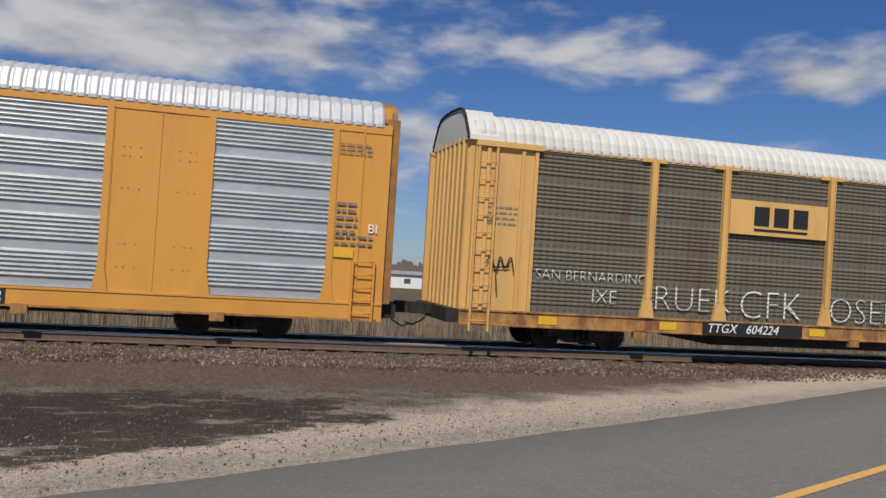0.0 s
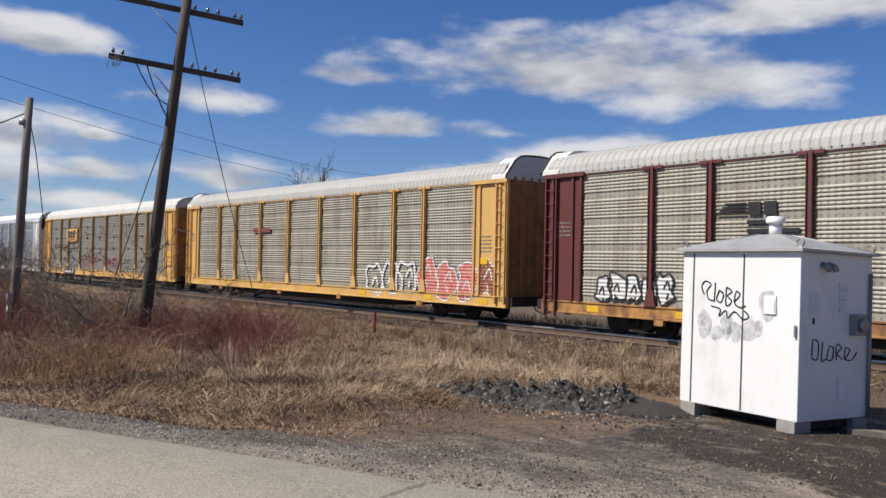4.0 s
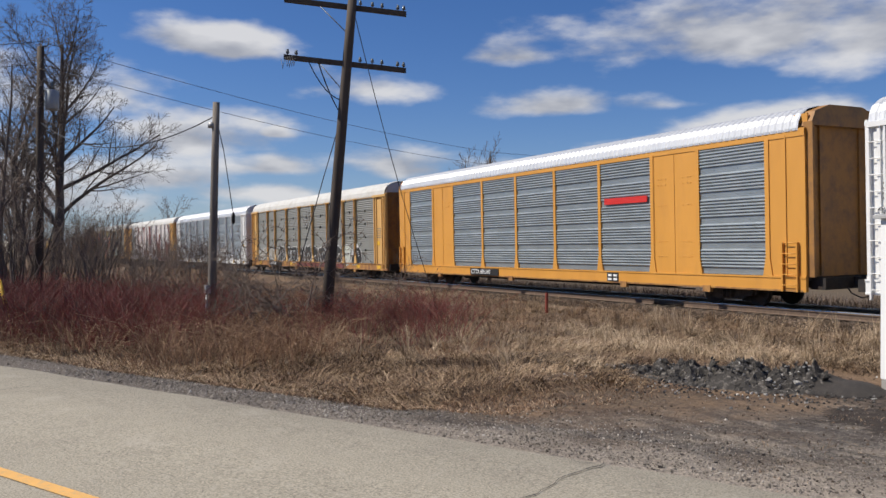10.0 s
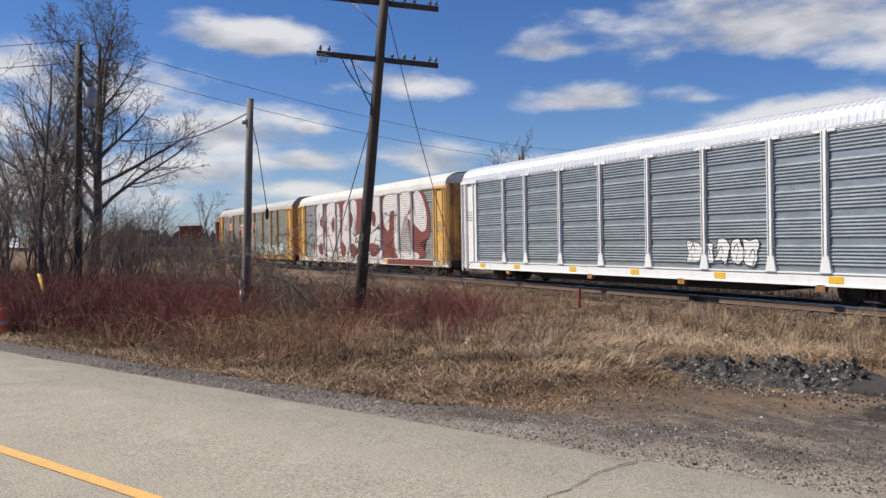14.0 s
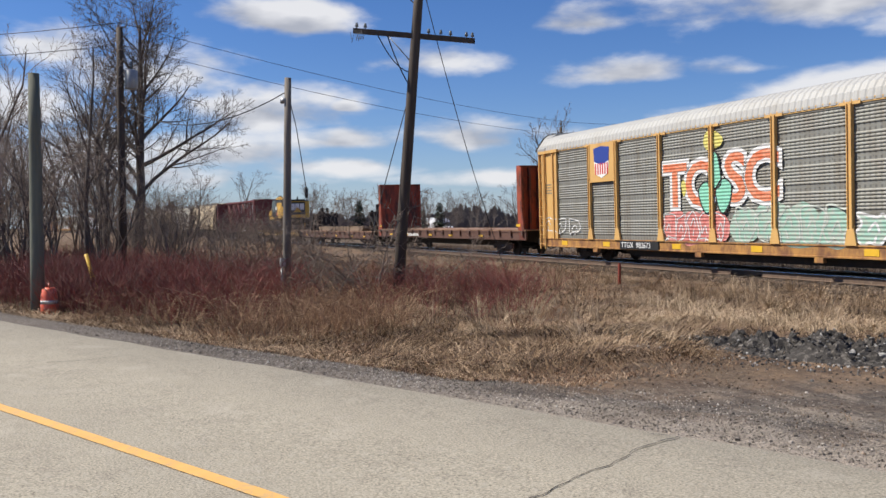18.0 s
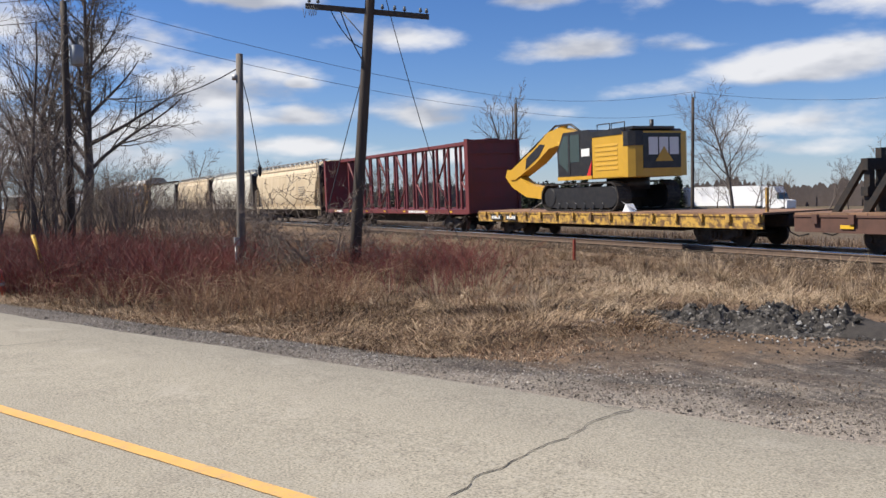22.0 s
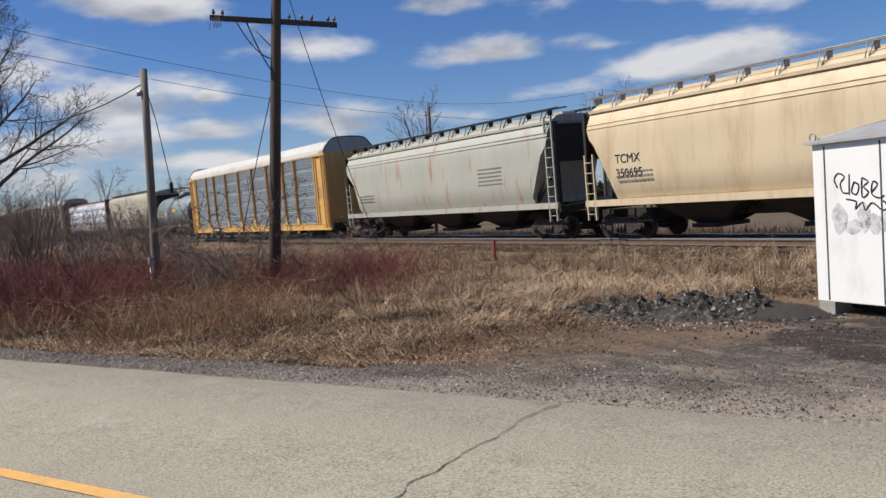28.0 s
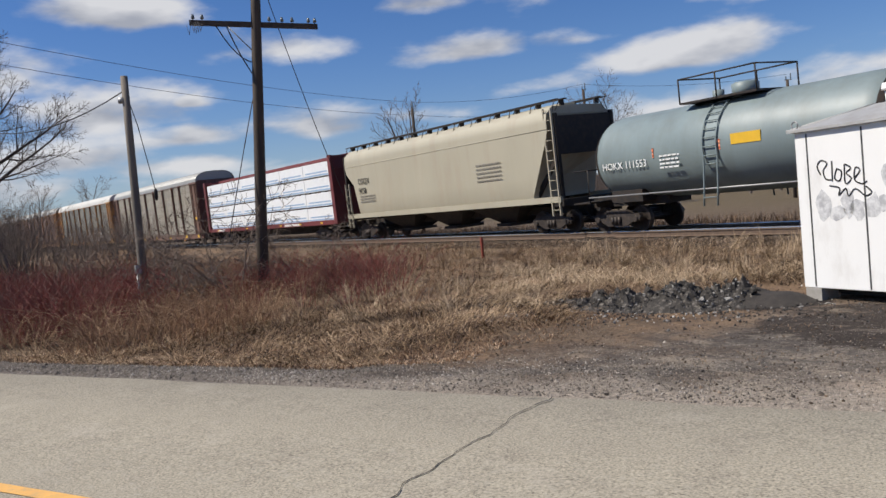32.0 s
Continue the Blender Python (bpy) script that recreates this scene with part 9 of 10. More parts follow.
# ---- dry grass, brush and trees ----
def blades(name, label, spots, material, seed):
    """One mesh of many arching blades. spots: rows of x, y, length, width, lean (0 upright, 1 flat), bearing of the lean."""
    rng = np.random.default_rng(seed)
    a = np.array(spots)
    n = len(a)
    z = np.array([ground_z(x, y) for x, y in a[:, :2]])
    h, w, b, lean = a[:, 2], a[:, 3], a[:, 4], a[:, 5]
    face = lean + np.pi / 2 + rng.normal(0, 0.7, n)
    side = np.stack([np.cos(face), np.sin(face), 0 * face], 1) * (w / 2)[:, None]
    d = np.stack([np.cos(lean), np.sin(lean), 0 * lean], 1)
    up = np.array([0, 0, 1])
    rows = [np.stack([a[:, 0], a[:, 1], z - 0.015], 1)]
    # each third of the blade bends further over
    for k in range(3):
        tilt = np.clip(b * (0.75 + 0.42 * k), 0, 1.12) * np.pi / 2
        q = rows[-1] + (d * np.sin(tilt)[:, None] + up * np.cos(tilt)[:, None]) * (h / 3)[:, None]
        q[:, 2] = np.maximum(q[:, 2], z + 0.006 + 0.03 * rng.random(n))
        rows.append(q)
    v = np.stack([rows[0] - side, rows[0] + side, rows[1] - side * 0.9, rows[1] + side * 0.9, rows[2] - side * 0.7, rows[2] + side * 0.7, rows[3]], 1).reshape(-1, 3)
    k = np.arange(n) * 7
    f = np.stack([np.stack([k + p, k + q, k + r], 1) for p, q, r in ((0, 1, 3), (0, 3, 2), (2, 3, 5), (2, 5, 4), (4, 5, 6))], 1).reshape(-1, 3)
    me = bpy.data.meshes.new(name)
    me.vertices.add(len(v))
    me.vertices.foreach_set("co", v.astype(np.float32).ravel())
    me.loops.add(f.size)
    me.loops.foreach_set("vertex_index", f.astype(np.int32).ravel())
    me.polygons.add(len(f))
    me.polygons.foreach_set("loop_start", np.arange(0, f.size, 3, dtype=np.int32))
    me.update(calc_edges=True)
    ob = part(name, me, material)
    tagged(ob, label, "grass", kind="stuff")
    return ob


def grass_ok(x, y):
    """Density of grass, 0 to 1: from the gravel shoulder to the ballast, west of the dirt yard."""
    ro, d = road_off(x, y), track_y(x) - y
    if ro < 4.0 or d < 1.7:
        return 0.0
    k = min(1.0, (ro - 4.0) / 0.9) * min(1.0, (d - 1.7) / 0.6)
    edge = -7.4 if y > 11.5 else -8.6
    edge += 0.9 * noise.noise((x * 0.5, y * 0.5, 2))
    k *= max(0.0, min(1.0, (edge - x) / 1.2))
    hp = math.hypot((x + 8.75) / 2.2, (y - 9.25) / 1.4)
    return k * (0.12 if hp < 1 else 1.0)


def make_grass():
    rnd = random.Random(21)
    low, mid_, pale = [], [], []
    tries = 0
    # litter: long straws lying flat, in drifts that share a direction
    while len(low) < 84000 and tries < 600000:
        tries += 1
        x = -7 - 30 * rnd.random() ** 2.2
        y = rnd.uniform(-6, 19) if tries % 3 else road_mid(x) + (4.0 + 6.0 * rnd.random()) / ROAD_COS
        k = grass_ok(x, y)
        if rnd.random() > k * (0.75 + 0.9 * noise.noise((x * 0.9, y * 0.9, 8))):
            continue
        drift = 6.0 * noise.noise((x * 0.6, y * 0.6, 3)) + rnd.gauss(0, 0.8)
        low.append((x, y, rnd.uniform(0.12, 0.5), rnd.uniform(0.005, 0.014), rnd.uniform(0.62, 1.0), drift))
    blades("matted_grass", "matted pale straw grass lying along the road shoulder", low, M_STRAW, 1)
    # standing tussocks: short by the shoulder and the yard, taller further in
    for i in range(2600):
        x = -8 - 44 * rnd.random() ** 1.5
        y = rnd.uniform(-8, 19)
        ro, d = road_off(x, y), track_y(x) - y
        if grass_ok(x, y) < 0.5 or ro < 4.7:
            continue
        wild = max(0, min(1, (ro - 5.0) / 3)) * max(0.15, min(1, (-x - 10) / 7))
        if rnd.random() > 0.25 + 0.6 * wild + 0.5 * noise.noise((x * 0.5, y * 0.5, 12)):
            continue
        tall = 0.11 + 0.24 * wild * (0.6 + 0.9 * abs(noise.noise((x * 0.4, y * 0.4, 4)))) + 0.22 * max(0, min(1, (-x - 17) / 6)) * max(0, min(1, (d - 6) / 4))
        to = rnd.uniform(0, 6.28)
        sway = rnd.uniform(0.45, 1.0)
        for j in range(rnd.randint(14, 46)):
            r = abs(rnd.gauss(0, 0.20))
            a = rnd.uniform(0, 6.28)
            mid_.append((x + r * math.cos(a), y + r * math.sin(a), tall * rnd.uniform(0.4, 1.5), rnd.uniform(0.004, 0.010), max(0.02, rnd.gauss(sway, 0.22)), to + rnd.gauss(0, 0.9)))
    blades("brown_grass", "tangled brown dry grass tussocks", mid_, M_WEEDGRASS, 2)
    for i in range(280):
        x, y = (rnd.uniform(-19, -7.0), rnd.uniform(12.4, 18.4)) if i < 110 else (rnd.uniform(-26, -9), rnd.uniform(5, 17))
        if grass_ok(x, y) < 0.35 or road_off(x, y) < 6.0:
            continue
        to = rnd.uniform(0, 6.28)
        sway, tall = rnd.uniform(0.15, 0.9), rnd.uniform(0.3, 0.75)
        for j in range(rnd.randint(20, 50)):
            r = abs(rnd.gauss(0, 0.11))
            a = rnd.uniform(0, 6.28)
            pale.append((x + r * math.cos(a), y + r * math.sin(a), tall * rnd.uniform(0.5, 1.15), rnd.uniform(0.005, 0.010), max(0.02, rnd.gauss(sway, 0.18)), to + rnd.gauss(0, 0.55)))
    # drifts of flattened pale straw north of the heap and along the shoulder
    for cx, cy, n, w in ((-12.6, 11.6, 1500, 1.2), (-10.2, 12.3, 1100, 1.0), (-14.6, 10.2, 900, 1.0), (-12.0, 8.4, 600, 0.7), (-16.2, 12.4, 900, 1.2), (-9.0, 13.6, 700, 0.8), (-15.0, 4.6, 500, 0.8)):
        to = rnd.uniform(0, 6.28)
        for j in range(n):
            x, y = cx + rnd.gauss(0, w), cy + rnd.gauss(0, w * 0.35)
            if road_off(x, y) > 4.3:
                pale.append((x, y, rnd.uniform(0.2, 0.65), rnd.uniform(0.005, 0.011), rnd.uniform(0.6, 0.98), to + rnd.gauss(0, 0.6)))
    # a pale fringe where the grass meets the gravel shoulder
    for i in range(4200):
        x = -8.8 - 22 * rnd.random() ** 1.4
        y = road_mid(x) + (4.55 + rnd.gauss(0, 0.16) + 0.35 * noise.noise((x * 0.7, 2, 0))) / ROAD_COS
        if noise.noise((x * 1.1, 5, 1)) > -0.25:
            pale.append((x, y, rnd.uniform(0.12, 0.4), rnd.uniform(0.004, 0.010), rnd.uniform(0.6, 0.98), rnd.gauss(-0.9, 0.9)))
    # short broken chaff over the bare ground beside the heap
    chaff = []
    for i in range(26000):
        x = rnd.gauss(-11.2, 2.4)
        y = road_mid(x) + (4.2 + abs(rnd.gauss(0.6, 1.5))) / ROAD_COS
        if math.hypot((x + 8.75) / 1.9, (y - 9.25) / 1.0) < 1 or y > 14 or x > -8.6 + 1.2 * noise.noise((x, y, 4)):
            continue
        chaff.append((x, y, rnd.uniform(0.03, 0.12), rnd.uniform(0.004, 0.010), rnd.uniform(0.85, 1.0), rnd.uniform(0, 6.28)))
    blades("chaff", "short broken rusty straw littering the ground", chaff, M_CHAFF, 9)
    blades("pale_tufts", "pale bleached arching grass tufts near the track", pale, M_STRAWPALE, 3)
    # reeds past the track, seen under and between the cars
    reeds = []
    for i in range(13000):
        x = rnd.uniform(-13, 32)
        y = track_y(x) + rnd.uniform(6.5, 11.0)
        reeds.append((x, y, rnd.uniform(0.7, 1.3), rnd.uniform(0.012, 0.022), rnd.uniform(0.0, 0.14), rnd.uniform(0, 6.28)))
    blades("reeds", "pale dry reeds behind the track", reeds, M_REED, 4)
    back = []
    for i in range(16000):
        x = rnd.uniform(-75, -10)
        y = track_y(x) + rnd.uniform(2.6, 8.0)
        back.append((x, y, rnd.uniform(0.25, 0.75), rnd.uniform(0.01, 0.02), rnd.uniform(0.05, 0.5), rnd.uniform(0, 6.28)))
    blades("back_grass", "low brown dry grass behind the track", back, M_WEEDGRASS, 6)
    # sparse straws in the yard and at the foot of the ballast
    sp = []
    for i in range(330):
        x = rnd.uniform(-8.5, 6)
        y = track_y(x) - (rnd.uniform(3.6, 5.4) if i < 110 else rnd.uniform(5, 15))
        if road_off(x, y) < 3.8:
            continue
        for j in range(rnd.randint(4, 18)):
            sp.append((x + rnd.gauss(0, 0.16), y + rnd.gauss(0, 0.1), rnd.uniform(0.05, 0.2), 0.006, rnd.uniform(0.5, 1.0), rnd.uniform(0, 6.28)))
    blades("yard_grass", "sparse dead grass in the gravel yard", sp, M_STRAW, 5)


M_CHAFF = island_mat("rusty straw chaff", [(0, (0.0481, 0.0262, 0.0166)), (0.45, (0.15, 0.0795, 0.0432)), (0.8, (0.321, 0.194, 0.11)), (1, (0.621, 0.456, 0.304))], patch=0.3, scale=0.8)
M_WEEDGRASS = island_mat("brown dry grass", [(0, (0.0348, 0.0189, 0.0124)), (0.35, (0.101, 0.0575, 0.034)), (0.75, (0.209, 0.132, 0.0773)), (1, (0.386, 0.271, 0.174))], patch=0.35, scale=0.5)


def stems(name, label, clumps, material, seed, r0=0.009, category="shrubs", lean=0.75, arch=0.0, side=1):
    """Thin stems in clumps: rows of x, y, height, count, spread. arch lets the tips bow over."""
    rnd = random.Random(seed)
    mb = MB()
    for x, y, h, n, s in clumps:
        z = ground_z(x, y)
        for i in range(n):
            a, q = rnd.uniform(0, 6.28), abs(rnd.gauss(0, s * 0.4))
            hh = h * rnd.uniform(0.45, 1.12)
            b = Vector((x + math.cos(a) * q, y + math.sin(a) * q, z - 0.03))
            a += rnd.gauss(0, 0.7)
            dx, dy = math.cos(a), math.sin(a)
            o = rnd.uniform(0.1, lean) * hh
            m = b + Vector((dx * o * 0.4 + rnd.gauss(0, 0.05), dy * o * 0.4 + rnd.gauss(0, 0.05), hh * (0.5 + 0.2 * arch)))
            t = b + Vector((dx * o + rnd.gauss(0, 0.07), dy * o + rnd.gauss(0, 0.07), hh * (1 - arch * rnd.uniform(0, 0.6))))
            mb.tube([b, m, t], [r0, r0 * 0.8, r0 * 0.35], 3, False)
            for k in range(side):
                if rnd.random() < 0.7:
                    f = b.lerp(m, rnd.uniform(0.4, 1)) if rnd.random() < 0.5 else m.lerp(t, rnd.uniform(0, 0.6))
                    mb.tube([f, f + Vector((rnd.gauss(0, 0.17), rnd.gauss(0, 0.17), hh * rnd.uniform(0.05, 0.36)))], [r0 * 0.6, r0 * 0.3], 3, False)
    ob = part(name, mb, material)
    tagged(ob, label, category, kind="stuff")
    return ob


def make_brush():
    rnd = random.Random(31)
    red, weed = [], []
    for i in range(3200):
        az = rnd.uniform(61, 97)
        d = rnd.uniform(17, 38)
        p = bearing(az, d)
        ro, dt = road_off(p.x, p.y), track_y(p.x) - p.y
        if ro < 5.6 or ro > 13 or dt < 3:
            continue
        # two thickets: one west of the stub pole, one right behind the telegraph pole
        k = 0.9 if az > 77.5 else (0.9 if 62 < az < 72.5 and 20.5 < d < 28 else 0.06)
        if rnd.random() < k * 0.6:
            red.append((p.x, p.y, rnd.uniform(0.65, 1.4) * (0.9 if az < 75 else 1.0), rnd.randint(18, 38), 0.85))
    right = []
    for i in range(60):
        p = bearing(rnd.uniform(62.5, 73.0), rnd.uniform(19.5, 26.0))
        right.append((p.x, p.y, rnd.uniform(0.5, 1.3), rnd.randint(8, 26), 0.9))
    stems("dogwood_thicket", "loose red dogwood brush beside the telegraph pole", right, M_DOGWOOD, 15, 0.006, lean=1.0, arch=0.25, side=3)
    stems("dogwood_thicket", "thicket of dark red bare dogwood stems", red[:330], M_DOGWOOD, 5, 0.0065, lean=1.0, arch=0.2, side=2)
    for i in range(1300):
        az = rnd.uniform(58, 99)
        d = rnd.uniform(14, 36)
        p = bearing(az, d)
        ro, dt = road_off(p.x, p.y), track_y(p.x) - p.y
        if ro < 5.1 or dt < 4.5 or grass_ok(p.x, p.y) < 0.3:
            continue
        if (az < 70 and rnd.random() < 0.85) or (az > 77 and rnd.random() < 0.55):
            continue
        weed.append((p.x, p.y, rnd.uniform(0.4, 0.95), rnd.randint(6, 16), 0.6))
    for i in range(260):
        p = bearing(rnd.uniform(76, 93), rnd.uniform(34, 75))
        if road_off(p.x, p.y) < 6 or abs(track_y(p.x) - p.y) < 4:
            continue
        weed.append((p.x, p.y, rnd.uniform(0.7, 1.6), rnd.randint(8, 16), 1.2))
    stems("weed_stalks", "brown dead weed stalks", weed, M_WEED, 6, 0.005, "weeds", lean=1.1, arch=0.6, side=1)
    # bowed stalks that spill from the brush towards the road
    spill = []
    for i in range(260):
        p = bearing(rnd.uniform(66, 92) if i < 150 else rnd.uniform(70.5, 78.5), rnd.uniform(15, 24))
        ro = road_off(p.x, p.y)
        if ro < 4.9 or ro > (8.5 if i < 150 else 10):
            continue
        spill.append((p.x, p.y, rnd.uniform(0.35, 0.95), rnd.randint(8, 18), 0.5))
    stems("fallen_stalks", "bowed pale brown weed stalks at the brush's edge", spill, M_STALKPALE, 16, 0.0045, "weeds", lean=1.6, arch=0.9, side=0)


def limb(mb, tw, p, d, length, r, level, rnd, kids, up, angle, twig_r, thick=0.03, shrink=(0.42, 0.62), bow=0.1):
    """One branch that bends a little as it goes, with side branches all along its outer part. Thick wood goes to mb, thin to tw."""
    n = (7, 6, 4, 3, 2)[min(level, 4)]
    pts, rs, dirs = [p.copy()], [r], [d.copy()]
    q, dd = p.copy(), d.copy()
    for i in range(n):
        dd = (dd + Vector((rnd.gauss(0, bow), rnd.gauss(0, bow), rnd.gauss(0, bow * 0.7) + up))).normalized()
        q = q + dd * (length / n)
        pts.append(q.copy())
        dirs.append(dd.copy())
        rs.append(max(twig_r * 0.55, r * (1 - 0.78 * (i + 1) / n)))
    (mb if r > thick else tw).tube(pts, rs, 7 if r > 0.09 else (5 if r > 0.035 else 3), False)
    if level >= len(kids):
        return
    spin = rnd.uniform(0, 6.28)
    for k in range(kids[level]):
        f = lerp(0.16 if level else 0.24, 0.97, (k + rnd.uniform(0.1, 0.9)) / kids[level])
        i = min(n - 1, int(f * n))
        at = pts[i].lerp(pts[i + 1], f * n - i)
        spin += 2.4 + rnd.uniform(-0.5, 0.5)
        side = dirs[i].orthogonal().normalized()
        side.rotate(Matrix.Rotation(spin, 3, dirs[i]))
        a = radians(angle) * rnd.uniform(0.7, 1.25)
        nd = (dirs[i] * math.cos(a) + side * math.sin(a)).normalized()
        ln = length * rnd.uniform(*shrink) * (1.1 - 0.55 * f)
        limb(mb, tw, at, nd, ln, max(twig_r, lerp(rs[i], rs[i + 1], f * n - i) * rnd.uniform(0.45, 0.66)), level + 1, rnd, kids, up, angle, twig_r, thick, shrink, bow)


def tree_meshes(seed, h, r, kids, up=0.05, angle=48, twig_r=0.008, stems_n=1, spread_out=0.06, shrink=(0.42, 0.62), bow=0.1, thick=0.03):
    rnd = random.Random(seed)
    mb, tw = MB(), MB()
    for k in range(stems_n):
        a = 6.28 * k / stems_n + rnd.uniform(-0.5, 0.5)
        d = Vector((math.cos(a) * spread_out, math.sin(a) * spread_out, 1)).normalized()
        foot = Vector((math.cos(a), math.sin(a), 0)) * (r * 1.5 if stems_n > 1 else 0)
        mb.tube([foot + Vector((0, 0, -0.3)), foot + d * 0.04 * h], [r * 1.5, r * 1.02], 8, False)
        limb(mb, tw, foot, d, h * rnd.uniform(0.85, 1.0), r, 0, rnd, kids, up, angle, twig_r, thick, shrink, bow)
    return mb.mesh("trunk"), tw.mesh("crown")


def plant(meshes, x, y, scale, turn, label, bark, twig, z=None, name="tree", group=""):
    t = thing(name, label, "tree", group, m=Matrix.LocRotScale((x, y, ground_z(x, y) if z is None else z), Euler((0, 0, turn)), (scale, scale, scale)))
    part("trunk", meshes[0], bark, t)
    part("crown", meshes[1], twig, t)
    return t


def conifer_mesh(seed):
    rnd = random.Random(seed)
    mb = MB()
    for k in range(46):
        f = k / 46
        z = 1.0 + 7.5 * f
        r = (2.7 * (1 - f) ** 0.6 * min(1.0, 0.45 + 2 * f) + 0.2) * rnd.uniform(0.5, 1.15)
        for i in range(11):
            a = rnd.uniform(0, 6.28)
            d = Vector((math.cos(a), math.sin(a), 0))
            s = Vector((-d.y, d.x, 0)) * rnd.uniform(0.2, 0.45)
            b = Vector((0, 0, z + rnd.uniform(-0.15, 0.15)))
            t = b + d * r + Vector((0, 0, -0.25 * r + rnd.uniform(-0.1, 0.15)))
            m = b.lerp(t, 0.55) + Vector((0, 0, 0.06))
            mb.add([tuple(b), tuple(m - s), tuple(t), tuple(m + s)], [(0, 1, 2, 3)])
    return mb.mesh("crown")


def make_trees():
    # the large tree: a trunk that forks low into rising limbs, with long fine twigs
    big = tree_meshes(11, 13.0, 0.30, (19, 10, 8, 5), 0.05, 46, 0.0105, 1, 0.03, (0.40, 0.56), 0.085)
    q = bearing(88.0, 46.0)
    plant(big, q.x, q.y, 1.0, 1.4, "large bare deciduous tree with a spreading crown", M_BARK, M_BARK)
    second = tree_meshes(12, 11.0, 0.2, (11, 8, 6), 0.06, 42, 0.009, 2, 0.2, (0.45, 0.66), 0.1)
    q = bearing(89.8, 49.0)
    plant(second, q.x, q.y, 0.95, 0.3, "bare tree with two rising trunks beside the large tree", M_BARK, M_BARK)
    thin = [tree_meshes(50 + k, 10.0, 0.10, (12, 6, 4), 0.08, 38, 0.010, 1, 0.08, (0.3, 0.5), 0.1) for k in range(5)]
    multi = [tree_meshes(70 + k, 5.0, 0.04, (5, 4, 2), 0.05, 42, 0.009, 5, 0.35, (0.4, 0.65), 0.16) for k in range(4)]
    rnd = random.Random(13)
    for i in range(56):
        az = rnd.uniform(89.6, 112)
        d = rnd.uniform(36, 75)
        p = bearing(az, d)
        if abs(road_off(p.x, p.y)) < 5.5:
            continue
        plant(thin[i % 5], p.x, p.y, rnd.uniform(0.7, 1.2), rnd.uniform(0, 6), "slender bare tree in the roadside wood", M_BARK, M_TWIG, group="roadside wood")
    for i in range(74):
        az = rnd.uniform(84.5, 108)
        d = rnd.uniform(34, 64)
        p = bearing(az, d)
        if road_off(p.x, p.y) < 6 or track_y(p.x) - p.y < 4:
            continue
        plant(multi[i % 4], p.x, p.y, rnd.uniform(0.6, 1.0) * (1.25 if az > 88 else 0.9), rnd.uniform(0, 6), "bare many-stemmed shrub at the wood's edge", M_BARK, M_TWIG, name="shrub", group="shrubs at the wood's edge")
    # scrub between the wood and the track, thick enough to hide the far field
    for i in range(60):
        p = bearing(rnd.uniform(76.5, 89.5), rnd.uniform(36, 95))
        dt = track_y(p.x) - p.y
        if road_off(p.x, p.y) < 7 or abs(dt) < 4.5:
            continue
        plant(multi[i % 4], p.x, p.y, rnd.uniform(0.35, 0.66), rnd.uniform(0, 6), "low bare thorny shrub beside the track", M_BARK, M_TWIG, name="shrub", group="scrub beside the track")
    # crooked saplings by the poles
    thorn = [tree_meshes(170 + k, 2.6, 0.024, (7, 4, 2), 0.0, 62, 0.0075, 3, 0.4, (0.35, 0.7), 0.24, 0.012) for k in range(4)]
    for az, d, s in ((75.5, 20.0, 1.0), (74.2, 20.4, 1.15), (76.6, 21.0, 0.8), (72.6, 20.6, 1.2), (68.3, 23.0, 0.85), (66.6, 24.0, 0.8), (73.2, 19.4, 0.7), (80.4, 24, 0.9), (77.6, 22.5, 0.75), (83.5, 26, 0.9), (71.6, 21.8, 0.9)):
        p = bearing(az, d)
        plant(thorn[int(az * 10) % 4], p.x, p.y, s, az, "small bare crooked sapling in the brush", M_SAPLING, M_SAPLING, name="sapling", group="saplings in the brush")
    # far trees past the track
    round_tree = tree_meshes(201, 12.2, 0.2, (15, 8, 6), 0.06, 52, 0.018, 1, 0.02, (0.48, 0.64), 0.08)
    tall_tree = tree_meshes(202, 11.8, 0.2, (12, 7, 5), 0.09, 36, 0.018, 2, 0.1, (0.34, 0.5), 0.09)
    q = bearing(46.0, 88.0)
    plant(round_tree, q.x, q.y, 1.0, 0.0, "round-crowned bare tree past the track", M_BARK, M_TWIGFAR, -0.6, group="far bare trees")
    q = bearing(60.6, 84.0)
    plant(tall_tree, q.x, q.y, 1.0, 0.0, "tall narrow bare tree past the track", M_BARK, M_TWIGFAR, -0.6, group="far bare trees")
    farset = [tree_meshes(150 + k, 10.5, 0.16, (10, 6, 4), 0.06, 44, 0.024, 1, 0.06, (0.38, 0.58), 0.1) for k in range(3)]
    for az, d, s in ((81.6, 120, 0.85), (84.2, 112, 0.8), (79.0, 140, 0.75), (-40, 120, 1.25), (-44, 110, 1.2), (-37.5, 130, 1.0)):
        p = bearing(az, d)
        plant(farset[int(d) % 3], p.x, p.y, s * 1.05, az, "bare tree on the far side of the track", M_BARK, M_TWIGFAR, -0.6, group="far bare trees")
    for i in range(66):
        az = rnd.choice((rnd.uniform(60, 78), rnd.uniform(24, 48), rnd.uniform(62, 74)))
        d = rnd.uniform(110, 190)
        p = bearing(az, d)
        plant(farset[i % 3], p.x, p.y, rnd.uniform(0.5, 0.85), rnd.uniform(0, 6), "bare tree in the distant wood", M_TWIGFAR, M_TWIGFAR, -0.7, group="far bare trees")
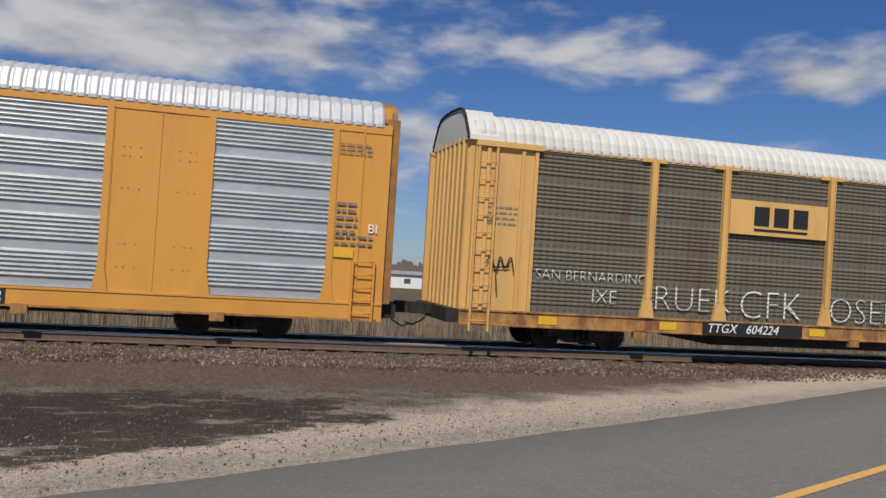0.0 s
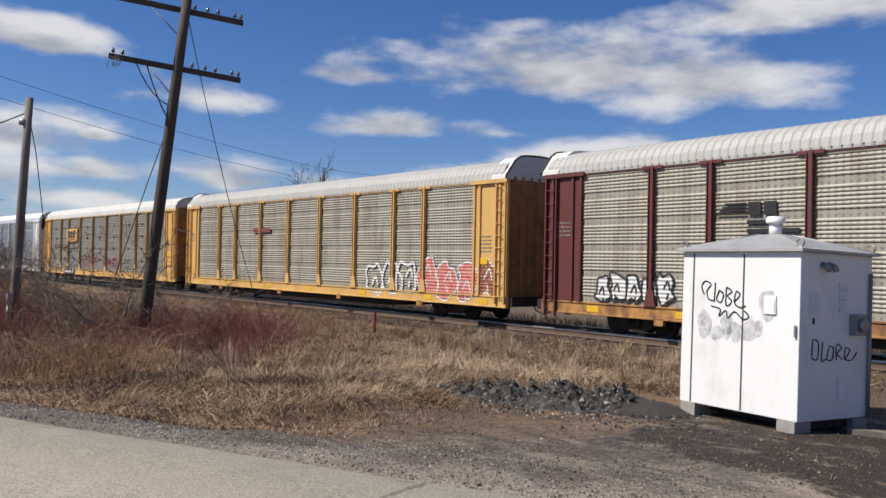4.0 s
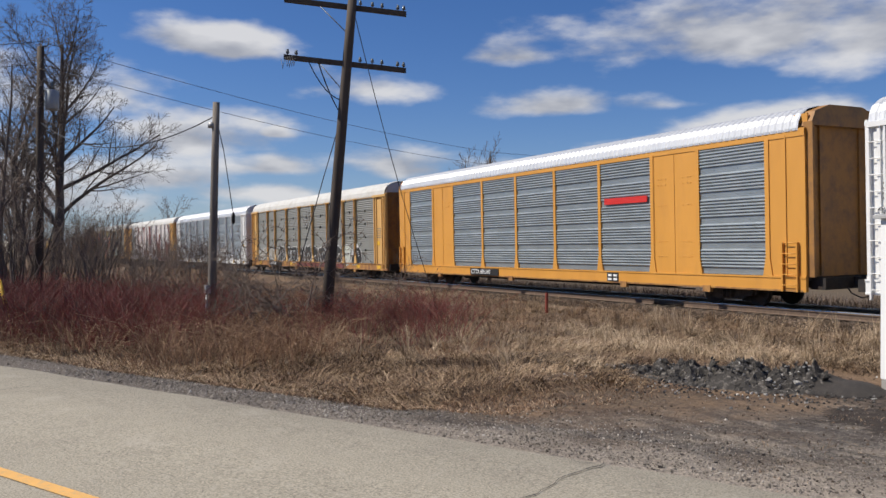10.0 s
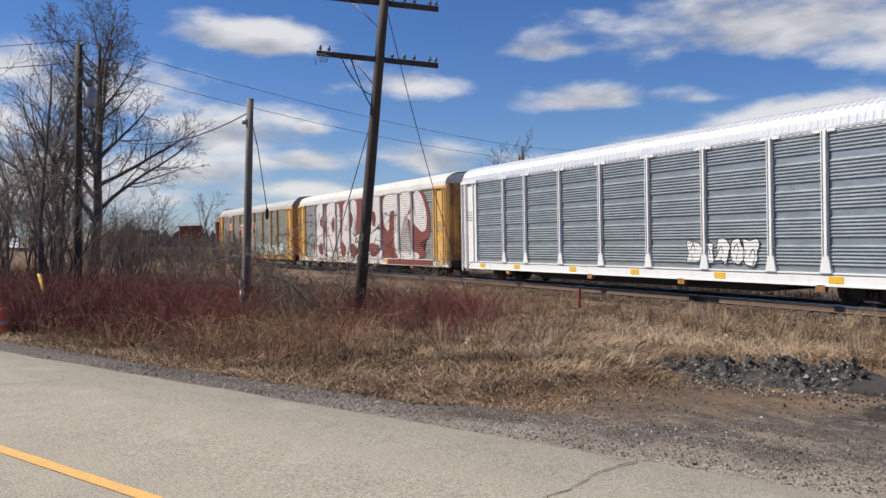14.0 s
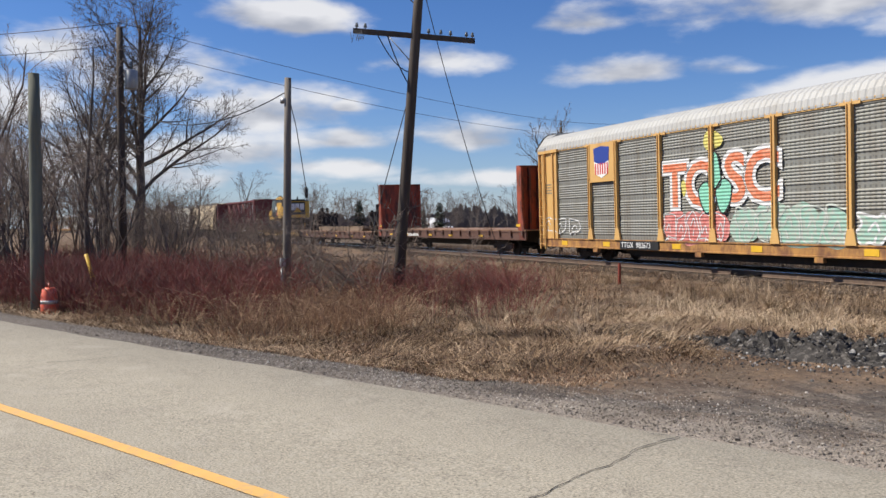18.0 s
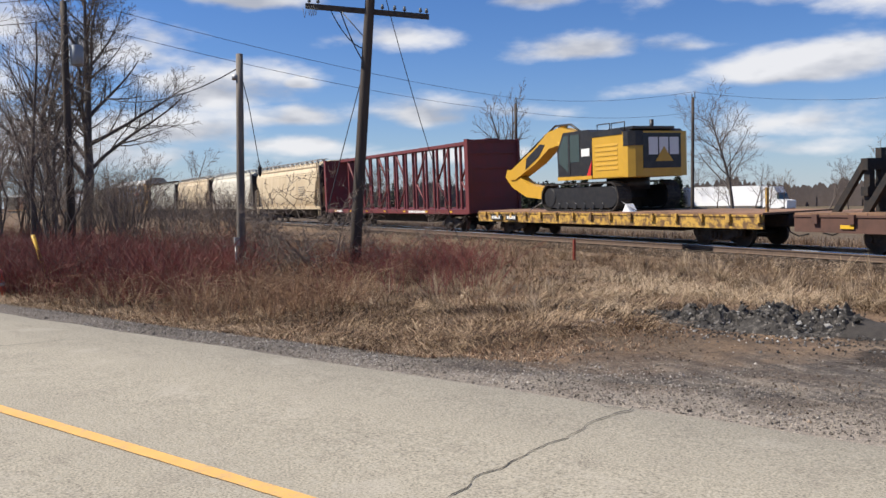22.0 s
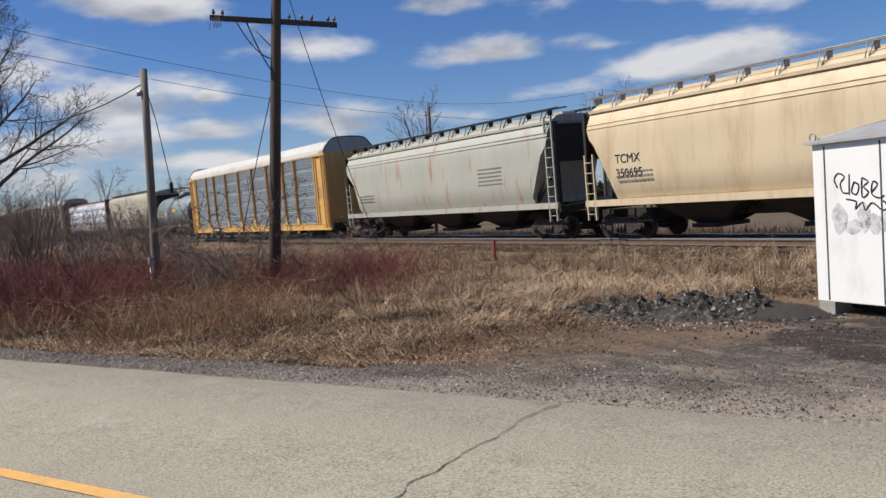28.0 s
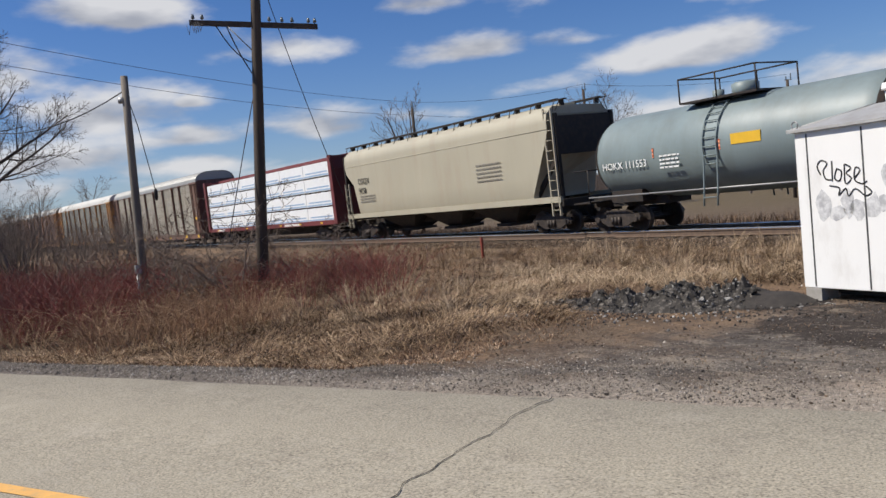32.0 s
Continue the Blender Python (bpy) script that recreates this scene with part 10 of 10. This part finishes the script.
    for az, d, s in ((38.4, 100, 0.75), (36.6, 104, 0.8), (35.0, 98, 0.7), (42.8, 118, 0.5), (44.0, 122, 0.48), (33.0, 105, 0.8)):
        p = bearing(az, d)
        plant(farset[int(d) % 3], p.x, p.y, s, az, "golden brown willow across the field", M_BARK, M_WILLOW, -0.7, group="far willows")
    cm = [conifer_mesh(90 + k) for k in range(3)]
    tk = MB().tube([(0, 0, -0.3), (0, 0, 8.2)], [0.16, 0.03], 6).mesh("trunk")
    for i in range(36):
        az = rnd.uniform(48.5, 60.0) if i < 28 else rnd.uniform(64, 78)
        d = rnd.uniform(135, 165)
        p = bearing(az, d)
        plant((tk, cm[i % 3]), p.x, p.y, rnd.uniform(0.5, 0.75), rnd.uniform(0, 6), "dark green conifer in the distance", M_BARK, M_CONIFER, -0.7, name="conifer", group="far conifers")
    # hazy wood along the horizon: one ragged belt of twigs
    belt = MB()
    for i in range(9000):
        az = rnd.uniform(-60, 86)
        d = rnd.uniform(230, 420)
        p = bearing(az, d, -0.8)
        h = (6.5 + 3.5 * noise.noise((az * 0.25, 0, 0)) + 2 * noise.noise((az * 1.3, 4, 0))) * rnd.uniform(0.5, 1.15) * d / 300
        w = rnd.uniform(0.25, 0.7) * d / 300
        s = Vector((p.y, -p.x, 0)).normalized() * w
        t = p + Vector((0, 0, max(1.5, h)))
        belt.add([tuple(p - s * 2), tuple(p + s * 2), tuple(p.lerp(t, 0.7) + s * 2.2), tuple(t + s * 0.4), tuple(t - s * 0.4), tuple(p.lerp(t, 0.6) - s * 2.2)], [(0, 1, 2, 3, 4, 5)])
    b = part("distant_wood", belt, M_TWIGFAR)
    tagged(b, "hazy brown belt of bare woods on the horizon", "woods", kind="stuff")


def far_buildings():
    for az, d, w, h, ht in ((-12.5, 210, 34, 3.4, 0.9), (-22.0, 240, 20, 5.0, 2.0), (-4.0, 260, 14, 4.2, 2.0)):
        p = bearing(az, d, -0.75)
        b = thing("farm_building", "low white building far across the fields", "building", m=pose(p.x, p.y, p.z, 0, 0, az * 0.5))
        part("wall", MB().box(-w / 2, w / 2, -5, 5, 0, h), M_FARWHITE, b)
        part("roof", MB().prism([(-5.6, h), (5.6, h), (0, h + ht)], "x", -w / 2 - 0.4, w / 2 + 0.4), M_HUTROOF, b, "grey gable roof")
        for k in range(int(w / 6)):
            part("window", MB().box(-0.8, 0.8, -5.05, -4.95, 1.2, 2.4), M_GLASS, b, "", pose(-w / 2 + 3 + k * 6, 0, 0))


make_grass()
make_brush()
make_trees()
far_buildings()
motions()
